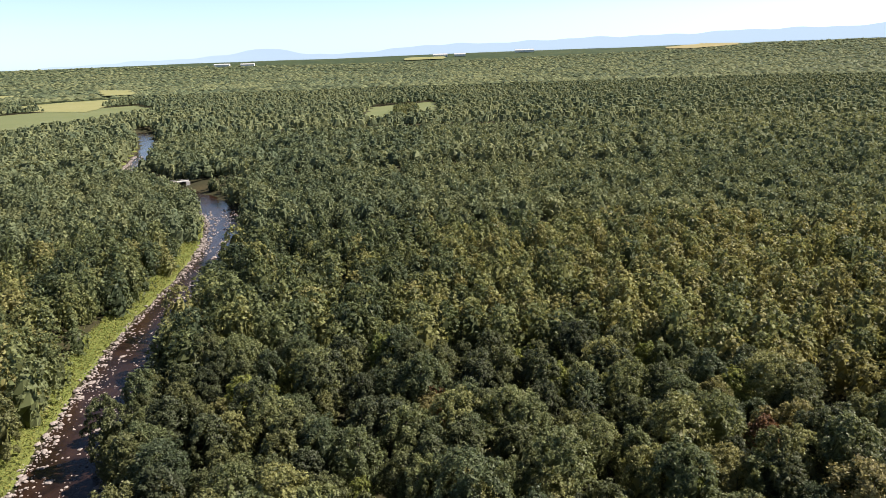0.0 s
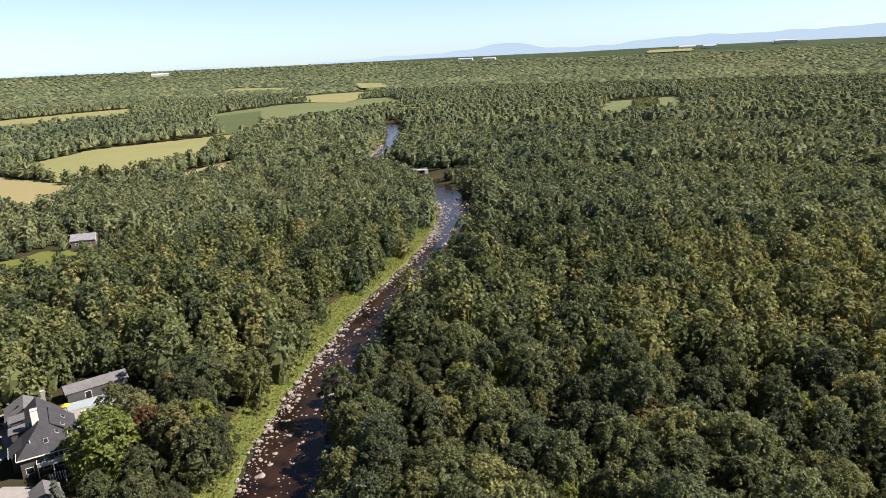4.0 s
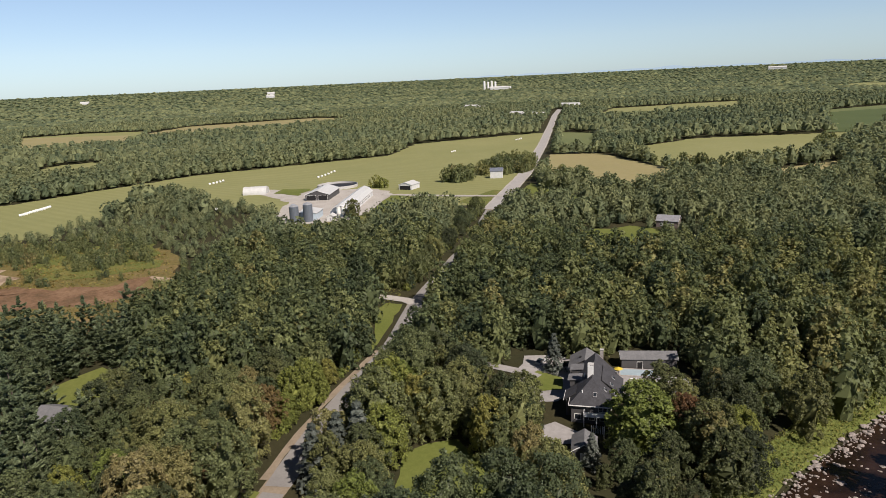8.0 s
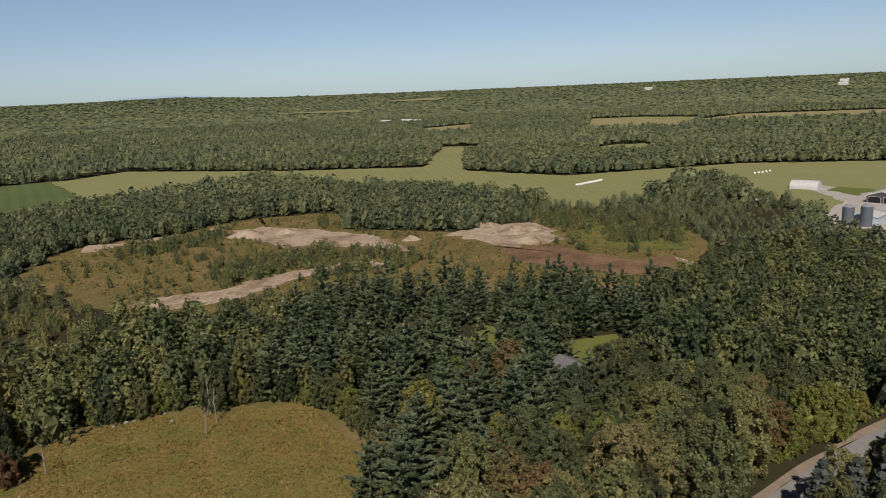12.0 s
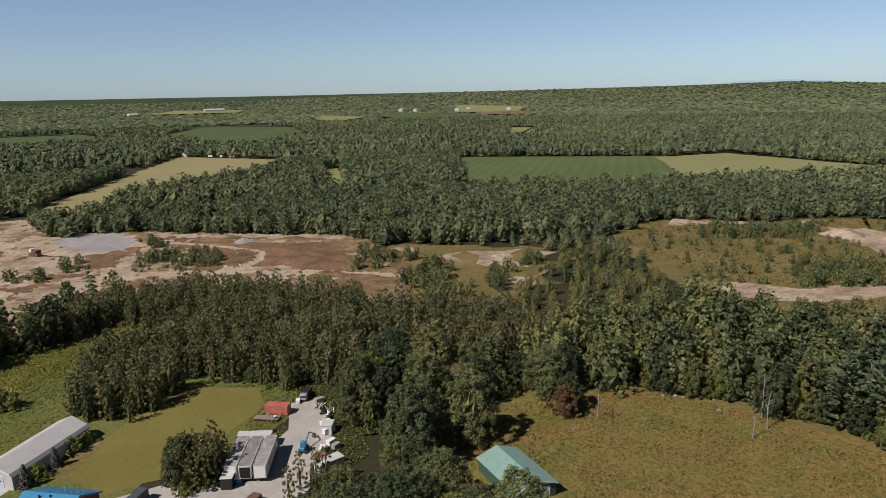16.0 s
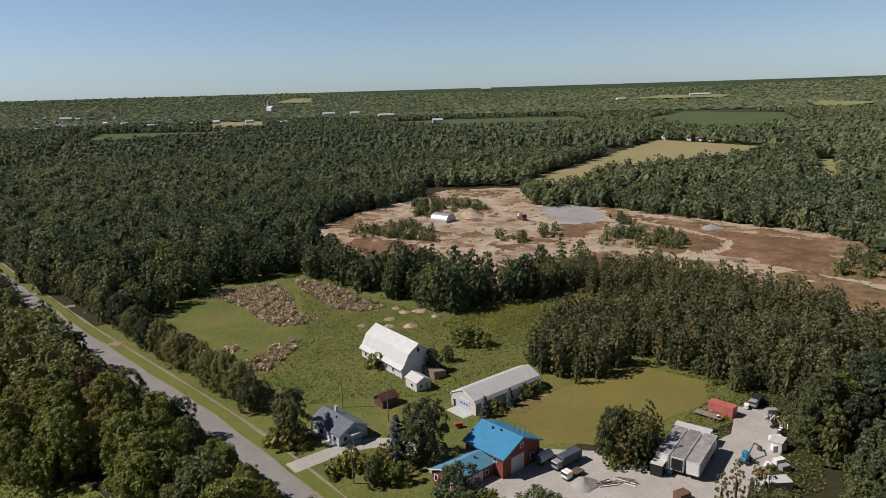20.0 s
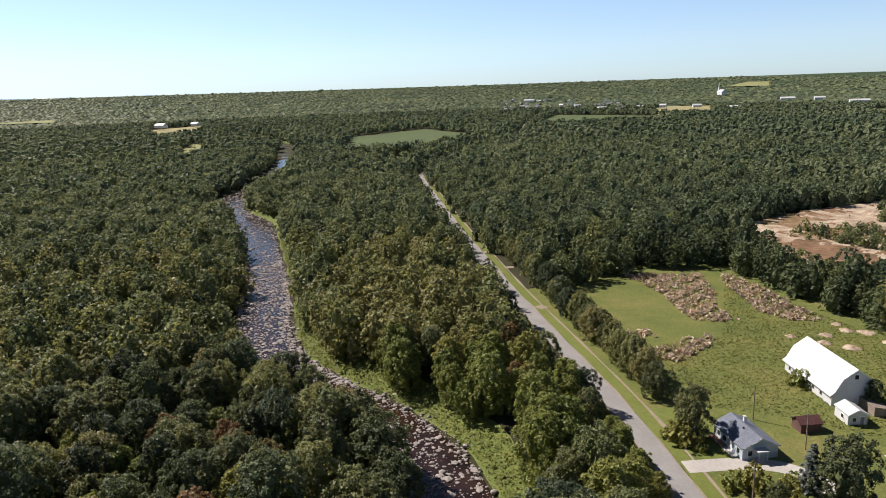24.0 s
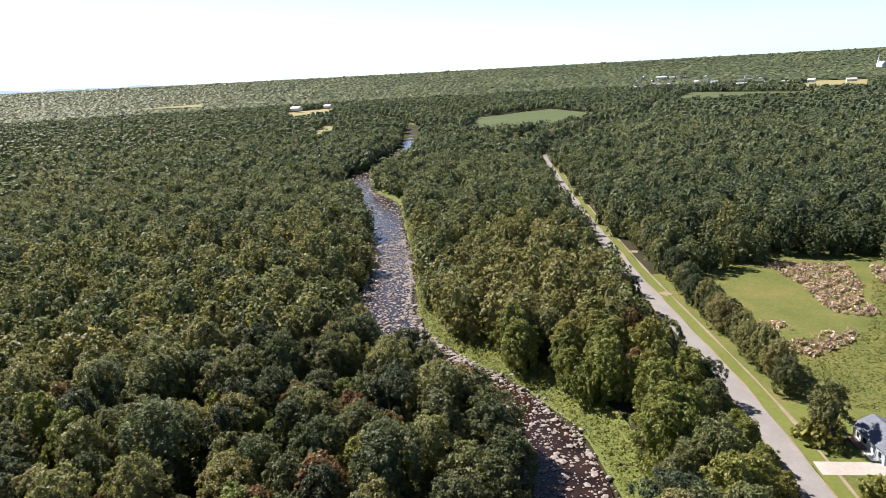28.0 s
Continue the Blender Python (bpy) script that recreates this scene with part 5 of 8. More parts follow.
def opening(root, name, side, L, W, at, z, w, h, frame_mat, pane_mat, sub="pane"):
    """A window or door on a wall: a frame that stands proud of it, with a pane or leaf set back in it."""
    off = {"S": (at, -W / 2, 0), "N": (-at, W / 2, 180), "E": (L / 2, at, 90), "W": (-L / 2, -at, 270)}[side]
    m = pose(off[0], off[1], z, 0, 0, off[2])
    bm = bmesh.new()
    t = 0.11
    for q in ((-w / 2 - t, -0.07, -t, -w / 2, 0.02, h + t), (w / 2, -0.07, -t, w / 2 + t, 0.02, h + t), (-w / 2, -0.07, h, w / 2, 0.02, h + t), (-w / 2, -0.09, -t, w / 2, 0.02, 0)):
        add_box(bm, *q)
    bm.transform(m)
    fr = part(name, bm, frame_mat, root)
    part(sub, box(-w / 2, -0.03, 0, w / 2, 0.015, h, m=m), pane_mat, fr)
    return fr


def roofed(name, x, y, turn, L, W, eave, profile, wall, roof, label, category="building", over=0.45, thick=0.18, trim="white_paint", group="", z=0.0):
    """A building with walls and a roof that follows a profile: rows of (share of the half width, height)."""
    root = thing(name, x, y, turn, label, category, group, z)
    half = [(s * W / 2, h) for s, h in profile]
    left, right = [(-y_, z_) for y_, z_ in half], [(y_, z_) for y_, z_ in half[::-1]]
    ridge = [p for p in left + right]
    clean = [p for k, p in enumerate(ridge) if k == 0 or p != ridge[k - 1]]
    inner = [(min(max(a, -W / 2), W / 2), b - 0.05) for a, b in clean]
    inner[0], inner[-1] = (-W / 2, eave), (W / 2, eave)
    part("wall", prism([(-W / 2, -0.3)] + inner + [(W / 2, -0.3)], -L / 2, L / 2), wall, root)
    part("roof", prism(clean + [(a, b + thick) for a, b in clean[::-1]], -L / 2 - over, L / 2 + over), roof, root)
    if trim:
        for end in (-1, 1):
            xe = end * (L / 2 + over)
            part("fascia", prism([(a * 1.004, b - 0.12) for a, b in clean] + [(a * 1.004, b + thick * 0.7) for a, b in clean[::-1]], min(xe, xe + end * 0.05), max(xe, xe + end * 0.05)), trim, root)
    return root


M["white_paint"] = plain_mat("white_paint", (0.72, 0.72, 0.7), 0.6, vary=0.08)
M["white_siding"] = ribbed_mat("white_siding", (0.54, 0.545, 0.54), 0.15, 0.6, axis=2, dark=0.82)
M["pale_blue_siding"] = ribbed_mat("pale_blue_siding", (0.42, 0.5, 0.56), 0.14, 0.6, axis=2, dark=0.82)
M["white_metal"] = ribbed_mat("white_metal", (0.5, 0.5, 0.485), 0.6, 0.4, axis=0, dark=0.9)
M["grey_metal"] = ribbed_mat("grey_metal", (0.5, 0.49, 0.47), 0.5, 0.42, axis=0, dark=0.86)
M["steel_metal"] = ribbed_mat("steel_metal", (0.5, 0.51, 0.53), 0.4, 0.35, 0.6, axis=0, dark=0.8)
M["blue_metal"] = ribbed_mat("blue_metal", (0.035, 0.2, 0.36), 0.4, 0.4, axis=0, dark=0.86)
M["pale_blue_metal"] = ribbed_mat("pale_blue_metal", (0.1, 0.26, 0.37), 0.4, 0.4, axis=0, dark=0.86)
M["green_metal"] = ribbed_mat("green_metal", (0.2, 0.32, 0.28), 0.45, 0.42, axis=0, dark=0.88)
M["green_siding"] = ribbed_mat("green_siding", (0.045, 0.09, 0.07), 0.16, 0.6, axis=2, dark=0.8)
M["red_boards"] = ribbed_mat("red_boards", (0.2, 0.055, 0.038), 0.18, 0.7, axis=2, vary=0.25, dark=0.7)
M["red_shed_boards"] = ribbed_mat("red_shed_boards", (0.1, 0.05, 0.04), 0.2, 0.8, axis=2, vary=0.3, dark=0.7)
M["rust_roof"] = plain_mat("rust_roof", (0.11, 0.045, 0.04), 0.7, vary=0.25)
M["shingle_blue"] = plain_mat("shingle_blue", (0.13, 0.145, 0.18), 0.85, vary=0.25, scale=3)
M["slate_shingle"] = plain_mat("slate_shingle", (0.05, 0.05, 0.056), 0.85, vary=0.25, scale=2.5)
M["dark_siding"] = ribbed_mat("dark_siding", (0.07, 0.068, 0.068), 0.16, 0.7, axis=2, dark=0.75)
M["cottage_roof"] = plain_mat("cottage_roof", (0.22, 0.22, 0.235), 0.7, vary=0.15)
M["worn_shingle"] = plain_mat("worn_shingle", (0.15, 0.15, 0.155), 0.8, vary=0.2)
M["brown_siding"] = ribbed_mat("brown_siding", (0.16, 0.13, 0.115), 0.18, 0.7, axis=2)
M["tan_roof"] = plain_mat("tan_roof", (0.3, 0.17, 0.1), 0.8, vary=0.2)
M["stone"] = plain_mat("stone", (0.36, 0.33, 0.31), 0.85, vary=0.25, scale=4)
M["concrete"] = plain_mat("concrete", (0.45, 0.44, 0.42), 0.85, vary=0.15)
M["deck_wood"] = plain_mat("deck_wood", (0.2, 0.11, 0.075), 0.8, vary=0.25, scale=4)
M["weathered_wood"] = plain_mat("weathered_wood", (0.25, 0.2, 0.16), 0.85, vary=0.3, scale=4)
M["black_paint"] = plain_mat("black_paint", (0.02, 0.02, 0.022), 0.6)
# near-black panel on solid walls: painted shade of open doors and bays
M["opening_shade"] = plain_mat("opening_shade", (0.012, 0.012, 0.013), 0.9)
M["rubber"] = plain_mat("rubber", (0.025, 0.025, 0.025), 0.85)
M["red_paint"] = plain_mat("red_paint", (0.42, 0.06, 0.045), 0.5, vary=0.2)
M["faded_red"] = ribbed_mat("faded_red", (0.42, 0.12, 0.09), 0.28, 0.6, axis=0, vary=0.2, dark=0.75)
M["blue_paint"] = plain_mat("blue_paint", (0.03, 0.17, 0.3), 0.45, vary=0.15)
M["yellow_paint"] = plain_mat("yellow_paint", (0.55, 0.42, 0.05), 0.5, vary=0.15)
M["grey_paint"] = plain_mat("grey_paint", (0.3, 0.3, 0.31), 0.5, vary=0.2)
M["silo_steel"] = ribbed_mat("silo_steel", (0.13, 0.15, 0.18), 0.6, 0.5, 0.2, axis=2, dark=0.8)
M["slate_paint"] = plain_mat("slate_paint", (0.07, 0.085, 0.1), 0.5, vary=0.15)
M["tank_green"] = plain_mat("tank_green", (0.04, 0.1, 0.08), 0.5)
M["rusty_steel"] = plain_mat("rusty_steel", (0.16, 0.09, 0.06), 0.75, vary=0.35, scale=3)
M["dead_wood"] = plain_mat("dead_wood", (0.3, 0.27, 0.24), 0.85, vary=0.15)
M["debris"] = leaf_mat("debris", [(0.0, (0.26, 0.195, 0.15)), (0.5, (0.4, 0.315, 0.25)), (1.0, (0.54, 0.445, 0.37))], "attribute", 0.45)
M["bale_wrap"] = plain_mat("bale_wrap", (0.75, 0.75, 0.73), 0.45, vary=0.06)


def glass_mat():
    m, nd, lk, bs = nodes_of("window_glass")
    bs.inputs["Base Color"].default_value = (0.02, 0.025, 0.03, 1)
    bs.inputs["Roughness"].default_value = 0.08
    bs.inputs["Specular IOR Level"].default_value = 0.8
    return m


M["glass"] = glass_mat()

GABLE = lambda eave, ridge: [(1.08, eave - 0.1), (0.0, ridge)]


def chimney(root, x, y, z0, z1, s, mat, label=""):
    c = part("chimney", box(x - s / 2, y - s / 2, z0, x + s / 2, y + s / 2, z1, 0.02), mat, root, label)
    part("cap", box(x - s / 2 - 0.08, y - s / 2 - 0.08, z1, x + s / 2 + 0.08, y + s / 2 + 0.08, z1 + 0.12, 0.02), "concrete", c)


def vent(root, x, y, z, r=0.16, h=0.45, mat="black_paint"):
    part("roof_vent", tube(bmesh.new(), (x, y, z - 0.2), (x, y, z + h), r, r * 1.15, 8), mat, root)


# ---- the homestead by the road ----
def bungalow():
    L, W = 11.2, 7.8
    b = roofed("bungalow", 36.4, -138.6, -35, L, W, 2.7, GABLE(2.75, 4.7), "pale_blue_siding", "shingle_blue", "pale blue wooden bungalow with a slate-blue shingle roof", "house")
    for at, w in ((-4.1, 1.1), (1.2, 1.5), (3.6, 1.1)):
        opening(b, "window", "N", L, W, -at, 1.0, w, 1.2, "white_paint", "glass")
    opening(b, "door", "N", L, W, 1.6, 0.35, 0.9, 2.05, "white_paint", "white_paint", "leaf")
    for at in (-2.2,):
        opening(b, "window", "W", L, W, at, 1.0, 1.0, 1.1, "white_paint", "glass")
    opening(b, "window", "E", L, W, 0.5, 1.0, 1.1, 1.1, "white_paint", "glass")
    chimney(b, 2.2, -1.0, 3.9, 5.6, 0.55, "white_paint")
    vent(b, -0.6, 0.9, 4.3)
    part("deck", box(0.2, W / 2 + 0.003, -0.1, 5.4, W / 2 + 1.5, 0.45, 0.03), "deck_wood", b, "reddish brown front deck")
    part("step", box(-4.0, W / 2 + 0.003, -0.1, 0.15, W / 2 + 1.3, 0.2, 0.03), "concrete", b)
    x = -L / 2
    porch = part("porch", box(x - 1.6, -0.9, -0.1, x - 0.003, 1.3, 0.5, 0.02), "concrete", b)
    for y in (-0.75, 1.15):
        part("post", box(x - 1.55, y - 0.06, 0.5, x - 1.43, y + 0.06, 2.6), "white_paint", porch)
    part("canopy", prism([(-1.15, 2.55), (-1.15, 2.65), (1.55, 2.65), (1.55, 2.55)], x - 1.8, x - 0.003), "white_metal", porch)


bungalow()


def white_barn():
    L, W = 22.0, 11.0
    prof = [(1.12, 2.6), (0.92, 3.6), (0.62, 6.6), (0.0, 9.0)]
    b = roofed("white_barn", 34.6, -181.6, -42, L, W, 2.9, prof, "white_siding", "white_metal", "old white barn with a flared white gambrel roof", "barn", 0.4)
    opening(b, "loft_window", "W", L, W, 0, 6.6, 0.9, 1.1, "white_paint", "opening_shade")
    for at in (-8.5, -6, -3, 0, 3, 6.5):
        opening(b, "window", "N", L, W, at, 1.1, 0.7, 0.7, "weathered_wood", "glass")
    opening(b, "door", "W", L, W, 2.5, 0, 2.2, 2.4, "weathered_wood", "grey_paint", "leaf")
    a = roofed("barn_annex", 24.6, -166.0, -42, 5.2, 4.4, 2.5, GABLE(2.5, 3.6), "white_siding", "white_metal", "small white shed with a pale metal roof beside the barn", "shed", 0.3)
    opening(a, "window", "W", 5.2, 4.4, -0.8, 0.9, 0.8, 0.9, "white_paint", "glass")
    opening(a, "door", "W", 5.2, 4.4, 1.0, 0, 0.9, 2.0, "white_paint", "grey_paint", "leaf")
    opening(a, "window", "N", 5.2, 4.4, 0.4, 0.9, 0.9, 0.9, "white_paint", "glass")
    part("lean_to", prism([(-4.9, -0.2), (-4.9, 1.7), (-1.0, 2.4), (-1.0, -0.2)], -L / 2 - 0.01 - 6.0, -L / 2 - 0.005), "weathered_wood", b, "low weathered lean-to roof")


white_barn()
s = roofed("red_shed", 30.0, -154.8, 52, 4.6, 3.6, 2.0, GABLE(2.0, 3.2), "red_shed_boards", "rust_roof", "small dark red wooden shed with a rusty roof", "shed", 0.35, trim="")
opening(s, "door", "W", 4.6, 3.6, 0, 0, 1.4, 1.7, "weathered_wood", "opening_shade", "leaf")


def long_shed():
    L, W = 22.6, 9.0
    b = roofed("long_shed", 3.3, -163.2, 51.7, L, W, 3.0, [(1.03, 2.9), (0.9, 3.6), (0.0, 5.4)], "grey_metal", "grey_metal", "long pale grey metal machine shed", "shed", 0.15, trim="white_paint")
    d = opening(b, "garage_door", "E", L, W, 0.4, 0, 3.6, 3.0, "white_paint", "pale_blue_siding", "leaf")
    for k in range(3):
        y = 0.4 + (k - 1) * 1.0
        part("pane", box(L / 2 + 0.03, y - 0.3, 1.7, L / 2 + 0.05, y + 0.3, 2.05), "glass", d)
    opening(b, "door", "E", L, W, -3.2, 0, 0.9, 2.0, "white_paint", "opening_shade", "leaf")
    part("ramp", box(L / 2 + 0.003, -3.0, -0.05, L / 2 + 3.0, 3.4, 0.1, 0.03), "concrete", b)


long_shed()


def blue_shop():
    L, W = 10.6, 11.2
    b = roofed("workshop", -2.0, -132.8, -35.5, L, W, 4.5, GABLE(4.5, 7.2), "red_boards", "blue_metal", "red wooden workshop with a bright blue metal roof", "building", 0.55, trim="blue_metal")
    opening(b, "garage_door", "W", L, W, -1.2, 0, 3.6, 3.6, "white_paint", "white_siding", "leaf")
    opening(b, "window", "W", L, W, 3.4, 1.1, 1.2, 1.3, "white_paint", "glass")
    opening(b, "loft_window", "W", L, W, 0, 5.0, 0.8, 0.9, "white_paint", "glass")
    opening(b, "window", "N", L, W, 3.2, 3.2, 1.0, 0.8, "white_paint", "glass")
    vent(b, 1.8, 1.0, 6.9)
    vent(b, -0.3, 0.7, 7.0)
    for k in range(4):
        part("flue", tube(bmesh.new(), (-1.6 - k * 1.05, -1.6 - 0.3 * k, 6.2), (-1.6 - k * 1.05, -1.6 - 0.3 * k, 7.9), 0.09), "steel_metal", b)
    L2, W2 = 10.6, 6.6
    a = roofed("workshop_wing", 4.9, -124.3, 52, L2, W2, 2.75, GABLE(2.8, 4.3), "red_boards", "pale_blue_metal", "low red workshop wing with a faded blue metal roof", "building", 0.4, trim="white_paint")
    for at in (-3.4, 1.0):
        opening(a, "garage_door", "N", L2, W2, at, 0, 2.5, 2.2, "white_paint", "white_siding", "leaf")
    for at in (-1.4, 3.4):
        opening(a, "window", "N", L2, W2, at, 1.0, 0.8, 1.0, "white_paint", "glass")
    for at in (-1.9, 0.2, 2.0):
        opening(a, "window", "E", L2, W2, at, 0.9, 0.9, 1.2, "white_paint", "glass")
    vent(a, 2.0, 0.9, 4.0)
    vent(a, -2.4, 0.9, 4.0)


blue_shop()


def green_shed():
    L, W = 15.2, 9.2
    b = roofed("green_shed", -86.6, -106.4, 90, L, W, 3.0, GABLE(3.0, 4.6), "green_siding", "green_metal", "dark green shed with a pale green metal roof", "shed", 0.35)
    opening(b, "garage_door", "E", L, W, 1.4, 0, 3.4, 2.6, "white_paint", "white_siding", "leaf")
    opening(b, "door", "E", L, W, -2.4, 0, 0.9, 2.1, "white_paint", "white_paint", "leaf")
    part("gable_panel", prism([(-4.2, 3.12), (4.2, 3.12), (0.0, 4.45)], L / 2 + 0.004, L / 2 + 0.06), "white_siding", b)
    vent(b, 0.5, -1.4, 4.2, 0.2, 0.4)


green_shed()


# ---- the yard ----
def wheel_set(root, xs, y, r=0.45):
    for x in xs:
        for s in (-1, 1):
            w = part("wheel", tube(bmesh.new(), (x, s * y - 0.14, r), (x, s * y + 0.14, r), r, sides=12), "rubber", root)
            part("rim", tube(bmesh.new(), (x, s * (y + 0.145) - 0.01, r), (x, s * (y + 0.145) + 0.01, r), r * 0.5, sides=10), "grey_paint", w)


def box_trailer(x, y, turn, L, roof, label, doors_open=False):
    t = thing("box_trailer", x, y, turn, label, "trailer", "parked box trailers")
    part("body", box(-L / 2, -1.28, 1.15, L / 2, 1.28, 3.9, 0.04), "white_metal", t)
    part("roof", box(-L / 2 + 0.05, -1.24, 3.9, L / 2 - 0.05, 1.24, 3.98), roof, t)
    for q in ((-L / 2, -1.3, 3.9, L / 2, -1.24, 4.03), (-L / 2, 1.24, 3.9, L / 2, 1.3, 4.03), (-L / 2, -1.24, 3.9, -L / 2 + 0.06, 1.24, 4.03), (L / 2 - 0.06, -1.24, 3.9, L / 2, 1.24, 4.03)):
        part("top_rail", box(*q), "white_paint", t)
    part("chassis", box(-L / 2 + 0.3, -0.5, 0.75, L / 2 - 0.3, 0.5, 1.14), "black_paint", t)
    part("rear_opening", box(L / 2 + 0.002, -1.1, 1.3, L / 2 + 0.03, 1.1, 3.7), "opening_shade" if doors_open else "white_paint", t)
    for k in range(9):
        xk = -L / 2 + 0.7 + k * (L - 1.4) / 8
        part("rib", box(xk - 0.05, 1.283, 1.2, xk + 0.05, 1.33, 3.85), "white_paint", t)
    wheel_set(t, (-L / 2 + 1.6, -L / 2 + 2.9), 1.1, 0.5)
    part("landing_leg", box(L / 2 - 3.0, -0.8, 0, L / 2 - 2.85, 0.8, 1.14), "grey_paint", t)


M["worn_roof"] = plain_mat("worn_roof", (0.33, 0.31, 0.3), 0.7, vary=0.35, scale=0.8)
M["grey_roof"] = plain_mat("grey_roof", (0.24, 0.225, 0.215), 0.7, vary=0.3, scale=0.8)
box_trailer(-36.6, -139.6, 67.5, 13.4, "worn_roof", "old white box trailer with a worn pale roof")
box_trailer(-39.3, -138.2, 67.5, 13.4, "grey_roof", "old white box trailer with a grey roof and open rear doors", True)
box_trailer(-42.1, -136.9, 67.5, 13.4, "worn_roof", "old white box trailer with rusty ribs")


def site_cabin(x, y, turn, L, W, H, wall, label):
    c = thing("site_cabin", x, y, turn, label, "cabin")
    part("body", box(-L / 2, -W / 2, 0, L / 2, W / 2, H, 0.05), wall, c)
    part("roof", box(-L / 2 - 0.1, -W / 2 - 0.1, H, L / 2 + 0.1, W / 2 + 0.1, H + 0.12, 0.03), "white_metal", c)
    part("door", box(-0.45, -W / 2 - 0.04, 0.1, 0.45, -W / 2 - 0.002, 2.1), "grey_paint", c)


site_cabin(-41.6, -147.2, -24, 7.6, 3.2, 3.0, "white_siding", "white site cabin behind the trailers")
site_cabin(-33.6, -133.2, 67.5, 4.4, 2.4, 2.6, "black_paint", "dark low hut beside the trailers")
site_cabin(-54.0, -129.6, 15, 6.0, 2.6, 2.4, "white_metal", "white box body standing in the yard")
site_cabin(-58.6, -146.4, 62, 3.4, 2.6, 2.2, "white_siding", "white stacked crates at the yard's edge")
site_cabin(-37.0, -118.6, 20, 3.2, 2.6, 2.4, "red_shed_boards", "small dark red hut beside the gravel road")


def container():
    c = thing("container", -50.2, -162.0, -36, "faded red steel container with ribbed sides", "container")
    part("body", box(-3.05, -1.22, 0.15, 3.05, 1.22, 2.6, 0.04), "faded_red", c)
    for k in range(2):
        part("door", box(3.052, -1.15 + k * 1.17, 0.25, 3.09, -0.02 + k * 1.17, 2.5), "faded_red", c)
    for k in range(4):
        part("lock_rod", tube(bmesh.new(), (3.13, -0.9 + k * 0.6, 0.3), (3.13, -0.9 + k * 0.6, 2.45), 0.025, sides=6), "grey_paint", c)
    f = thing("flatbed_trailer", -46.8, -159.4, -32, "low rusty flatbed trailer", "trailer")
    part("bed", box(-3.2, -1.1, 0.65, 3.2, 1.1, 0.85, 0.03), "weathered_wood", f)
    part("drawbar", box(3.2, -0.08, 0.6, 4.6, 0.08, 0.75), "rusty_steel", f)
    wheel_set(f, (-1.6, -0.6), 0.95, 0.38)


container()


def backhoe():
    b = thing("backhoe", -51.0, -139.5, 235, "small blue backhoe with its arm stretched out", "digger")
    part("body", box(-1.3, -0.6, 0.7, 1.2, 0.6, 1.5, 0.08), "blue_paint", b)
    cab = part("cab", box(-0.7, -0.6, 1.5, 0.4, 0.6, 2.6, 0.06), "blue_paint", b)
    for q in ((-0.6, -0.62, 1.7, 0.3, -0.603, 2.4), (-0.6, 0.603, 1.7, 0.3, 0.62, 2.4)):
        part("window", box(*q), "glass", cab)
    wheel_set(b, (-0.8, 0.9), 0.75, 0.55)
    arm = part("boom", tube(bmesh.new(), (1.1, 0, 1.3), (3.6, 0, 3.0), 0.17, 0.13), "blue_paint", b)
    part("dipper", tube(bmesh.new(), (3.6, 0, 3.0), (6.6, 0, 1.2), 0.13, 0.1), "rusty_steel", arm)
    part("bucket", box(6.2, -0.4, 0.3, 7.0, 0.4, 1.1, 0.1), "rusty_steel", arm)


backhoe()


def small_truck(x, y, turn, L, cab_mat, bed_mat, label, box_h=0.0):
    t = thing("truck", x, y, turn, label, "truck")
    part("chassis", box(-L / 2, -0.45, 0.45, L / 2, 0.45, 0.7), "black_paint", t)
    cab = part("cab", box(L / 2 - 1.7, -0.95, 0.6, L / 2, 0.95, 2.1, 0.16), cab_mat, t)
    part("windscreen", box(L / 2 - 0.05, -0.8, 1.35, L / 2 + 0.02, 0.8, 1.9), "glass", cab)
    part("bed", box(-L / 2, -1.0, 0.75, L / 2 - 1.8, 1.0, 1.05 + box_h, 0.05), bed_mat, t)
    wheel_set(t, (-L / 2 + 1.0, L / 2 - 0.9), 0.85, 0.42)


small_truck(-16.6, -128.4, 50, 5.0, "white_paint", "rusty_steel", "small old white truck with a rusty bed")
small_truck(-15.2, -132.8, 50, 7.4, "grey_paint", "slate_paint", "dark slate box truck parked in the yard", 1.6)
small_truck(-53.2, -134.0, 70, 5.2, "red_paint", "weathered_wood", "red truck cab among scrap")
small_truck(-58.8, -167.6, 60, 5.6, "grey_paint", "black_paint", "dark truck at the end of the yard", 0.9)


def tank():
    t = thing("tank", -10.6, -133.0, 55, "horizontal white tank on dark green legs", "tank")
    bm = tube(bmesh.new(), (-1.9, 0, 1.5), (1.9, 0, 1.5), 0.95, sides=18)
    part("shell", bm, "white_paint", t)
    part("end_cap", tube(bmesh.new(), (1.9, 0, 1.5), (2.2, 0, 1.5), 0.95, 0.5, 18), "tank_green", t)
    for x in (-1.3, 1.3):
        part("cradle", box(x - 0.15, -0.9, 0, x + 0.15, 0.9, 0.75), "tank_green", t)


tank()
r = thing("wood_splitter", 9.8, -145.4, 20, "small bright red farm implement on the grass", "implement")
part("body", box(-0.9, -0.5, 0.5, 0.9, 0.5, 1.3, 0.1), "red_paint", r)
part("drawbar", box(0.9, -0.06, 0.5, 2.0, 0.06, 0.62), "red_paint", r)
wheel_set(r, (0.0,), 0.65, 0.4)


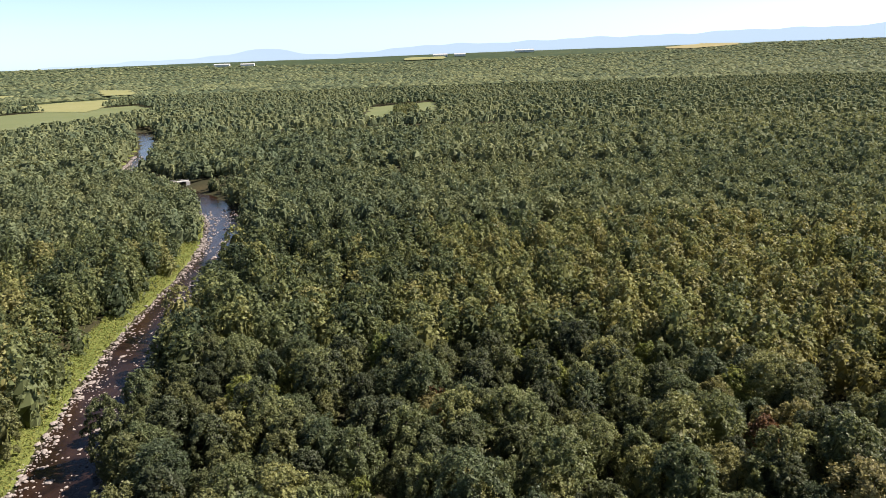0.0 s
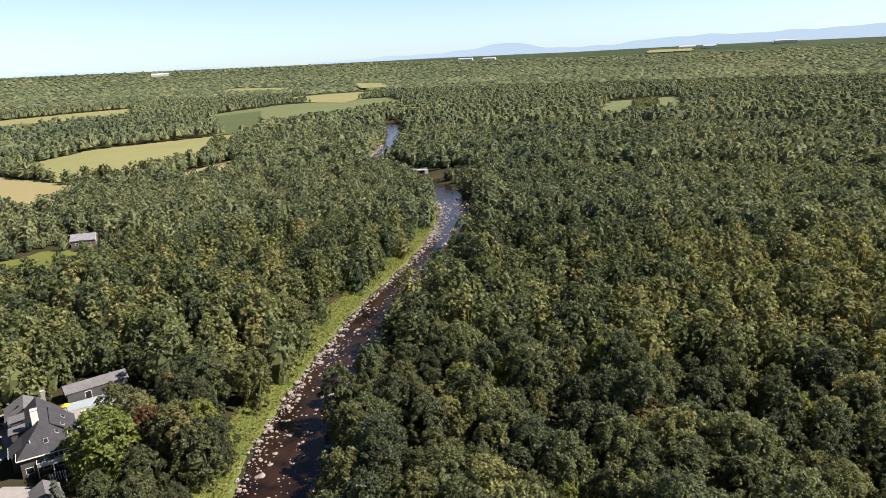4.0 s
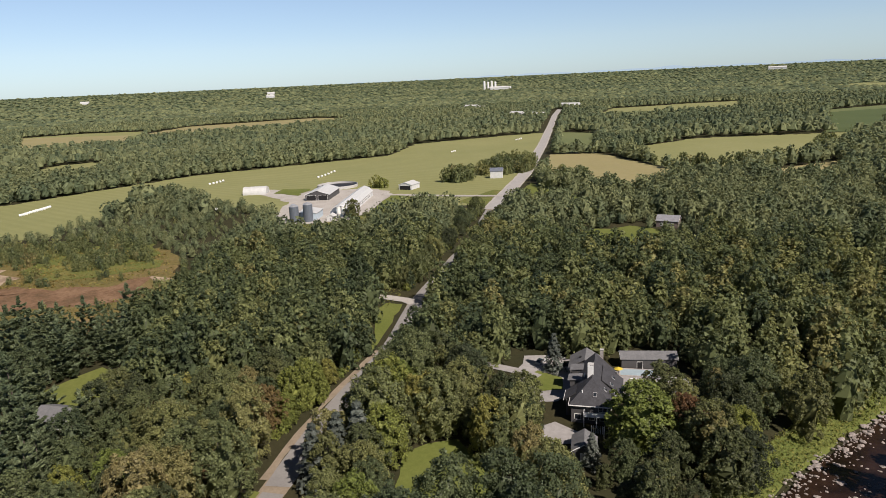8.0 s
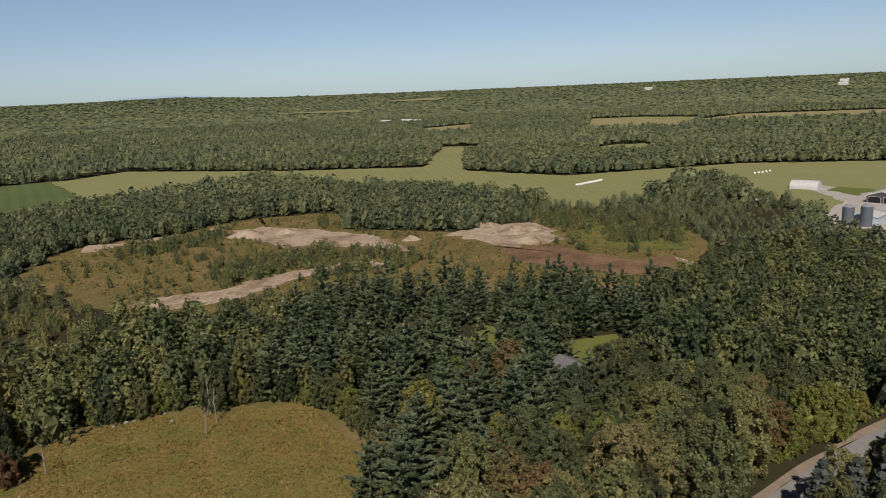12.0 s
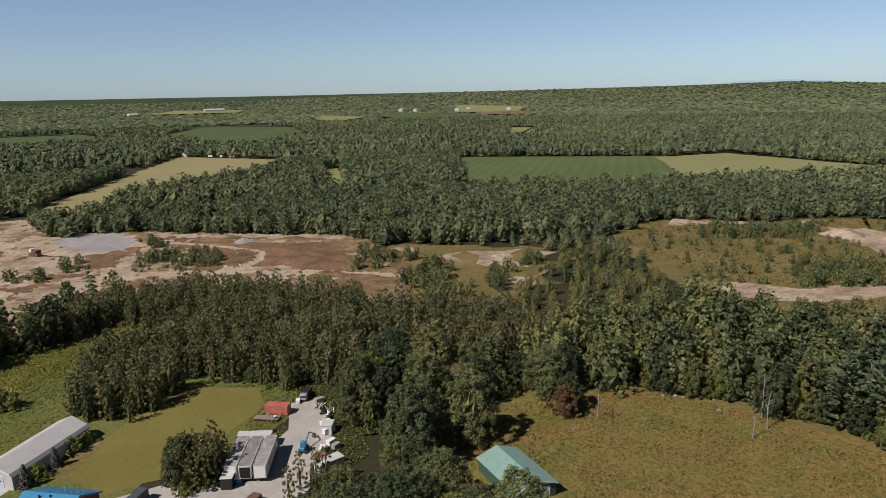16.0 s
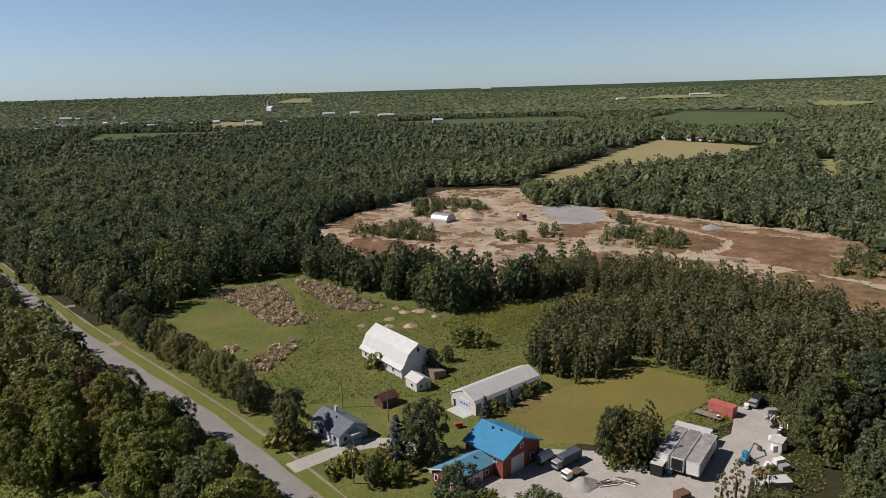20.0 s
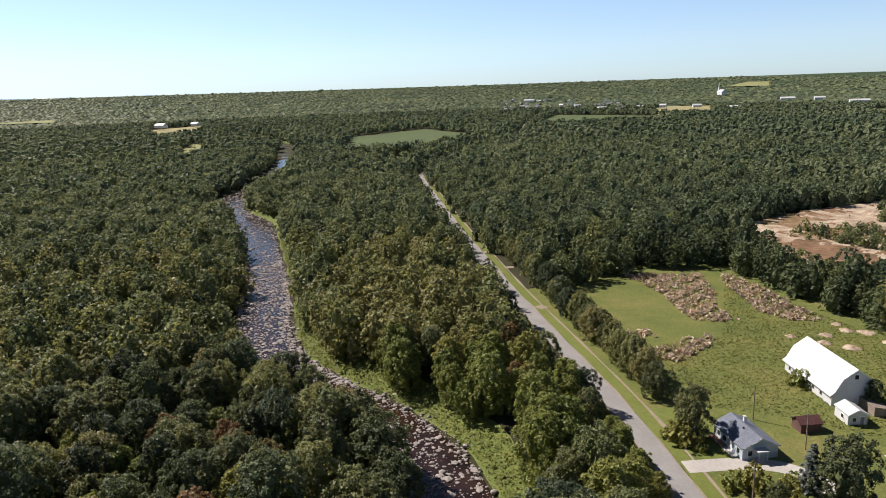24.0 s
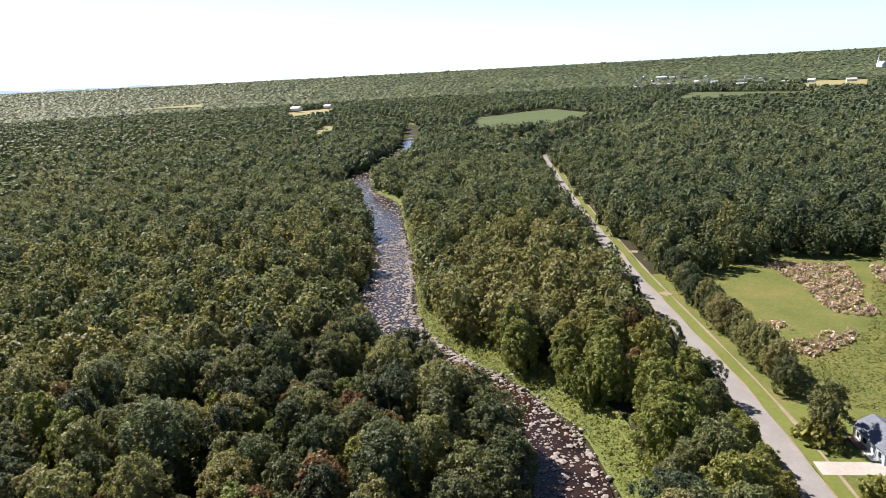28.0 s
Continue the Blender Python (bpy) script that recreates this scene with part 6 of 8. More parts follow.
def heap(name, x, y, radius, height, mat, label, category="heap", seed=1, group=""):
    """A rough conical heap."""
    rng = np.random.default_rng(seed)
    n, k = 22, 7
    v = [(0, 0, height)]
    f3 = []
    for j in range(1, k + 1):
        s = j / k
        for i in range(n):
            a = 2 * math.pi * i / n
            rr = radius * s * (1 + 0.12 * math.sin(3 * a + seed) + rng.uniform(-0.07, 0.07))
            v.append((math.cos(a) * rr, math.sin(a) * rr, max(-0.2, height * (1 - s) ** 1.15 * rng.uniform(0.85, 1.1)) if j < k else -0.25))
    for i in range(n):
        f3.append((0, 1 + i, 1 + (i + 1) % n, 1 + (i + 1) % n))
    faces = [f[:3] for f in f3]
    for j in range(k - 1):
        for i in range(n):
            a, b = 1 + j * n + i, 1 + j * n + (i + 1) % n
            faces += [(a, a + n, b + n), (a, b + n, b)]
    me = sheet(name, v, faces, [M[mat]], smooth=True)
    ob = new(name, me)
    ob.matrix_world = pose(x, y, float(ground_z(x, y)), 0, 0, seed * 37)
    return tagged(ob, label, category, group)


heap("gravel_heap", -18.8, -126.0, 3.4, 1.7, "grey_gravel", "pale heap of crushed stone in the yard", seed=3)
for k, (x, y, rr, h) in enumerate(((54, -414, 13, 6), (26, -459, 9, 3), (39, -364, 8, 2.2), (-81, -383, 10, 3.2), (24, -407, 7, 2.5), (90, -338, 7, 2.2), (100, -434, 7, 2.2), (49, -349, 5, 1.6), (-72, -352, 6, 2), (60, -420, 9, 3), (95, -430, 10, 3), (10, -300, 8, 2.2), (-88, -275, 9, 3), (-405, -75, 15, 4), (-415, -95, 9, 4), (-378, -60, 12, 3), (-379, -262, 7, 4), (-372, -235, 13, 4), (-382, -215, 9, 3), (-372, -128, 6, 3), (-188, -285, 6, 2.5))):
    heap("sand_mound", x, y, rr, h, "grey_gravel" if k in (2, 3) else "sand", "pale heap of sand and gravel in the pit", seed=k + 5, group="heaps in the pits")
for k, (x, y) in enumerate(((55, -211), (46, -212), (39, -213), (33, -224), (45, -227), (40, -229), (49, -231), (48, -219))):
    heap("earth_mound", x, y, 1.9 + 0.5 * (k % 3), 0.9, "sand", "small tan mound of earth in the meadow", seed=k + 40, group="earth mounds")


def pole(x, y, h=9.0, arms=True):
    p = thing("utility_pole", x, y, 52, "weathered wooden utility pole", "pole", "utility poles")
    part("post", tube(bmesh.new(), (0, 0, -0.3), (0, 0, h), 0.14, 0.1), "weathered_wood", p)
    if arms:
        part("crossarm", box(-0.9, -0.05, h - 0.7, 0.9, 0.05, h - 0.58), "weathered_wood", p)


for x, y in ((40.2, -151.3), (26.0, -118.7), (26.7, -145.5)):
    pole(x, y, 8.5, False)


# ---- the dark house by the river ----
def solid(verts, faces):
    bm = bmesh.new()
    v = [bm.verts.new(p) for p in verts]
    for f in faces:
        bm.faces.new([v[k] for k in f])
    return bm


def dark_house():
    """A long house with its ridge running away from the river bend, hipped to the front, with shed dormers and a rear wing."""
    T = -40
    b = thing("dark_house", -139.7, 110.4, T, "large dark grey house with steep hipped shingle roofs and white trim", "house")
    part("wall", box(-12, -4.7, -0.3, 10, 4.7, 5.0), "dark_siding", b)
    roof = part("roof", solid([(10.5, -5.3, 4.8), (10.5, 5.3, 4.8), (-12.3, 5.3, 4.8), (-12.3, -5.3, 4.8), (4.2, 0, 9.6), (-12.3, 0, 9.6)], [(0, 1, 4), (1, 2, 5, 4), (3, 0, 4, 5), (2, 3, 5), (3, 2, 1, 0)]), "slate_shingle", b)
    for q in ((10.505, -5.35, 4.62, 10.6, 5.35, 4.88), (-6.0, 5.305, 4.62, 10.5, 5.4, 4.88), (6.4, -5.4, 4.62, 10.5, -5.305, 4.88)):
        part("fascia", box(*q), "white_paint", b)
    bay = part("side_bay", box(1.6, -6.3, -0.3, 6.4, -4.705, 4.2), "dark_siding", b)
    part("roof", solid([(1.3, -6.8, 4.15), (6.7, -6.8, 4.15), (6.7, -3.9, 6.1), (1.3, -3.9, 6.1), (1.3, -6.8, 4.35), (6.7, -6.8, 4.35), (6.7, -3.9, 6.3), (1.3, -3.9, 6.3)], [(0, 1, 2, 3), (7, 6, 5, 4), (0, 4, 5, 1), (1, 5, 6, 2), (2, 6, 7, 3), (3, 7, 4, 0)]), "slate_shingle", bay)
    part("fascia", box(1.3, -6.9, 4.1, 6.75, -6.805, 4.36), "white_paint", bay)
    lean = part("side_wing", box(-8.2, 4.705, -0.3, 1.2, 6.9, 3.9), "dark_siding", b)
    part("roof", solid([(-8.6, 2.2, 7.7), (1.6, 2.2, 7.7), (1.6, 7.5, 3.9), (-8.6, 7.5, 3.9), (-8.6, 2.2, 7.95), (1.6, 2.2, 7.95), (1.6, 7.5, 4.15), (-8.6, 7.5, 4.15)], [(0, 1, 2, 3), (7, 6, 5, 4), (0, 4, 5, 1), (1, 5, 6, 2), (2, 6, 7, 3), (3, 7, 4, 0)]), "slate_shingle", lean)
    part("fascia", box(1.605, 2.6, 3.7, 1.7, 7.55, 4.0), "white_paint", lean)
    for x in (-2.0, -8.5):
        d = part("dormer", box(x - 1.7, -5.9, 4.7, x + 1.7, -2.4, 6.5), "dark_siding", b)
        part("roof", box(x - 2.0, -6.5, 0, x + 2.0, -2.0, 0.16, m=pose(0, 0, 7.15, 6)), "worn_shingle", d, "grey shed roof")
        for k in (-0.8, 0.8):
            part("pane", box(x + k - 0.55, -5.95, 5.1, x + k + 0.55, -5.902, 6.1), "glass", d)
    part("link", box(-14.0, -4.2, -0.3, -12.005, 3.4, 5.4), "dark_siding", b)
    wing = part("rear_wing", prism([(-7.0, -0.3), (-7.0, 4.3), (-3.0, 6.6), (1.0, 4.3), (1.0, -0.3)], -22.0, -14.005), "dark_siding", b)
    part("roof", prism([(-7.6, 4.0), (-3, 6.65), (1.6, 4.0), (1.6, 4.22), (-3, 6.87), (-7.6, 4.22)], -22.5, -13.6), "worn_shingle", wing, "grey shingle roof")
    part("roof_vent", box(-17.0, -4.6, 5.6, -16.4, -4.0, 6.5), "black_paint", wing)
    for at, z in ((-3.1, 1.0), (0.2, 1.0), (3.0, 1.0), (2.4, 3.3), (3.4, 3.3)):
        opening(b, "window", "E", 20, 9.4, at, z, 0.85 if z > 2 else 1.4, 1.3, "white_paint", "glass")
    for at in (-4.5, 8.0):
        opening(b, "window", "N", 20, 9.4, at, 1.2, 1.2, 1.4, "white_paint", "glass")
    for at in (-9.5, -4.5, -1.0, 8.2):
        opening(b, "window", "S", 20, 9.4, at, 1.2, 1.2, 1.4, "white_paint", "glass")
    bal = part("balcony", box(10.02, -1.6, 2.75, 12.2, 4.6, 2.95, 0.03), "white_paint", b)
    for q in ((12.1, -1.6, 3.7, 12.2, 4.6, 3.8), (10.1, -1.6, 3.7, 12.1, -1.5, 3.8), (10.1, 4.5, 3.7, 12.1, 4.6, 3.8)):
        part("rail", box(*q), "white_paint", bal)
    for k in range(22):
        y = -1.55 + k * 0.29
        part("baluster", box(12.12, y - 0.04, 2.95, 12.18, y + 0.04, 3.7), "white_paint", bal)
    for y in (-1.5, 1.5, 4.4):
        part("post", box(11.95, y - 0.1, -0.2, 12.15, y + 0.1, 2.75), "white_paint", bal)
    chimney(b, 1.4, -0.5, 7.5, 12.0, 1.4, "dark_siding", "tall dark chimney with a pale cap")
    part("chimney_edge", box(2.105, -1.25, 8.4, 2.25, 0.25, 11.9), "white_paint", b)
    chimney(b, -13.2, 1.6, 5.0, 10.2, 0.9, "stone", "grey stone chimney")
    for x, y, z, rx, ry in ((8.0, 0.9, 6.75, 0, 37), (4.8, 3.2, 6.78, -42, 0), (0.0, 4.6, 6.1, -36, 0), (-4.6, 4.9, 5.9, -36, 0)):
        sl = part("skylight", box(-0.65, -0.5, -0.05, 0.65, 0.5, 0.16, 0.03, m=pose(x, y, z, rx, ry)), "grey_paint", roof)
        part("pane", box(-0.5, -0.38, 0.165, 0.5, 0.38, 0.19, m=pose(x, y, z, rx, ry)), "glass", sl)
    vent(b, 7.6, -2.2, 6.9, 0.12, 0.7, "white_paint")
    vent(b, 0.2, -2.2, 8.0, 0.14, 0.7, "white_paint")
    T = -37
    g = roofed("garden_house", -121.0, 94.0, T, 6.5, 5.4, 2.7, GABLE(2.7, 4.4), "dark_siding", "worn_shingle", "small dark garden house with a grey roof", "shed", 0.4)
    opening(g, "door", "E", 6.5, 5.4, 0, 0, 1.6, 2.1, "white_paint", "white_paint", "leaf")
    o = roofed("carport", -152.6, 139.6, 58, 15.5, 5.6, 2.9, GABLE(2.9, 4.3), "dark_siding", "worn_shingle", "long dark outbuilding with a grey roof", "outbuilding", 0.4)
    opening(o, "door", "S", 15.5, 5.6, -2.6, 0, 1.5, 2.1, "white_paint", "opening_shade", "leaf")
    for at in (1.6, 4.6):
        opening(o, "window", "S", 15.5, 5.6, at, 1.1, 1.1, 0.8, "dark_siding", "glass")
    u = thing("parasol", -150.9, 127.6, 0, "small yellow parasol standing on the pool terrace", "parasol", z=0.15)
    part("pole", tube(bmesh.new(), (0, 0, 0), (0, 0, 2.4), 0.04), "white_paint", u)
    part("canopy", tube(bmesh.new(), (0, 0, 2.0), (0, 0, 2.6), 1.3, 0.05, 8), "yellow_paint", u)
    w = thing("pergola", -124.8, 100.6, T, "white timber pergola beside the dark house", "pergola")
    for x in (-1.6, 1.6):
        for y in (-1.4, 1.4):
            part("post", box(x - 0.07, y - 0.07, -0.1, x + 0.07, y + 0.07, 2.5), "white_paint", w)
    for k in range(7):
        part("slat", box(-1.9, -1.5 + k * 0.5, 2.5, 1.9, -1.42 + k * 0.5, 2.62), "white_paint", w)


dark_house()


def car(x, y, turn, mat, label):
    c = thing("car", x, y, turn, label, "car")
    bm = prism([(-0.85, 0.32), (-0.9, 0.75), (0.9, 0.75), (0.85, 0.32)], -2.15, 2.15)
    bmesh.ops.bevel(bm, geom=bm.edges[:], offset=0.12, segments=2, affect="EDGES")
    part("body", bm, mat, c)
    bm = bmesh.new()
    v = add_box(bm, -1.5, -0.78, 0.74, 0.9, 0.78, 1.4)
    for q in v[4:]:
        q.co.x *= 0.68
        q.co.y *= 0.82
    g = part("greenhouse", bm, "glass", c)
    part("roof", box(-1.0, -0.62, 1.4, 0.6, 0.62, 1.45, 0.02), mat, g)
    wheel_set(c, (-1.35, 1.35), 0.78, 0.31)


M["silver_paint"] = plain_mat("silver_paint", (0.5, 0.51, 0.53), 0.3, 0.5, vary=0.03)
car(-169.6, 113.8, 118, "silver_paint", "silver car parked on the forecourt")
car(-163.5, 119.5, 60, "black_paint", "dark car parked beside the house")

# ---- houses along the road ----
c = roofed("cottage", -293.5, 277.0, 36, 11.5, 9.0, 3.6, GABLE(3.6, 6.2), "brown_siding", "cottage_roof", "grey-brown cottage with a pale grey roof in a clearing", "house", 0.4)
for at in (-3, 0, 3):
    opening(c, "window", "S", 11.5, 9.0, at, 1.0, 1.2, 1.4, "white_paint", "glass")
opening(c, "window", "E", 11.5, 9.0, 0, 1.0, 1.2, 1.4, "white_paint", "glass")
v = roofed("villa", -199.5, -14.0, 50, 13.0, 8.5, 2.9, GABLE(2.9, 4.8), "brown_siding", "worn_shingle", "villa with a grey roof hidden among pines", "house", 0.4)
opening(v, "window", "S", 13, 8.5, 2, 1, 1.3, 1.3, "white_paint", "glass")
h = roofed("brown_hut", -220.0, -73.5, 20, 7.0, 6.0, 2.7, GABLE(2.7, 4.4), "brown_siding", "tan_roof", "small house with a tan roof among pines", "house", 0.35)
opening(h, "window", "E", 7, 6, 0, 1, 1.2, 1.1, "white_paint", "glass")
p = thing("play_frame", -215.5, -9.0, 30, "yellow play frame on the lawn", "play frame")
for x in (-1.6, 1.6):
    for y in (-0.7, 0.7):
        part("leg", tube(bmesh.new(), (x, y, 0), (x, 0, 2.0), 0.07), "yellow_paint", p)
part("top_bar", tube(bmesh.new(), (-1.8, 0, 2.0), (1.8, 0, 2.0), 0.07), "yellow_paint", p)
w = roofed("white_farmhouse", -527.5, 300.5, 58, 10.5, 8.0, 6.0, GABLE(6.0, 8.6), "white_siding", "shingle_blue", "two-storey white farmhouse with a blue-grey roof among trees", "house", 0.4)
for at in (-3.4, 0, 3.4):
    for z in (1.0, 3.8):
        opening(w, "window", "N", 10.5, 8.0, at, z, 1.0, 1.5, "white_paint", "glass")
        opening(w, "window", "E", 10.5, 8.0, at * 0.7, z, 1.0, 1.5, "white_paint", "glass")
roofed("field_shed", -503.7, 349.0, 30, 9.0, 6.0, 2.8, GABLE(2.8, 4.6), "weathered_wood", "white_metal", "small shed with a white metal roof in the stubble", "shed", 0.3)


# ---- the dairy farm ----
def dairy():
    T = -30
    b = roofed("dairy_barn", -474.0, 154.0, T, 84, 12.5, 3.8, [(1.05, 3.7), (0.62, 6.2), (0.0, 7.8)], "white_siding", "white_metal", "long white dairy barn with a bright metal gambrel roof", "barn", 0.4)
    for k in range(14):
        opening(b, "window", "N", 84, 12.5, -36 + k * 5.4, 1.3, 2.2, 1.1, "white_paint", "glass")
    opening(b, "end_door", "E", 84.3, 12.5, 0, 0.3, 4.2, 5.2, "white_paint", "pale_blue_siding", "leaf")
    part("gable_panel", prism([(-6.0, 0.1), (-6.0, 3.6), (-3.7, 6.0), (0, 7.5), (3.7, 6.0), (6.0, 3.6), (6.0, 0.1)], 42.01, 42.12), "silo_steel", b, "dark blue-grey gable front")
    o = roofed("hay_barn", -528.0, 147.0, T, 34, 18, 4.4, GABLE(4.4, 7.6), "dark_siding", "white_metal", "open-fronted barn with a white metal roof", "barn", 0.4)
    for at in (-4.4, 4.4):
        opening(o, "bay", "E", 34, 18, at, 0, 7.0, 4.0, "white_paint", "opening_shade", "leaf")
    roofed("milk_house", -447.0, 116.0, T, 16, 13, 4.6, GABLE(4.6, 5.6), "pale_blue_siding", "white_metal", "low grey farm building with a pale metal roof", "building", 0.3)
    n = roofed("calf_house", -432.0, 126.0, T, 6.5, 5, 2.6, GABLE(2.6, 4.0), "white_siding", "white_metal", "small white gabled farm building", "shed", 0.3)
    opening(n, "door", "E", 6.5, 5, 0, 0, 1.2, 2.0, "white_paint", "grey_paint", "leaf")
    for x, y, rr, hh in ((-440, 104, 3.0, 10), (-436, 112, 3.0, 11)):
        s = thing("silo", x, y, 0, "dark steel farm silo with a domed cap", "silo", "farm silos")
        part("shell", tube(bmesh.new(), (0, 0, -0.3), (0, 0, hh), rr, sides=20), "silo_steel", s)
        part("cap", tube(bmesh.new(), (0, 0, hh), (0, 0, hh + 1.4), rr, rr * 0.3, 20), "steel_metal", s)
    for k in range(2):
        s = thing("feed_bin", -434.0 - 2 * k, 131.5 + k * 3.4, 0, "tall white steel feed bin on legs", "feed bin", "feed bins")
        part("bin", tube(bmesh.new(), (0, 0, 3.0), (0, 0, 7.5), 1.3, sides=14), "white_paint", s)
        part("hopper", tube(bmesh.new(), (0, 0, 1.2), (0, 0, 3.0), 0.3, 1.3, 14), "white_paint", s)
        for a in range(4):
            part("leg", tube(bmesh.new(), (1.15 * math.cos(a * 1.57), 1.15 * math.sin(a * 1.57), -0.2), (1.15 * math.cos(a * 1.57), 1.15 * math.sin(a * 1.57), 3.1), 0.07, sides=6), "grey_paint", s)
    m = thing("manure_tank", -572.0, 172.0, 0, "round open concrete manure tank", "tank")
    bm = bmesh.new()
    n = 40
    rings = [[bm.verts.new((math.cos(2 * math.pi * k / n) * q, math.sin(2 * math.pi * k / n) * q, z)) for k in range(n)] for q, z in ((17, -0.2), (17, 2.4), (16.6, 2.4), (16.6, 0.6))]
    for a, c2 in zip(rings[:-1], rings[1:]):
        for k in range(n):
            bm.faces.new((a[k], a[(k + 1) % n], c2[(k + 1) % n], c2[k]))
    part("wall", bm, "concrete", m)
    bm = bmesh.new()
    bm.faces.new([bm.verts.new((math.cos(2 * math.pi * k / n) * 16.58, math.sin(2 * math.pi * k / n) * 16.58, 0.8)) for k in range(n)])
    part("slurry", bm, "black_paint", m)
    s = roofed("machine_shed", -521.5, 216.5, 130, 14, 11.5, 4.0, GABLE(4.0, 6.0), "white_siding", "white_metal", "machine shed with a white roof and a dark open end", "shed", 0.3)
    opening(s, "bay", "W", 14, 11.5, 0, 0, 9.6, 3.4, "white_paint", "opening_shade", "leaf")


dairy()


def quonset(name, x, y, turn, L, W, H, mat, label):
    q = thing(name, x, y, turn, label, "shelter")
    n = 14
    arc = [(-math.cos(math.pi * k / n) * W / 2, math.sin(math.pi * k / n) ** 0.8 * H) for k in range(n + 1)]
    inner = [(a * 0.985, b * 0.985) for a, b in arc]
    part("cover", prism(arc + inner[::-1], -L / 2, L / 2), mat, q)
    part("back_wall", prism(inner, L / 2 - 0.3, L / 2 - 0.1), mat, q)


quonset("arched_shelter", -582.0, 106.0, 67, 19, 13, 6.0, "white_metal", "arched white fabric shelter at the field's edge")
quonset("steel_shelter", 67.0, -396.5, 153, 12, 9.5, 5.6, "steel_metal", "arched silver steel shelter in the gravel pit")


def crusher():
    c = thing("stone_crusher", 21.0, -401.0, -46, "rusty stone crusher with a long conveyor", "crusher")
    part("frame", box(-3, -1.4, 0.6, 3, 1.4, 3.2, 0.1), "rusty_steel", c)
    part("hopper", box(-2.6, -1.7, 3.2, 0.6, 1.7, 4.4, 0.1), "rusty_steel", c)
    wheel_set(c, (-1.8, -0.6, 0.6), 1.2, 0.6)
    part("conveyor", box(-15.0, -0.5, -0.15, -2.0, 0.5, 0.25, m=pose(0, 0, 1.6, 0, 14)), "rusty_steel", c)
    part("cabin", box(1.4, -1.2, 3.2, 2.8, 1.0, 4.9, 0.05), "white_paint", c)


crusher()

# wrapped bales in the hay field
bale_bm = tube(bmesh.new(), (0, -0.7, 0.75), (0, 0.7, 0.75), 0.75, sides=14)
bmesh.ops.bevel(bale_bm, geom=[e for e in bale_bm.edges if len(e.link_faces) == 2 and any(len(f.verts) > 4 for f in e.link_faces)], offset=0.12, segments=1, affect="EDGES")
bale_me = bpy.data.meshes.new("hay_bale")
bale_bm.to_mesh(bale_me)
bale_bm.free()
bale_me.materials.append(M["bale_wrap"])
rows = [((-641, 174), (-673, 199), 6), ((-668, 80), (-684, 94), 5), ((-592, -63), (-622, -46), 16), ((-752, 366), (-760, 374), 3), ((-828, 500), (-840, 515), 4), ((-519, 60), (-524, 73), 5)]
for (ax, ay), (bx, by), n in rows:
    for k in range(n):
        u = k / max(1, n - 1)
        o = new("hay_bale", bale_me)
        o.matrix_world = pose(ax + (bx - ax) * u + 0.8 * math.sin(k * 7), ay + (by - ay) * u, 0.05, 0, 0, k * 41) @ Matrix.Scale(1.25, 4)
        tagged(o, "white plastic-wrapped round hay bale on the mown field", "hay bale", "wrapped bales")

# ---- far houses, barns and landmarks: place, turn, length, width, eave ----
for x, y, turn, L, W, e in ((-1283, 775, 20, 30, 12, 5), (-1250, 792, 20, 22, 10, 4), (-1222, 798, 60, 14, 9, 4), (-1504, 1066, 30, 50, 14, 5), (-1448, 1040, 20, 30, 12, 5), (-1755, 913, 30, 40, 14, 5), (-1680, 900, 30, 26, 12, 4),
                            (-1734, -704, 70, 30, 12, 5), (-1745, -648, 70, 36, 14, 5), (-1726, -612, 70, 20, 10, 5), (-121, -1039, 45, 16, 10, 4), (-150, -1011, 40, 12, 8, 3), (-166, -1003, 40, 26, 10, 4), (-176, -990, 40, 14, 9, 3),
                            (-1143, -2743, 60, 60, 18, 8), (-1183, -2688, 60, 40, 16, 8), (-1320, -2575, 60, 60, 18, 8), (-1398, -2624, 60, 40, 16, 8), (-1500, -2470, 60, 50, 18, 8), (-126, -3118, 30, 40, 16, 7), (-472, -3329, 10, 90, 18, 8),
                            (847, -2227, 30, 40, 16, 7), (768, -2261, 30, 30, 14, 7), (582, -2001, 30, 46, 14, 6), (334, -1586, 20, 24, 12, 5), (1090, -1615, 40, 24, 12, 5), (1031, -1701, 40, 20, 11, 5), (897, -1766, 40, 22, 12, 5), (749, -1655, 40, 24, 12, 5), (989, -1755, 10, 18, 12, 6),
                            (1679, -655, 20, 30, 14, 6), (1695, -748, 20, 22, 12, 5), (578, -420, 10, 14, 9, 3.6), (1846, -2209, 30, 40, 16, 7), (1335, -1500, 30, 24, 12, 5), (-2747, 3288, 40, 90, 22, 10), (-3709, 759, 70, 40, 18, 8), (-3983, -109, 80, 40, 18, 8),
                            (-1244, 4195, 0, 90, 20, 10), (-1098, 4204, 0, 80, 20, 10), (27, 4490, 0, 90, 22, 12), (149, 4473, 0, 70, 22, 12), (560, 4560, 0, 120, 22, 12), (-3100, 1765, 60, 90, 22, 10), (643, -4375, 10, 60, 20, 10), (-3935, 808, 80, 40, 20, 10)):
    g = roofed("distant_barn" if L > 20 else "distant_house", x, y, turn, L, W, e, GABLE(e, e + W * 0.28), "white_siding", "white_metal", "white building seen far across the plain", "barn" if L > 20 else "house", 0.3, group="far buildings", z=float(ground_z(x, y)) + (6 if math.hypot(x, y) > 1200 else 0))
    for at in (-0.3, 0.3):
        opening(g, "window", "N", L, W, at * L, 1.0, 2.0, 1.4, "white_paint", "glass")


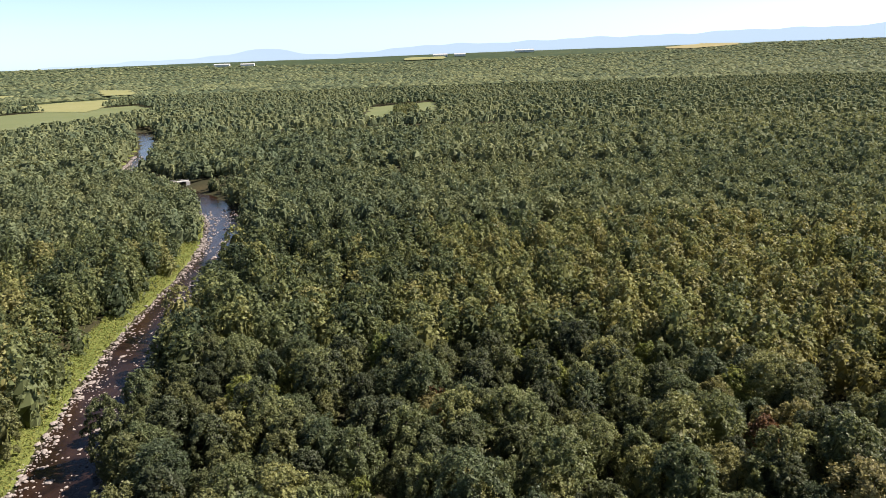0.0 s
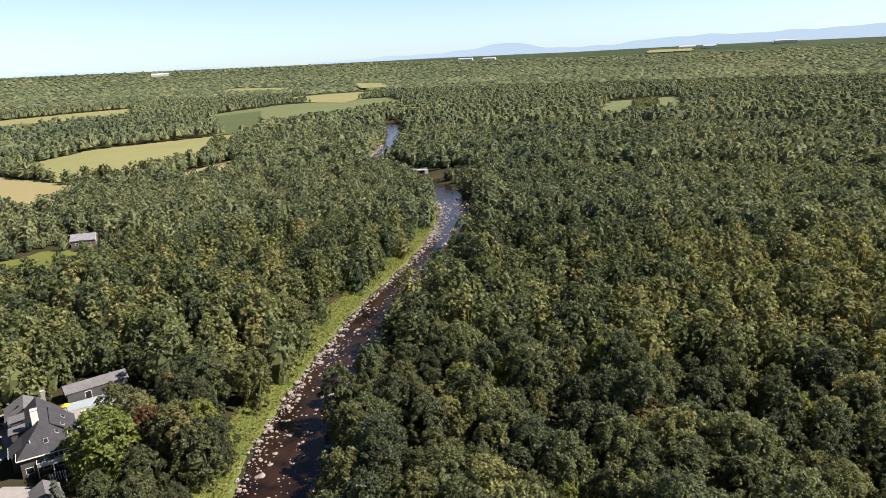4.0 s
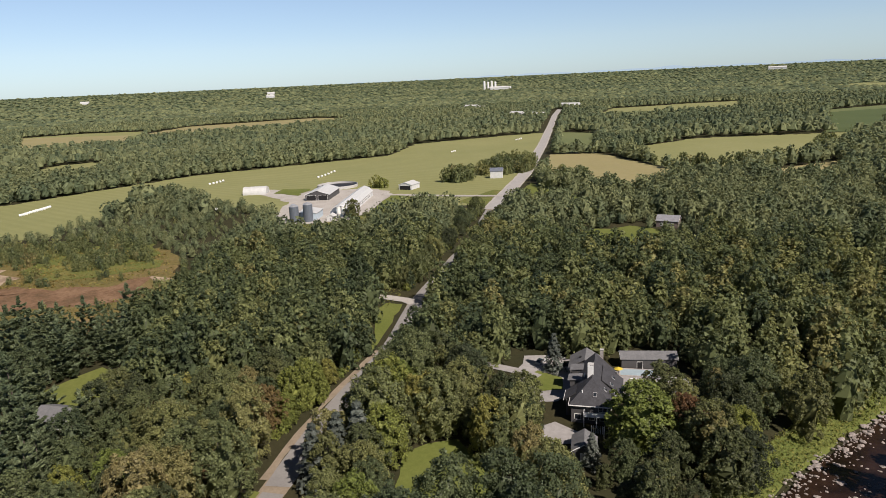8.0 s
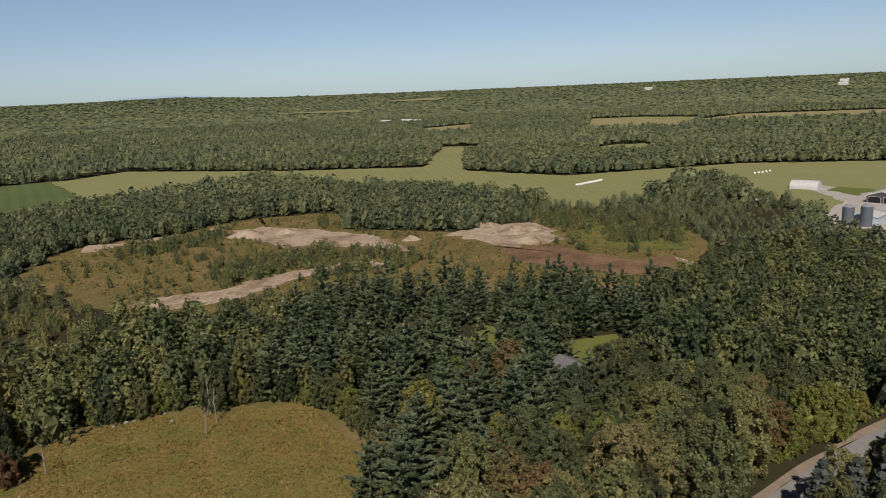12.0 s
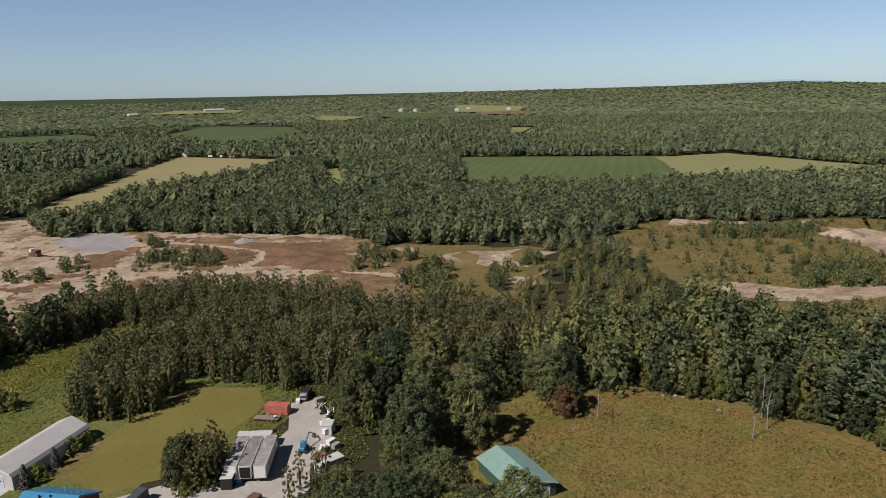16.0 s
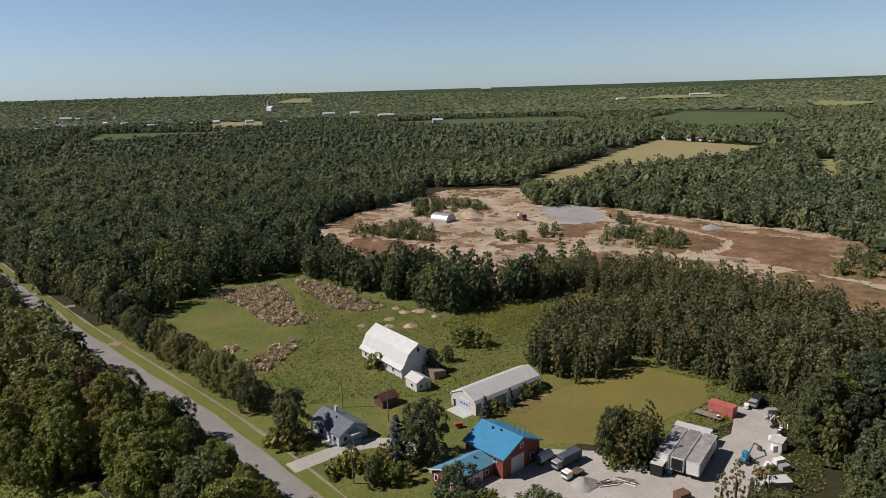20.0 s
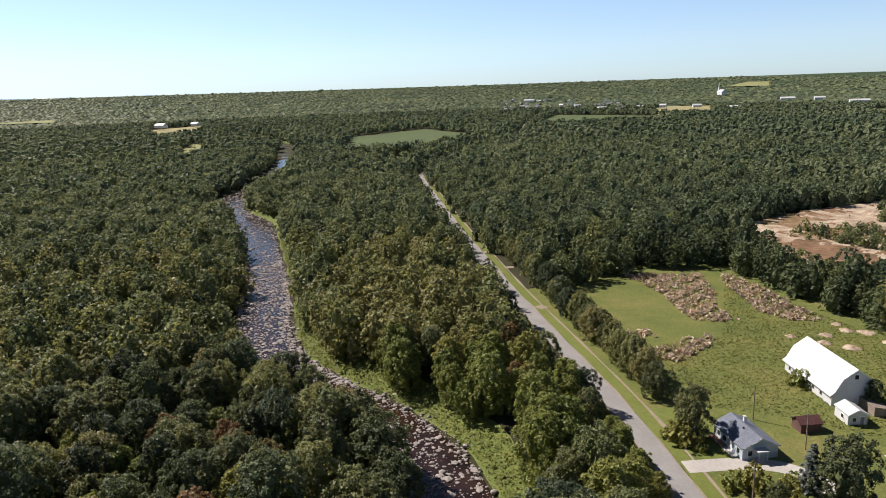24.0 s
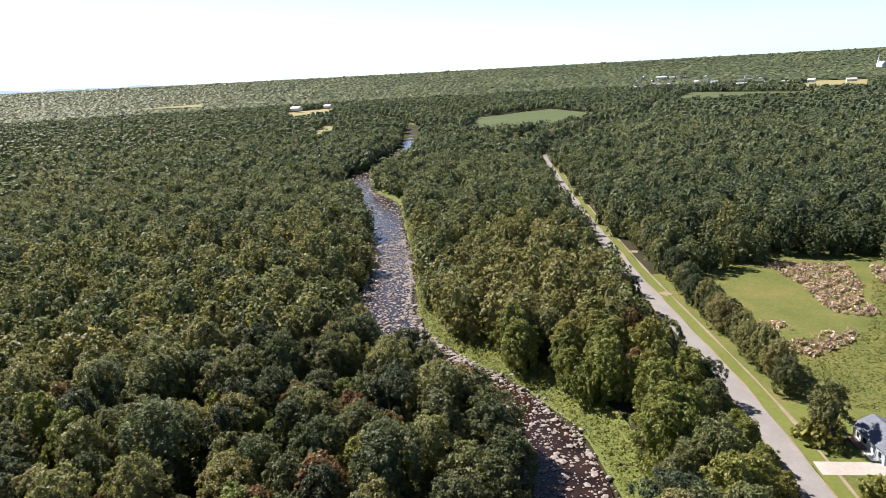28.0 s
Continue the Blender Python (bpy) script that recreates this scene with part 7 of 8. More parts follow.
VILLAGE = random.Random(17)
for k in range(46):
    u, v = VILLAGE.random(), VILLAGE.random() ** 0.8
    x, y = (1 - u) * (1236 * (1 - v) + 2131 * v) + u * (900 * (1 - v) + 1397 * v), (1 - u) * (-1380 * (1 - v) - 2377 * v) + u * (-1450 * (1 - v) - 2264 * v)
    L, W = VILLAGE.uniform(10, 20), VILLAGE.uniform(8, 11)
    pale = VILLAGE.random() < 0.4
    roofed("village_house", x, y, VILLAGE.uniform(0, 180), L, W, 4.5, GABLE(4.5, 7.6), "white_siding" if k % 3 else "brown_siding", "white_metal" if pale else "worn_shingle", "small village house with a %s roof among trees" % ("pale metal" if pale else "grey shingle"), "house", 0.3, group="village houses", z=float(ground_z(x, y)) + 6)


def church():
    c = roofed("church", 1316, -2770, -40, 46, 18, 12, GABLE(12, 21), "white_siding", "white_metal", "white village church with a tall pointed steeple", "church", 0.5, z=float(ground_z(1316, -2770)) + 6)
    t = part("tower", box(21, -4, 0, 29, 4, 26), "white_siding", c)
    part("spire", tube(bmesh.new(), (25, 0, 26), (25, 0, 50), 4.5, 0.2, 8), "white_metal", t)


church()
for k in range(4):
    x, y = -3215 + 14 * k * 1.1, 1745 + 14 * k * 0.9
    s = thing("grain_silo", x, y, 0, "tall white grain silo on the horizon", "silo", "grain silos", z=float(ground_z(x, y)))
    part("shell", tube(bmesh.new(), (0, 0, 0), (0, 0, 44 - 4 * (k % 2)), 5.5, sides=14), "white_paint", s)
    part("cap", tube(bmesh.new(), (0, 0, 44 - 4 * (k % 2)), (0, 0, 47 - 4 * (k % 2)), 5.5, 1.0, 14), "white_paint", s)
roofed("mill_building", -3150, 1800, 45, 110, 22, 14, GABLE(14, 18), "white_siding", "white_metal", "long white mill building beside grain silos", "building", z=float(ground_z(-3150, 1800)))


def bridge():
    b = thing("footbridge", -207.0, 523.0, 30, "pale concrete bridge over the dark pool", "bridge", z=0.0)
    part("deck", box(-16, -2.2, 0.4, 16, 2.2, 0.9), "concrete", b)
    for s in (-1, 1):
        r = part("rail", box(-16, s * 2.1 - 0.06, 1.7, 16, s * 2.1 + 0.06, 1.85), "concrete", b)
        for k in range(9):
            part("post", box(-15.9 + k * 3.95, s * 2.1 - 0.06, 0.9, -15.7 + k * 3.95, s * 2.1 + 0.06, 1.7), "concrete", r)
        part("abutment", box(s * 15 - 1.5, -2.4, -5, s * 15 + 1.5, 2.4, 0.399), "concrete", b)


bridge()


# ---- single trees and shrubs ----
for kind, x, y, size in (
    ("spruce_tree", -137.6, 36.8, 1.4), ("spruce_tree", -138.6, 42.4, 1.45), ("spruce_tree", -139.2, 47.4, 1.55), ("maple_tree", -147.0, 55.0, 1.2), ("spruce_tree", -162.6, 113.9, 1.08), ("maple_tree", -119.6, 79.0, 0.75), ("ash_tree", -141.5, 91.0, 0.95), ("autumn_tree", -113.0, 116.0, 0.95), ("spruce_tree", -116.2, 92.5, 0.75),
    ("beech_tree", 46.4, -134.4, 0.8), ("spruce_tree", 44.0, -131.6, 0.45), ("shrub", 44.8, -131.2, 1.3), ("shrub", 47.6, -130.4, 1.2), ("shrub", 41.4, -129.8, 0.5),
    ("ash_tree", 14.0, -129.2, 1.0), ("spruce_tree", 19.4, -127.6, 1.02), ("ash_tree", 21.6, -119.0, 0.42), ("shrub", 17.0, -121.0, 1.1), ("shrub", 22.6, -129.4, 0.8),
    ("ash_tree", 23.2, -176.6, 0.48), ("ash_tree", 20.5, -184.6, 0.34), ("shrub", 39.6, -177.0, 1.1), ("shrub", 18.6, -198.0, 1.5), ("shrub", 15.4, -199.6, 1.4), ("shrub", 12.4, -197.6, 1.2),
    ("spruce_tree", 4.6, -151.6, 0.5), ("spruce_tree", -0.6, -158.2, 0.45), ("shrub", -3.6, -163.6, 0.9), ("shrub", -6.0, -167.2, 0.8), ("shrub", 2.6, -155.0, 0.8),
    ("birch_tree", -26.4, -134.6, 0.8), ("birch_tree", -28.6, -137.6, 0.9), ("birch_tree", -31.4, -135.4, 0.85), ("birch_tree", -23.6, -136.6, 0.7), ("birch_tree", -30.6, -139.8, 0.85), ("birch_tree", -26.4, -139.4, 0.85), ("birch_tree", -33.4, -141.6, 0.8), ("birch_tree", -22.5, -137.5, 0.8), ("birch_tree", -24.8, -135.8, 0.75), ("birch_tree", -27.6, -136.2, 0.8), ("birch_tree", -25.2, -138.2, 0.7), ("birch_tree", -28.2, -141.6, 0.8), ("birch_tree", -30.0, -143.4, 0.75), ("birch_tree", -32.4, -138.4, 0.8), ("birch_tree", -30.2, -137.6, 0.85), ("birch_tree", -27.4, -133.8, 0.65), ("birch_tree", -33.6, -139.6, 0.75), ("birch_tree", -29.0, -133.5, 0.8), ("birch_tree", -32.0, -145.5, 0.9), ("shrub", -24.6, -133.2, 0.7), ("birch_tree", -46.4, -124.6, 0.72), ("birch_tree", -49.0, -121.4, 0.8), ("birch_tree", -43.4, -121.4, 0.7), ("birch_tree", -51.6, -123.6, 0.75),
    ("pine_tree", -188.0, -21.0, 1.0), ("pine_tree", -180.0, -8.0, 0.95), ("maple_tree", -226.0, -24.0, 0.85), ("pine_tree", -212.0, -27.0, 0.95), ("ash_tree", -428.0, 139.0, 0.85), ("shrub", -545.0, 197.0, 2.4), ("shrub", -540.0, 201.0, 2.0), ("autumn_tree", -113.0, -127.0, 0.6), ("ash_tree", -116.5, -129.0, 0.7),
    ("shrub", 66.0, -128.5, 0.9), ("shrub", 28.0, -124.0, 1.2), ("shrub", 31.0, -121.0, 0.9), ("shrub", 22.0, -125.5, 1.1),
):
    plant(kind, x, y, size)


shade_tree = plant("yellowing_tree", -117.5, 107.0, 1.62, turn=2.0)
shade_tree.scale.z = 1.22


def row_of(kinds, points, step, size, seed, jitter=1.0):
    """Trees along a hedge line."""
    rng = np.random.default_rng(seed)
    q, _ = along(points, step)
    for k, (x, y) in enumerate(q):
        plant(kinds[k % len(kinds)], x + rng.normal(0, jitter), y + rng.normal(0, jitter), size * rng.uniform(0.75, 1.2))


row_of(["maple_tree", "beech_tree", "linden_tree"], [(72, -72), (90, -81), (108, -85), (132, -83)], 5.6, 0.98, 77, 0.8)
row_of(["ash_tree", "shrub", "maple_tree", "shrub", "linden_tree"], [(62, -147), (84, -162), (108, -177), (142, -202), (176, -226)], 3.4, 0.6, 71, 0.7)
row_of(["shrub", "ash_tree"], [(78, -161), (108, -182), (142, -207), (172, -229)], 5.0, 0.6, 72, 0.8)
row_of(["shrub", "ash_tree", "shrub", "yellowing_tree", "ash_tree"], [(-102, -146), (-133, -138), (-150, -126), (-161, -104), (-169, -78), (-150, -54)], 3.6, 0.6, 76, 1.3)
row_of(["shrub", "ash_tree", "shrub", "maple_tree"], [(-262, 108), (-330, 162), (-392, 210)], 4.0, 0.66, 74, 1.3)
row_of(["shrub", "linden_tree", "ash_tree"], [(-262, 132), (-322, 180), (-388, 232)], 4.4, 0.7, 75, 1.3)
row_of(["shrub", "shrub", "yellowing_tree"], [(-163, 33), (-185, 52), (-207, 70)], 4.2, 0.62, 73, 0.8)


def bare_tree(x, y, h, lean):
    t = thing("dead_tree", x, y, lean * 40, "bare bleached dead tree", "tree", "dead trees", float(ground_z(x, y)))
    bm = tube(bmesh.new(), (0, 0, -0.3), (0.3, 0.1, h * 0.6), 0.16, 0.1, 6)
    tube(bm, (0.3, 0.1, h * 0.6), (0.5 + lean, 0.3, h), 0.1, 0.03, 6)
    part("trunk", bm, "dead_wood", t)
    rng = random.Random(int(x * 7 + y))
    for k in range(9):
        z, a = h * rng.uniform(0.35, 0.9), rng.uniform(0, 6.28)
        rr = h * 0.16 * rng.uniform(0.6, 1.2)
        part("branch", tube(bmesh.new(), (0.3, 0.1, z), (0.3 + math.cos(a) * rr, 0.1 + math.sin(a) * rr, z + rr * 0.8), 0.05, 0.015, 5), "dead_wood", t)


for x, y, h, lean in ((-144.5, -97.5, 8, 1.6), (-154.5, -103.5, 12, 0.4), (-151, -99, 10, -0.6), (-120.0, -122.5, 9, 1.2)):
    bare_tree(x, y, h, lean)


# ---- stones ----
def stone_mesh(seed, flat=0.6):
    rng = np.random.default_rng(seed)
    bm = bmesh.new()
    bmesh.ops.create_icosphere(bm, subdivisions=1, radius=1)
    for v in bm.verts:
        v.co *= rng.uniform(0.75, 1.12)
        v.co.z *= flat
    me = bpy.data.meshes.new("boulder")
    bm.to_mesh(me)
    bm.free()
    me.materials.append(M["rock"])
    return me


STONES = [stone_mesh(k) for k in range(5)]


def joined_stones(name, x, y, z, size, label):
    rng = np.random.default_rng(91)
    tv = []
    for me in STONES:
        a = np.zeros(len(me.vertices) * 3, np.float32)
        me.vertices.foreach_get("co", a)
        f = np.zeros(len(me.polygons) * 3, np.int32)
        me.polygons.foreach_get("vertices", f)
        tv.append((a.reshape(-1, 3), f.reshape(-1, 3)))
    V, Fc, n = [], [], 0
    for k in range(len(x)):
        v, f = tv[k % 5]
        t = rng.uniform(0, 6.28)
        c, s = math.cos(t), math.sin(t)
        q = v * size[k] * rng.uniform(0.7, 1.3, 3)
        V.append(np.stack([q[:, 0] * c - q[:, 1] * s + x[k], q[:, 0] * s + q[:, 1] * c + y[k], q[:, 2] + z[k]], 1))
        Fc.append(f + n)
        n += len(v)
    return tagged(new(name, sheet(name, np.concatenate(V), np.concatenate(Fc), [M["rock"]])), label, "stones", kind="stuff")


def river_stones():
    rng = np.random.default_rng(77)
    X, Y, Z, S = [], [], [], []
    nrm = np.stack([-RIVER_T[:, 1], RIVER_T[:, 0]], 1)
    for k, (q, n) in enumerate(zip(RIVER_Q, nrm)):
        r = math.hypot(q[0] + 12, q[1] - 3)
        if r < 60 or r > 780 or -262 < q[0] < -140 and q[1] > 430 and q[1] < 560:
            continue
        count = 58 if r < 330 and q[0] < 60 else (105 if q[0] < 112 else 190) if r < 330 else 50
        shallow = 0.5 + 0.5 * math.sin(k * 0.31) * math.sin(k * 0.13 + 1)
        for _ in range(int(count * (0.75 + 0.7 * shallow))):
            u = rng.uniform()
            across = rng.uniform(-10.0, 9.0) if u < (0.58 if q[0] < 40 else 0.76) else rng.normal(-9.6, 1.1) if u < 0.9 else rng.normal(8.6, 0.8)
            if u < 0.58 and q[0] < 40 and math.sin(across * 0.9 + k * 0.55) * math.sin(k * 0.41 + 2) < -0.1:
                continue
            p = q + n * across + RIVER_T[k] * rng.uniform(-2.5, 2.5)
            X.append(p[0]), Y.append(p[1])
            S.append(min(1.0, 0.15 + rng.exponential(0.17)) * (1.25 if r > 330 else 1.0))
            Z.append(-3.0 + (0.1 if across < -8.5 else 0.0))
    X, Y, Z, S = map(np.array, (X, Y, Z, S))
    big = np.nonzero((S > 0.62) & (np.hypot(X, Y) < 260))[0][:170]
    rest = np.setdiff1d(np.arange(len(X)), big)
    joined_stones("river_stones", X[rest], Y[rest], Z[rest], S[rest], "pale grey stones strewn over the shallow river")
    for k in big:
        o = new("boulder", STONES[k % 5])
        o.matrix_world = Matrix.LocRotScale((X[k], Y[k], Z[k]), Euler((0, 0, rng.uniform(0, 6.28))), (S[k] * 1.3, S[k], S[k] * 0.9))
        tagged(o, "pale grey boulder lying in the shallow river", "boulder", "river boulders")


river_stones()
for x, y, s in ((-145.2, -122.6, 0.8), (-142.4, -124.1, 0.6), (-148.7, -111.3, 0.7), (-146.4, -121.0, 0.5), (-111, -120, 0.4), (-152, -116, 0.5), (-139, -118, 0.35)):
    o = new("boulder", STONES[int(s * 10) % 5])
    o.matrix_world = Matrix.LocRotScale((x, y, 0.2), Euler((0, 0, x)), (s, s * 0.8, s))
    tagged(o, "white stone in the brown meadow", "boulder", "field stones")


# ---- brush heaps, weeds and bushes ----
def strewn(poly, n, seed):
    rng = np.random.default_rng(seed)
    p = np.array(poly, float)
    lo, hi = p.min(0), p.max(0)
    q = rng.uniform(lo, hi, (n * 4, 2))
    q = q[inside(poly, q[:, 0], q[:, 1])][:n]
    return q, rng


def brush(name, polys, label, per=2.6):
    """Torn branches, roots and clods heaped over an area."""
    V, T = [], []
    for k, poly in enumerate(polys):
        p = np.array(poly, float)
        area = abs(sum(a[0] * b[1] - b[0] * a[1] for a, b in zip(p, np.roll(p, -1, 0)))) / 2
        q, rng = strewn(poly, int(area * per), 101 + k)
        h = 0.9 * np.abs(np.sin(q[:, 0] * 0.42 + k) * np.cos(q[:, 1] * 0.37)) + 0.5 * np.abs(np.sin(q[:, 0] * 1.1) * np.sin(q[:, 1] * 0.9))
        keep = h > 0.4
        q, h = q[keep], h[keep]
        at = np.c_[q, h * rng.uniform(0.2, 1.25, len(q)) + 0.1]
        v = kites(rng, at, unit(rng.normal(size=(len(q), 3)) + (0, 0, 0.8)), 0.75, 2.2)
        V.append(v)
        T.append(rng.uniform(0, 1, len(q)))
    v = np.concatenate(V)
    return tagged(new(name, sheet(name, v, blades(v), [M["debris"]], tint=np.concatenate(T))), label, "brush heap", kind="stuff")


brush("brush_heaps", [
    [(131, -238), (118, -249), (108, -258), (92, -238), (84, -222), (72, -214), (82, -205), (92, -212), (108, -226)],
    [(104, -266), (90, -260), (78, -252), (53, -232), (60, -225), (72, -228), (84, -240), (96, -252)],
    [(98, -179), (89, -187), (83, -184), (90, -175)],
    [(80, -165), (69, -171), (68, -186), (71, -195), (77, -192), (77, -178), (84, -170)],
], "tan heaps of torn branches and roots in the meadow")


def weeds(name, poly, n, size, height, mat, label, seed, avoid=()):
    q, rng = strewn(poly, n, seed)
    for bad in avoid:
        q = q[~inside(bad, q[:, 0], q[:, 1])]
    if mat == "brown_weeds":
        for bare in SAND_POLYS:
            q = q[~inside(bare, q[:, 0], q[:, 1])]
    h = rng.uniform(0.2, 1.0, len(q)) * height * (0.5 + 0.5 * np.sin(q[:, 0] * 0.35) * np.cos(q[:, 1] * 0.31))
    at = np.c_[q, ground_z(q[:, 0], q[:, 1]).clip(-1.7, 9) + h + 0.1]
    v = kites(rng, at, unit(rng.normal(0, 0.55, (len(q), 3)) + (0, 0, 1)), size, 1.5, 3)
    tint = np.clip(rng.normal(0.5, 0.13, len(q)) + 0.3 * rough(q[:, 0], q[:, 1], 0.13) + 0.28 * rough(q[:, 1], q[:, 0], 0.45), 0, 1)
    return tagged(new(name, sheet(name, v, blades(v, 3), [M[mat]], tint=tint)), label, "weeds", kind="stuff")


M["meadow_weeds"] = leaf_mat("meadow_weeds", [(0.0, (0.105, 0.125, 0.036)), (0.5, (0.15, 0.165, 0.045)), (1.0, (0.22, 0.2, 0.06))], "attribute", 0.12)
M["brown_weeds"] = leaf_mat("brown_weeds", [(0.0, (0.1, 0.11, 0.032)), (0.35, (0.17, 0.155, 0.045)), (0.6, (0.24, 0.19, 0.06)), (0.8, (0.22, 0.15, 0.055)), (1.0, (0.23, 0.225, 0.06))], "attribute", 0.22)
M["bank_weeds"] = leaf_mat("bank_weeds", [(0.0, (0.105, 0.135, 0.037)), (0.5, (0.155, 0.178, 0.047)), (1.0, (0.22, 0.205, 0.06))], "attribute", 0.3)
weeds("meadow_weeds", [(100, -262), (60, -240), (29, -224), (-13, -256), (-34, -244), (-6, -190), (2, -176), (20, -160), (34, -158), (60, -146), (72, -152), (84, -170), (70, -198)], 20000, 0.4, 0.16, "meadow_weeds", "tufted green weeds of the meadow", 201, avoid=([(-12, -141), (-50, -182), (-30, -192), (6, -156)],))
weeds("field_weeds", [(-100, -140), (-133, -132), (-146, -122), (-156, -104), (-164, -78), (-143, -53), (-108, -42), (-82, -62), (-76, -110)], 20000, 0.42, 0.28, "brown_weeds", "brown and yellow-green weeds of the unmown field", 202, avoid=([(-80, -98), (-93, -98), (-93, -115), (-80, -115)],))
weeds("scrub_weeds", [(-262, -290), (-319, -320), (-369, -280), (-413, -274), (-450, -216), (-392, -175), (-397, -110), (-399, -20), (-275, -40), (-268, -93), (-220, -150)], 16000, 0.8, 0.6, "brown_weeds", "rough scrub and weeds of the old sand pit", 203)
weeds("rusty_weeds", [(-470, -60), (-454, -34), (-404, 24), (-302, 26), (-272, 0), (-292, -60), (-395, -78)], 9000, 0.7, 0.5, "brown_weeds", "rusty weeds of the clearing", 204)


weeds("pit_weeds", [(128, -420), (91, -521), (40, -540), (12, -436), (-32, -445), (-94, -397), (-135, -373), (-146, -310), (-120, -246), (-80, -260), (-40, -283), (-5, -288), (19, -256), (46, -278), (88, -282), (140, -345)], 12000, 0.8, 1.3, "brown_weeds", "low brown and olive weeds over the gravel pit", 206, avoid=(
    [(54, -468), (38, -466), (16, -425), (9, -415), (11, -452), (-7, -464), (-27, -432), (-32, -389), (-29, -357), (-4, -340), (14, -361), (26, -358), (23, -305), (31, -310), (52, -320), (54, -339), (38, -341), (33, -370), (61, -381), (86, -382), (88, -388), (70, -390), (38, -395), (31, -422)],
    [(-41, -327), (-62, -322), (-85, -321), (-100, -290), (-84, -283), (-63, -288), (-48, -306)], [(-80, -352), (-86, -368), (-126, -352), (-104, -288), (-86, -307), (-74, -328)],
))
weeds("yard_weeds", [(-36, -112), (-64, -132), (-70, -165), (-64, -178), (-40, -186), (-30, -176), (-46, -166), (-36, -150), (-30, -140), (-14, -130), (-20, -110)], 9000, 0.38, 0.7, "meadow_weeds", "rank green weeds round the yard", 207, avoid=([(6, -121), (-3, -128), (-10, -139), (-22, -139), (-36, -133), (-50, -152), (-53, -166), (-61, -166), (-62, -150), (-55, -138), (-48, -124), (-30, -108), (-10, -102), (6, -104)], [(3, -156), (-20, -178), (-32, -189), (-49, -180), (-48, -168), (-38, -159), (-24, -142), (-11, -141)]))
weeds("verge_weeds", [(-150, 22), (-202, 66), (-243, 92), (-330, 163), (-390, 208), (-396, 200), (-335, 150), (-262, 86), (-212, 58), (-158, 16)], 9000, 0.5, 0.8, "meadow_weeds", "rough weeds along the road verge", 208)


M["golden_weeds"] = leaf_mat("golden_weeds", [(0.0, (0.13, 0.155, 0.036)), (0.5, (0.2, 0.205, 0.045)), (1.0, (0.28, 0.245, 0.05))], "attribute", 0.2)
weeds("golden_weeds", [(30.9, -215.0), (18.7, -233.7), (2.2, -250.8), (-17.2, -265.2), (-19.5, -239.6), (-2.4, -219.2), (8.9, -205.9)], 8000, 0.42, 0.7, "golden_weeds", "flowering yellow-green weeds behind the barn", 209)


def bank_weeds():
    rng = np.random.default_rng(205)
    nrm = np.stack([-RIVER_T[:, 1], RIVER_T[:, 0]], 1)
    r = np.hypot(RIVER_Q[:, 0] + 12, RIVER_Q[:, 1] - 3)
    ids = np.nonzero((r > 60) & (r < 400))[0]
    k = rng.choice(ids, 36000)
    off = -rng.uniform(11.8, 20.0, len(k))
    q = RIVER_Q[k] + nrm[k] * off[:, None] + RIVER_T[k] * rng.uniform(-2.5, 2.5, (len(k), 1))
    at = np.c_[q, ground_z(q[:, 0], q[:, 1]) + 0.3 + rng.uniform(0, 1.0, len(k))]
    v = kites(rng, at, unit(rng.normal(0, 0.6, (len(k), 3)) + (0, 0, 1)), 0.36, 1.6, 3)
    tagged(new("bank_weeds", sheet("bank_weeds", v, blades(v, 3), [M["bank_weeds"]], tint=rng.uniform(0, 1, len(k)))), "bright tall grass and weeds along the river bank", "weeds", kind="stuff")


bank_weeds()


def bushes(name, polys, step, crowns, label, seed, low=0.35, high=0.8):
    """Bushes and young trees scattered over open ground, joined."""
    rng = np.random.default_rng(seed)
    V, T = [], []
    for poly in polys:
        p = np.array(poly, float)
        area = abs(sum(a[0] * b[1] - b[0] * a[1] for a, b in zip(p, np.roll(p, -1, 0)))) / 2
        q, _ = strewn(poly, int(area / step**2), int(rng.integers(1e6)))
        for bare in SAND_POLYS:
            q = q[~inside(bare, q[:, 0], q[:, 1])]
        for x, y in q:
            c = crowns[rng.integers(len(crowns))]
            s, a = rng.uniform(low, high), rng.uniform(0, 6.28)
            ca, sa = math.cos(a), math.sin(a)
            V.append(np.stack([c[:, 0] * ca * s - c[:, 1] * sa * s + x, c[:, 0] * sa * s + c[:, 1] * ca * s + y, c[:, 2] * s], 1))
            T.append(np.full(len(c) // 3, np.clip(rng.normal(0.55, 0.2), 0, 1)))
    v = np.concatenate(V)
    return tagged(new(name, sheet(name, v, blades(v, 3), [M["wood_leaves"]], tint=np.concatenate(T))), label, "bushes", kind="stuff")


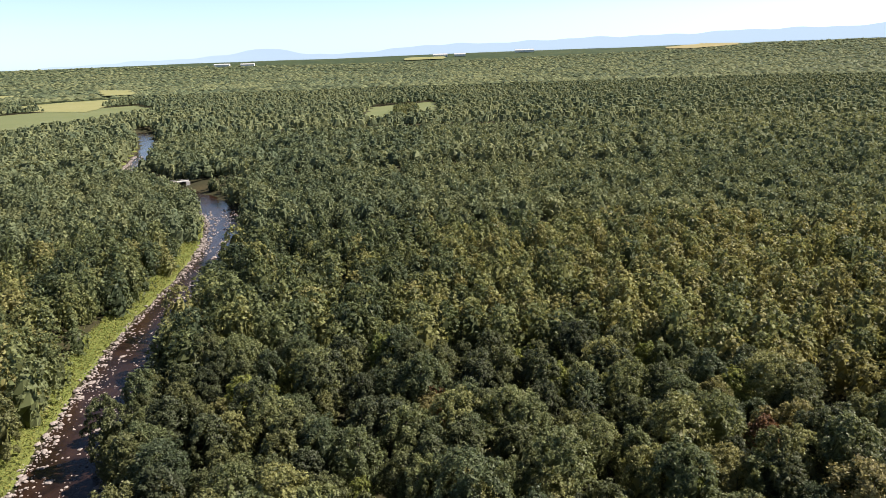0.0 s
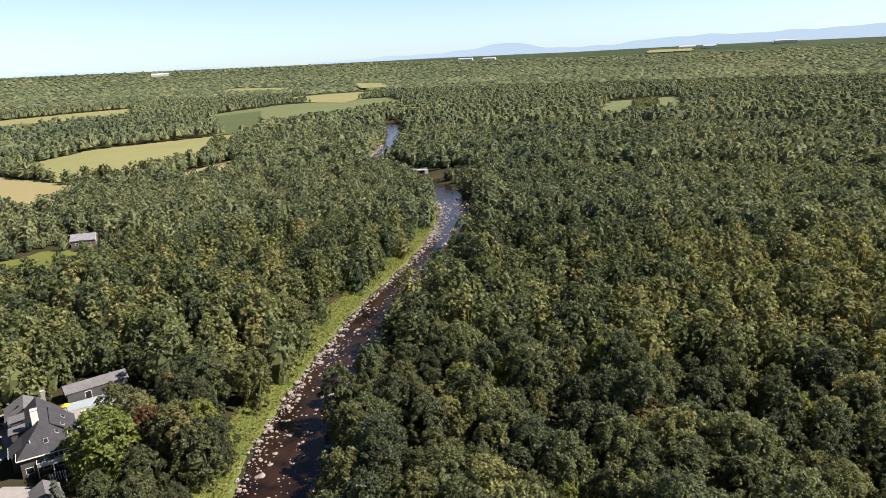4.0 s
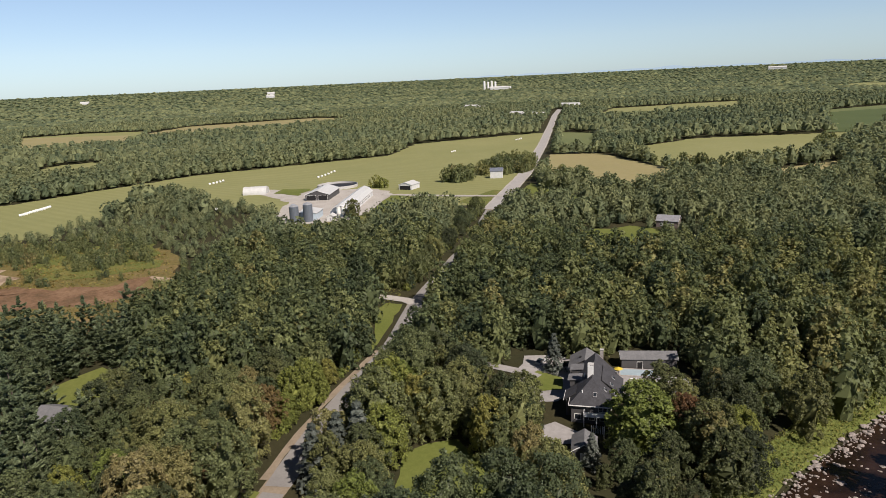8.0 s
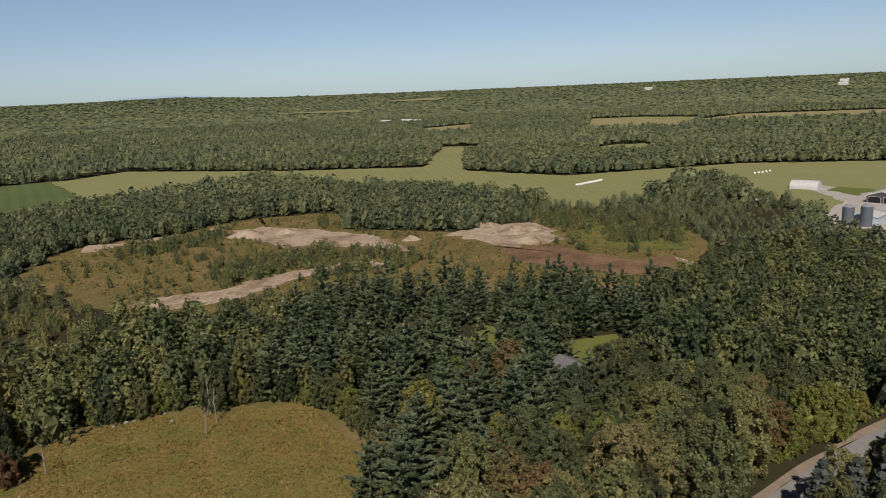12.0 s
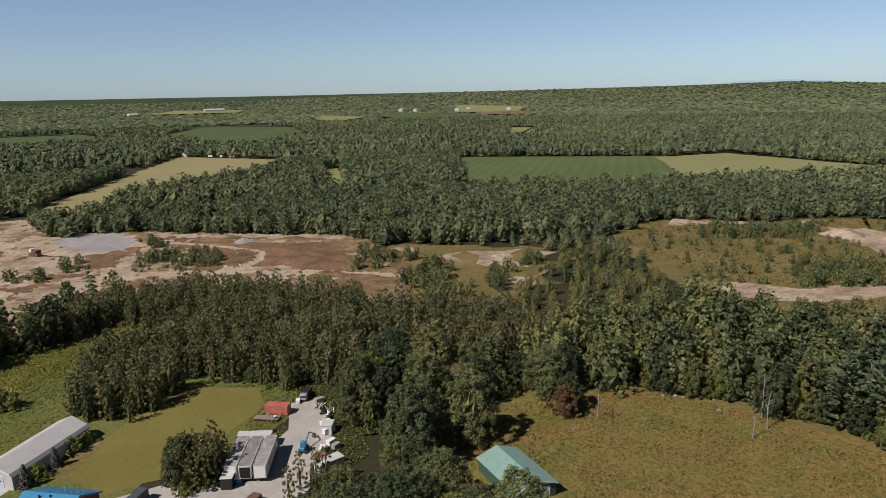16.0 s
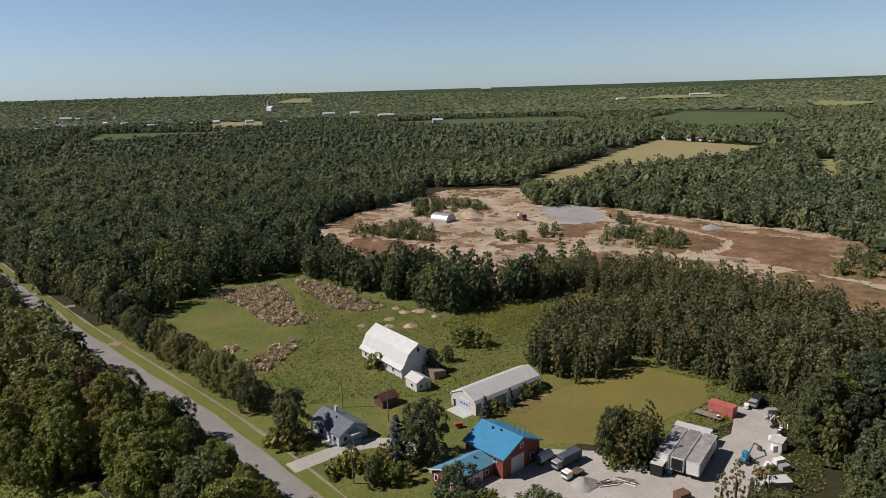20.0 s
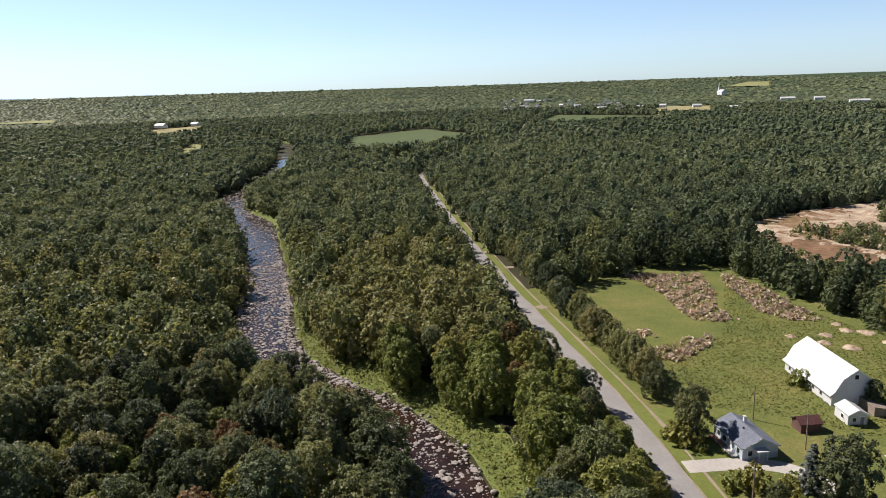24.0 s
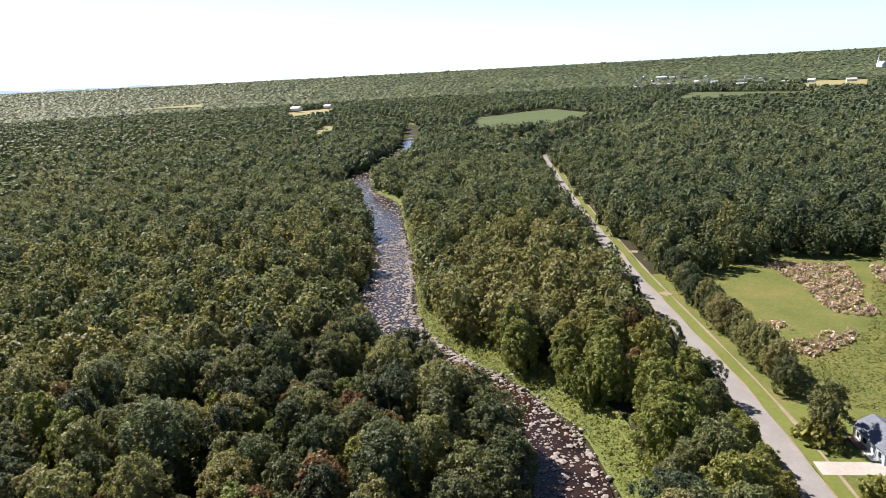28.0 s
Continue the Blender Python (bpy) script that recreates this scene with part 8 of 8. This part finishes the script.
young = [broad_crown(TEMPLATE, 230, r, 6.6, 0.62, -0.05, 26, (3, 5, 0.5), 0.6) for r in (2.5, 1.9, 2.8, 1.6)]
bushes("pit_bushes", [
    [(-300, -210), (-345, -160), (-330, -100), (-300, -110), (-260, -180)], [(-330, -290), (-370, -250), (-340, -230), (-300, -270)], [(-440, -170), (-400, -40), (-440, -20), (-480, -100)],
    [(-459, -30), (-454, 15), (-376, 15), (-379, -21)], [(-536, -198), (-519, -147), (-452, -135), (-443, -164)], [(-381, -41), (-378, -34), (-354, -31), (-356, -38)],
    [(32, -358), (13, -353), (10, -336), (26, -341)], [(8, -376), (-2, -383), (-5, -348), (5, -349)], [(-29, -411), (-45, -415), (-43, -388), (-30, -389)], [(-23, -365), (-66, -366), (-63, -328), (-42, -330), (-23, -337)],
    [(114, -361), (88, -382), (64, -364), (59, -333), (82, -338), (106, -342)], [(100, -450), (79, -471), (51, -445), (41, -428), (69, -421), (85, -399)], [(-51, -434), (-62, -418), (-56, -409)], [(-123, -320), (-140, -335), (-150, -300), (-130, -292)],
    [(-40, -290), (-75, -268), (-80, -278), (-45, -305)],
    [(-114, -290), (-130, -322), (-140, -314), (-124, -284)], [(-128, -236), (-160, -278), (-148, -292), (-124, -262)], [(-182, -262), (-196, -256), (-204, -268), (-186, -284)], [(-112, -214), (-126, -210), (-150, -240), (-136, -250)], [(-150, -226), (-176, -246), (-180, -262), (-160, -256)],
], 4.8, young, "young trees and bushes scattered over the sand pits", 301, 0.45, 1.05)
bushes("scrub_bushes", [
    [(-300, -55), (-395, -75), (-440, -45), (-404, 18), (-310, 18), (-282, -10)], [(-262, -285), (-330, -300), (-400, -262), (-440, -215), (-395, -180), (-385, -120), (-330, -70), (-285, -60), (-268, -100), (-230, -180)],
    [(-205, -165), (-225, -195), (-262, -180), (-262, -110), (-235, -120)], [(-470, -40), (-540, 10), (-500, 80), (-430, 60), (-400, 30)],
], 9.5, young, "olive bushes scattered over the overgrown clearing", 303, 0.25, 0.7)
bushes("hedgerows", [
    [(-480, 452), (-450, 482), (-445, 560), (-436, 556), (-438, 482), (-470, 445)], [(-628, 505), (-480, 448), (-484, 442), (-632, 498)], [(-520, 700), (-452, 590), (-444, 600), (-512, 712)],
    [(-62, 1040), (-72, 1200), (-40, 1260), (-28, 1080)], [(-535, 246), (-519, 262), (-529, 284), (-548, 291), (-556, 270)], [(-546, 292), (-539, 312), (-531, 330), (-548, 350), (-598, 382), (-612, 365), (-575, 308)], [(-468, 303), (-443, 304), (-427, 318), (-440, 330), (-480, 354), (-486, 345)],
], 5.5, young, "hedges and thickets between the fields", 302, 1.0, 2.0)


# ---- odds and ends of the yard ----
def tyre(x, y, r=0.55, turn=0, lying=True):
    bm = bmesh.new()
    ring = [(r - 0.2, -0.12), (r, -0.12), (r, 0.12), (r - 0.2, 0.12)]
    n = 16
    vs = [[bm.verts.new((c * math.cos(6.2832 * k / n), c * math.sin(6.2832 * k / n), h)) for c, h in ring] for k in range(n)]
    for k in range(n):
        for j in range(4):
            bm.faces.new((vs[k][j], vs[(k + 1) % n][j], vs[(k + 1) % n][(j + 1) % 4], vs[k][(j + 1) % 4]))
    bmesh.ops.recalc_face_normals(bm, faces=bm.faces)
    me = bpy.data.meshes.new("tyre")
    bm.to_mesh(me)
    bm.free()
    me.materials.append(M["rubber"])
    o = new("tyre", me)
    o.matrix_world = pose(x, y, 0.36, 0, 0, turn)
    tagged(o, "worn black tyre lying in the yard", "tyre", "tyres in the yard")


for k, (x, y) in enumerate(((-31.6, -133.2), (-30.4, -132.2), (-59.8, -156.0), (-60.6, -157.4), (-47.0, -152.6), (-61.0, -160.4))):
    tyre(x, y, 0.5 + 0.08 * (k % 2), k * 30)


def crate(x, y, turn, L, W, H, mat, label):
    """A slatted crate or bin: base, four sides, rim."""
    c = thing("storage_crate", x, y, turn, label, "crate", "crates in the yard", 0.2)
    part("base", box(-L / 2, -W / 2, 0, L / 2, W / 2, 0.12), "weathered_wood", c)
    for q in ((-L / 2, -W / 2, 0.12, L / 2, -W / 2 + 0.06, H), (-L / 2, W / 2 - 0.06, 0.12, L / 2, W / 2, H), (-L / 2, -W / 2 + 0.06, 0.12, -L / 2 + 0.06, W / 2 - 0.06, H), (L / 2 - 0.06, -W / 2 + 0.06, 0.12, L / 2, W / 2 - 0.06, H)):
        part("side", box(*q), mat, c)
    part("cover", box(-L / 2 - 0.04, -W / 2 - 0.04, H, L / 2 + 0.04, W / 2 + 0.04, H + 0.1, 0.03), mat, c)


for x, y, turn, L, W, H, mat in ((-58.5, -145.6, 20, 3.0, 1.5, 1.3, "white_paint"), (-59.0, -149.3, 20, 2.6, 1.5, 1.2, "white_paint"), (-57.4, -139.8, 30, 2.2, 1.2, 1.1, "white_paint"), (-57.9, -137.6, 30, 2.0, 1.2, 1.0, "grey_paint"), (-54.7, -137.6, 65, 2.4, 1.1, 0.9, "white_paint"), (-36.8, -123.4, 40, 2.6, 2.0, 1.6, "rusty_steel"), (-61.2, -162.9, 10, 2.2, 1.4, 1.2, "grey_paint"), (-56.2, -165.4, 70, 1.8, 1.0, 0.8, "white_paint")):
    crate(x, y, turn, L, W, H, mat, "white covered crate among scrap in the yard" if mat == "white_paint" else "rusty steel bin in the yard" if mat == "rusty_steel" else "grey covered crate beside the yard")


def barrel(x, y, mat, label, lid="white_paint", r=0.6, h=1.2):
    b = thing("barrel", x, y, 0, label, "barrel", "barrels in the yard", 0.2)
    bm = tube(bmesh.new(), (0, 0, 0), (0, 0, h * 0.5), r * 0.92, r, 14)
    tube(bm, (0, 0, h * 0.5), (0, 0, h), r, r * 0.92, 14)
    part("drum", bm, mat, b)
    part("lid", tube(bmesh.new(), (0, 0, h), (0, 0, h + 0.08), r * 0.95, r * 0.7, 14), lid, b)


for x, y, mat, r in ((-35.3, -132.7, "blue_paint", 0.9), (-33.8, -133.4, "rusty_steel", 0.4), (-33.0, -132.8, "black_paint", 0.4), (-60.4, -152.6, "rusty_steel", 0.4), (-61.0, -153.6, "blue_paint", 0.4), (-48.6, -157.8, "rusty_steel", 0.4)):
    barrel(x, y, mat, "blue plastic tub with a white lid" if r > 0.5 else "old steel barrel in the yard", r=r)


def timber_pile(x, y, turn, n, L):
    p = thing("timber_pile", x, y, turn, "loose pile of weathered beams and poles", "timber pile", "timber in the yard", 0.15)
    rng = random.Random(int(x * 3 + y))
    for k in range(n):
        a = rng.uniform(-0.35, 0.35)
        z = 0.15 + 0.16 * (k // 4)
        o = (k % 4 - 1.5) * 0.5
        part("beam", box(-L / 2 * rng.uniform(0.6, 1), -0.1, -0.09, L / 2 * rng.uniform(0.6, 1), 0.1, 0.09, m=pose(rng.uniform(-0.5, 0.5), o, z, 0, 0, math.degrees(a))), "weathered_wood" if k % 3 else "white_paint", p)


for x, y, turn, n, L in ((-23.1, -126.6, 20, 6, 4.5), (-26.8, -128.1, -10, 8, 5.0), (-60.8, -161.0, 60, 8, 4.0), (-46.6, -162.4, 30, 6, 4.2), (-62.4, -157.0, 80, 6, 4.0)):
    timber_pile(x, y, turn, n, L)


def pool():
    """Swimming pool on the terrace of the dark house."""
    p = thing("swimming_pool", -149.4, 133.0, 53, "pale rectangular swimming pool with a stone rim", "pool", z=0.2)
    for q in ((-5, -2.6, 0, 5, -2.2, 0.22), (-5, 2.2, 0, 5, 2.6, 0.22), (-5, -2.2, 0, -4.6, 2.2, 0.22), (4.6, -2.2, 0, 5, 2.2, 0.22)):
        part("rim", box(*q, 0.03), "stone", p)
    part("water", box(-4.6, -2.2, -0.1, 4.6, 2.2, 0.12), "pool_water", p, "pale grey-blue water")
    for k in range(3):
        c = thing("sun_lounger", -149.4 + 3.2 + 1.5 * k, 133.0 - 4.0 + 1.1 * k, 40 + 12 * k, "white lounger beside the pool", "lounger", "loungers by the pool", 0.2)
        part("seat", box(-0.9, -0.32, 0.3, 0.5, 0.32, 0.4, 0.03), "white_paint", c)
        part("backrest", box(0.5, -0.32, 0.32, 1.1, 0.32, 0.42, 0.03, m=pose(0.1, 0, -0.12, 0, -28)), "white_paint", c)
        for x in (-0.75, 0.4):
            for y in (-0.26, 0.26):
                part("leg", box(x - 0.03, y - 0.03, 0, x + 0.03, y + 0.03, 0.3), "white_paint", c)


M["pool_water"] = plain_mat("pool_water", (0.32, 0.4, 0.44), 0.15, vary=0.08)
pool()
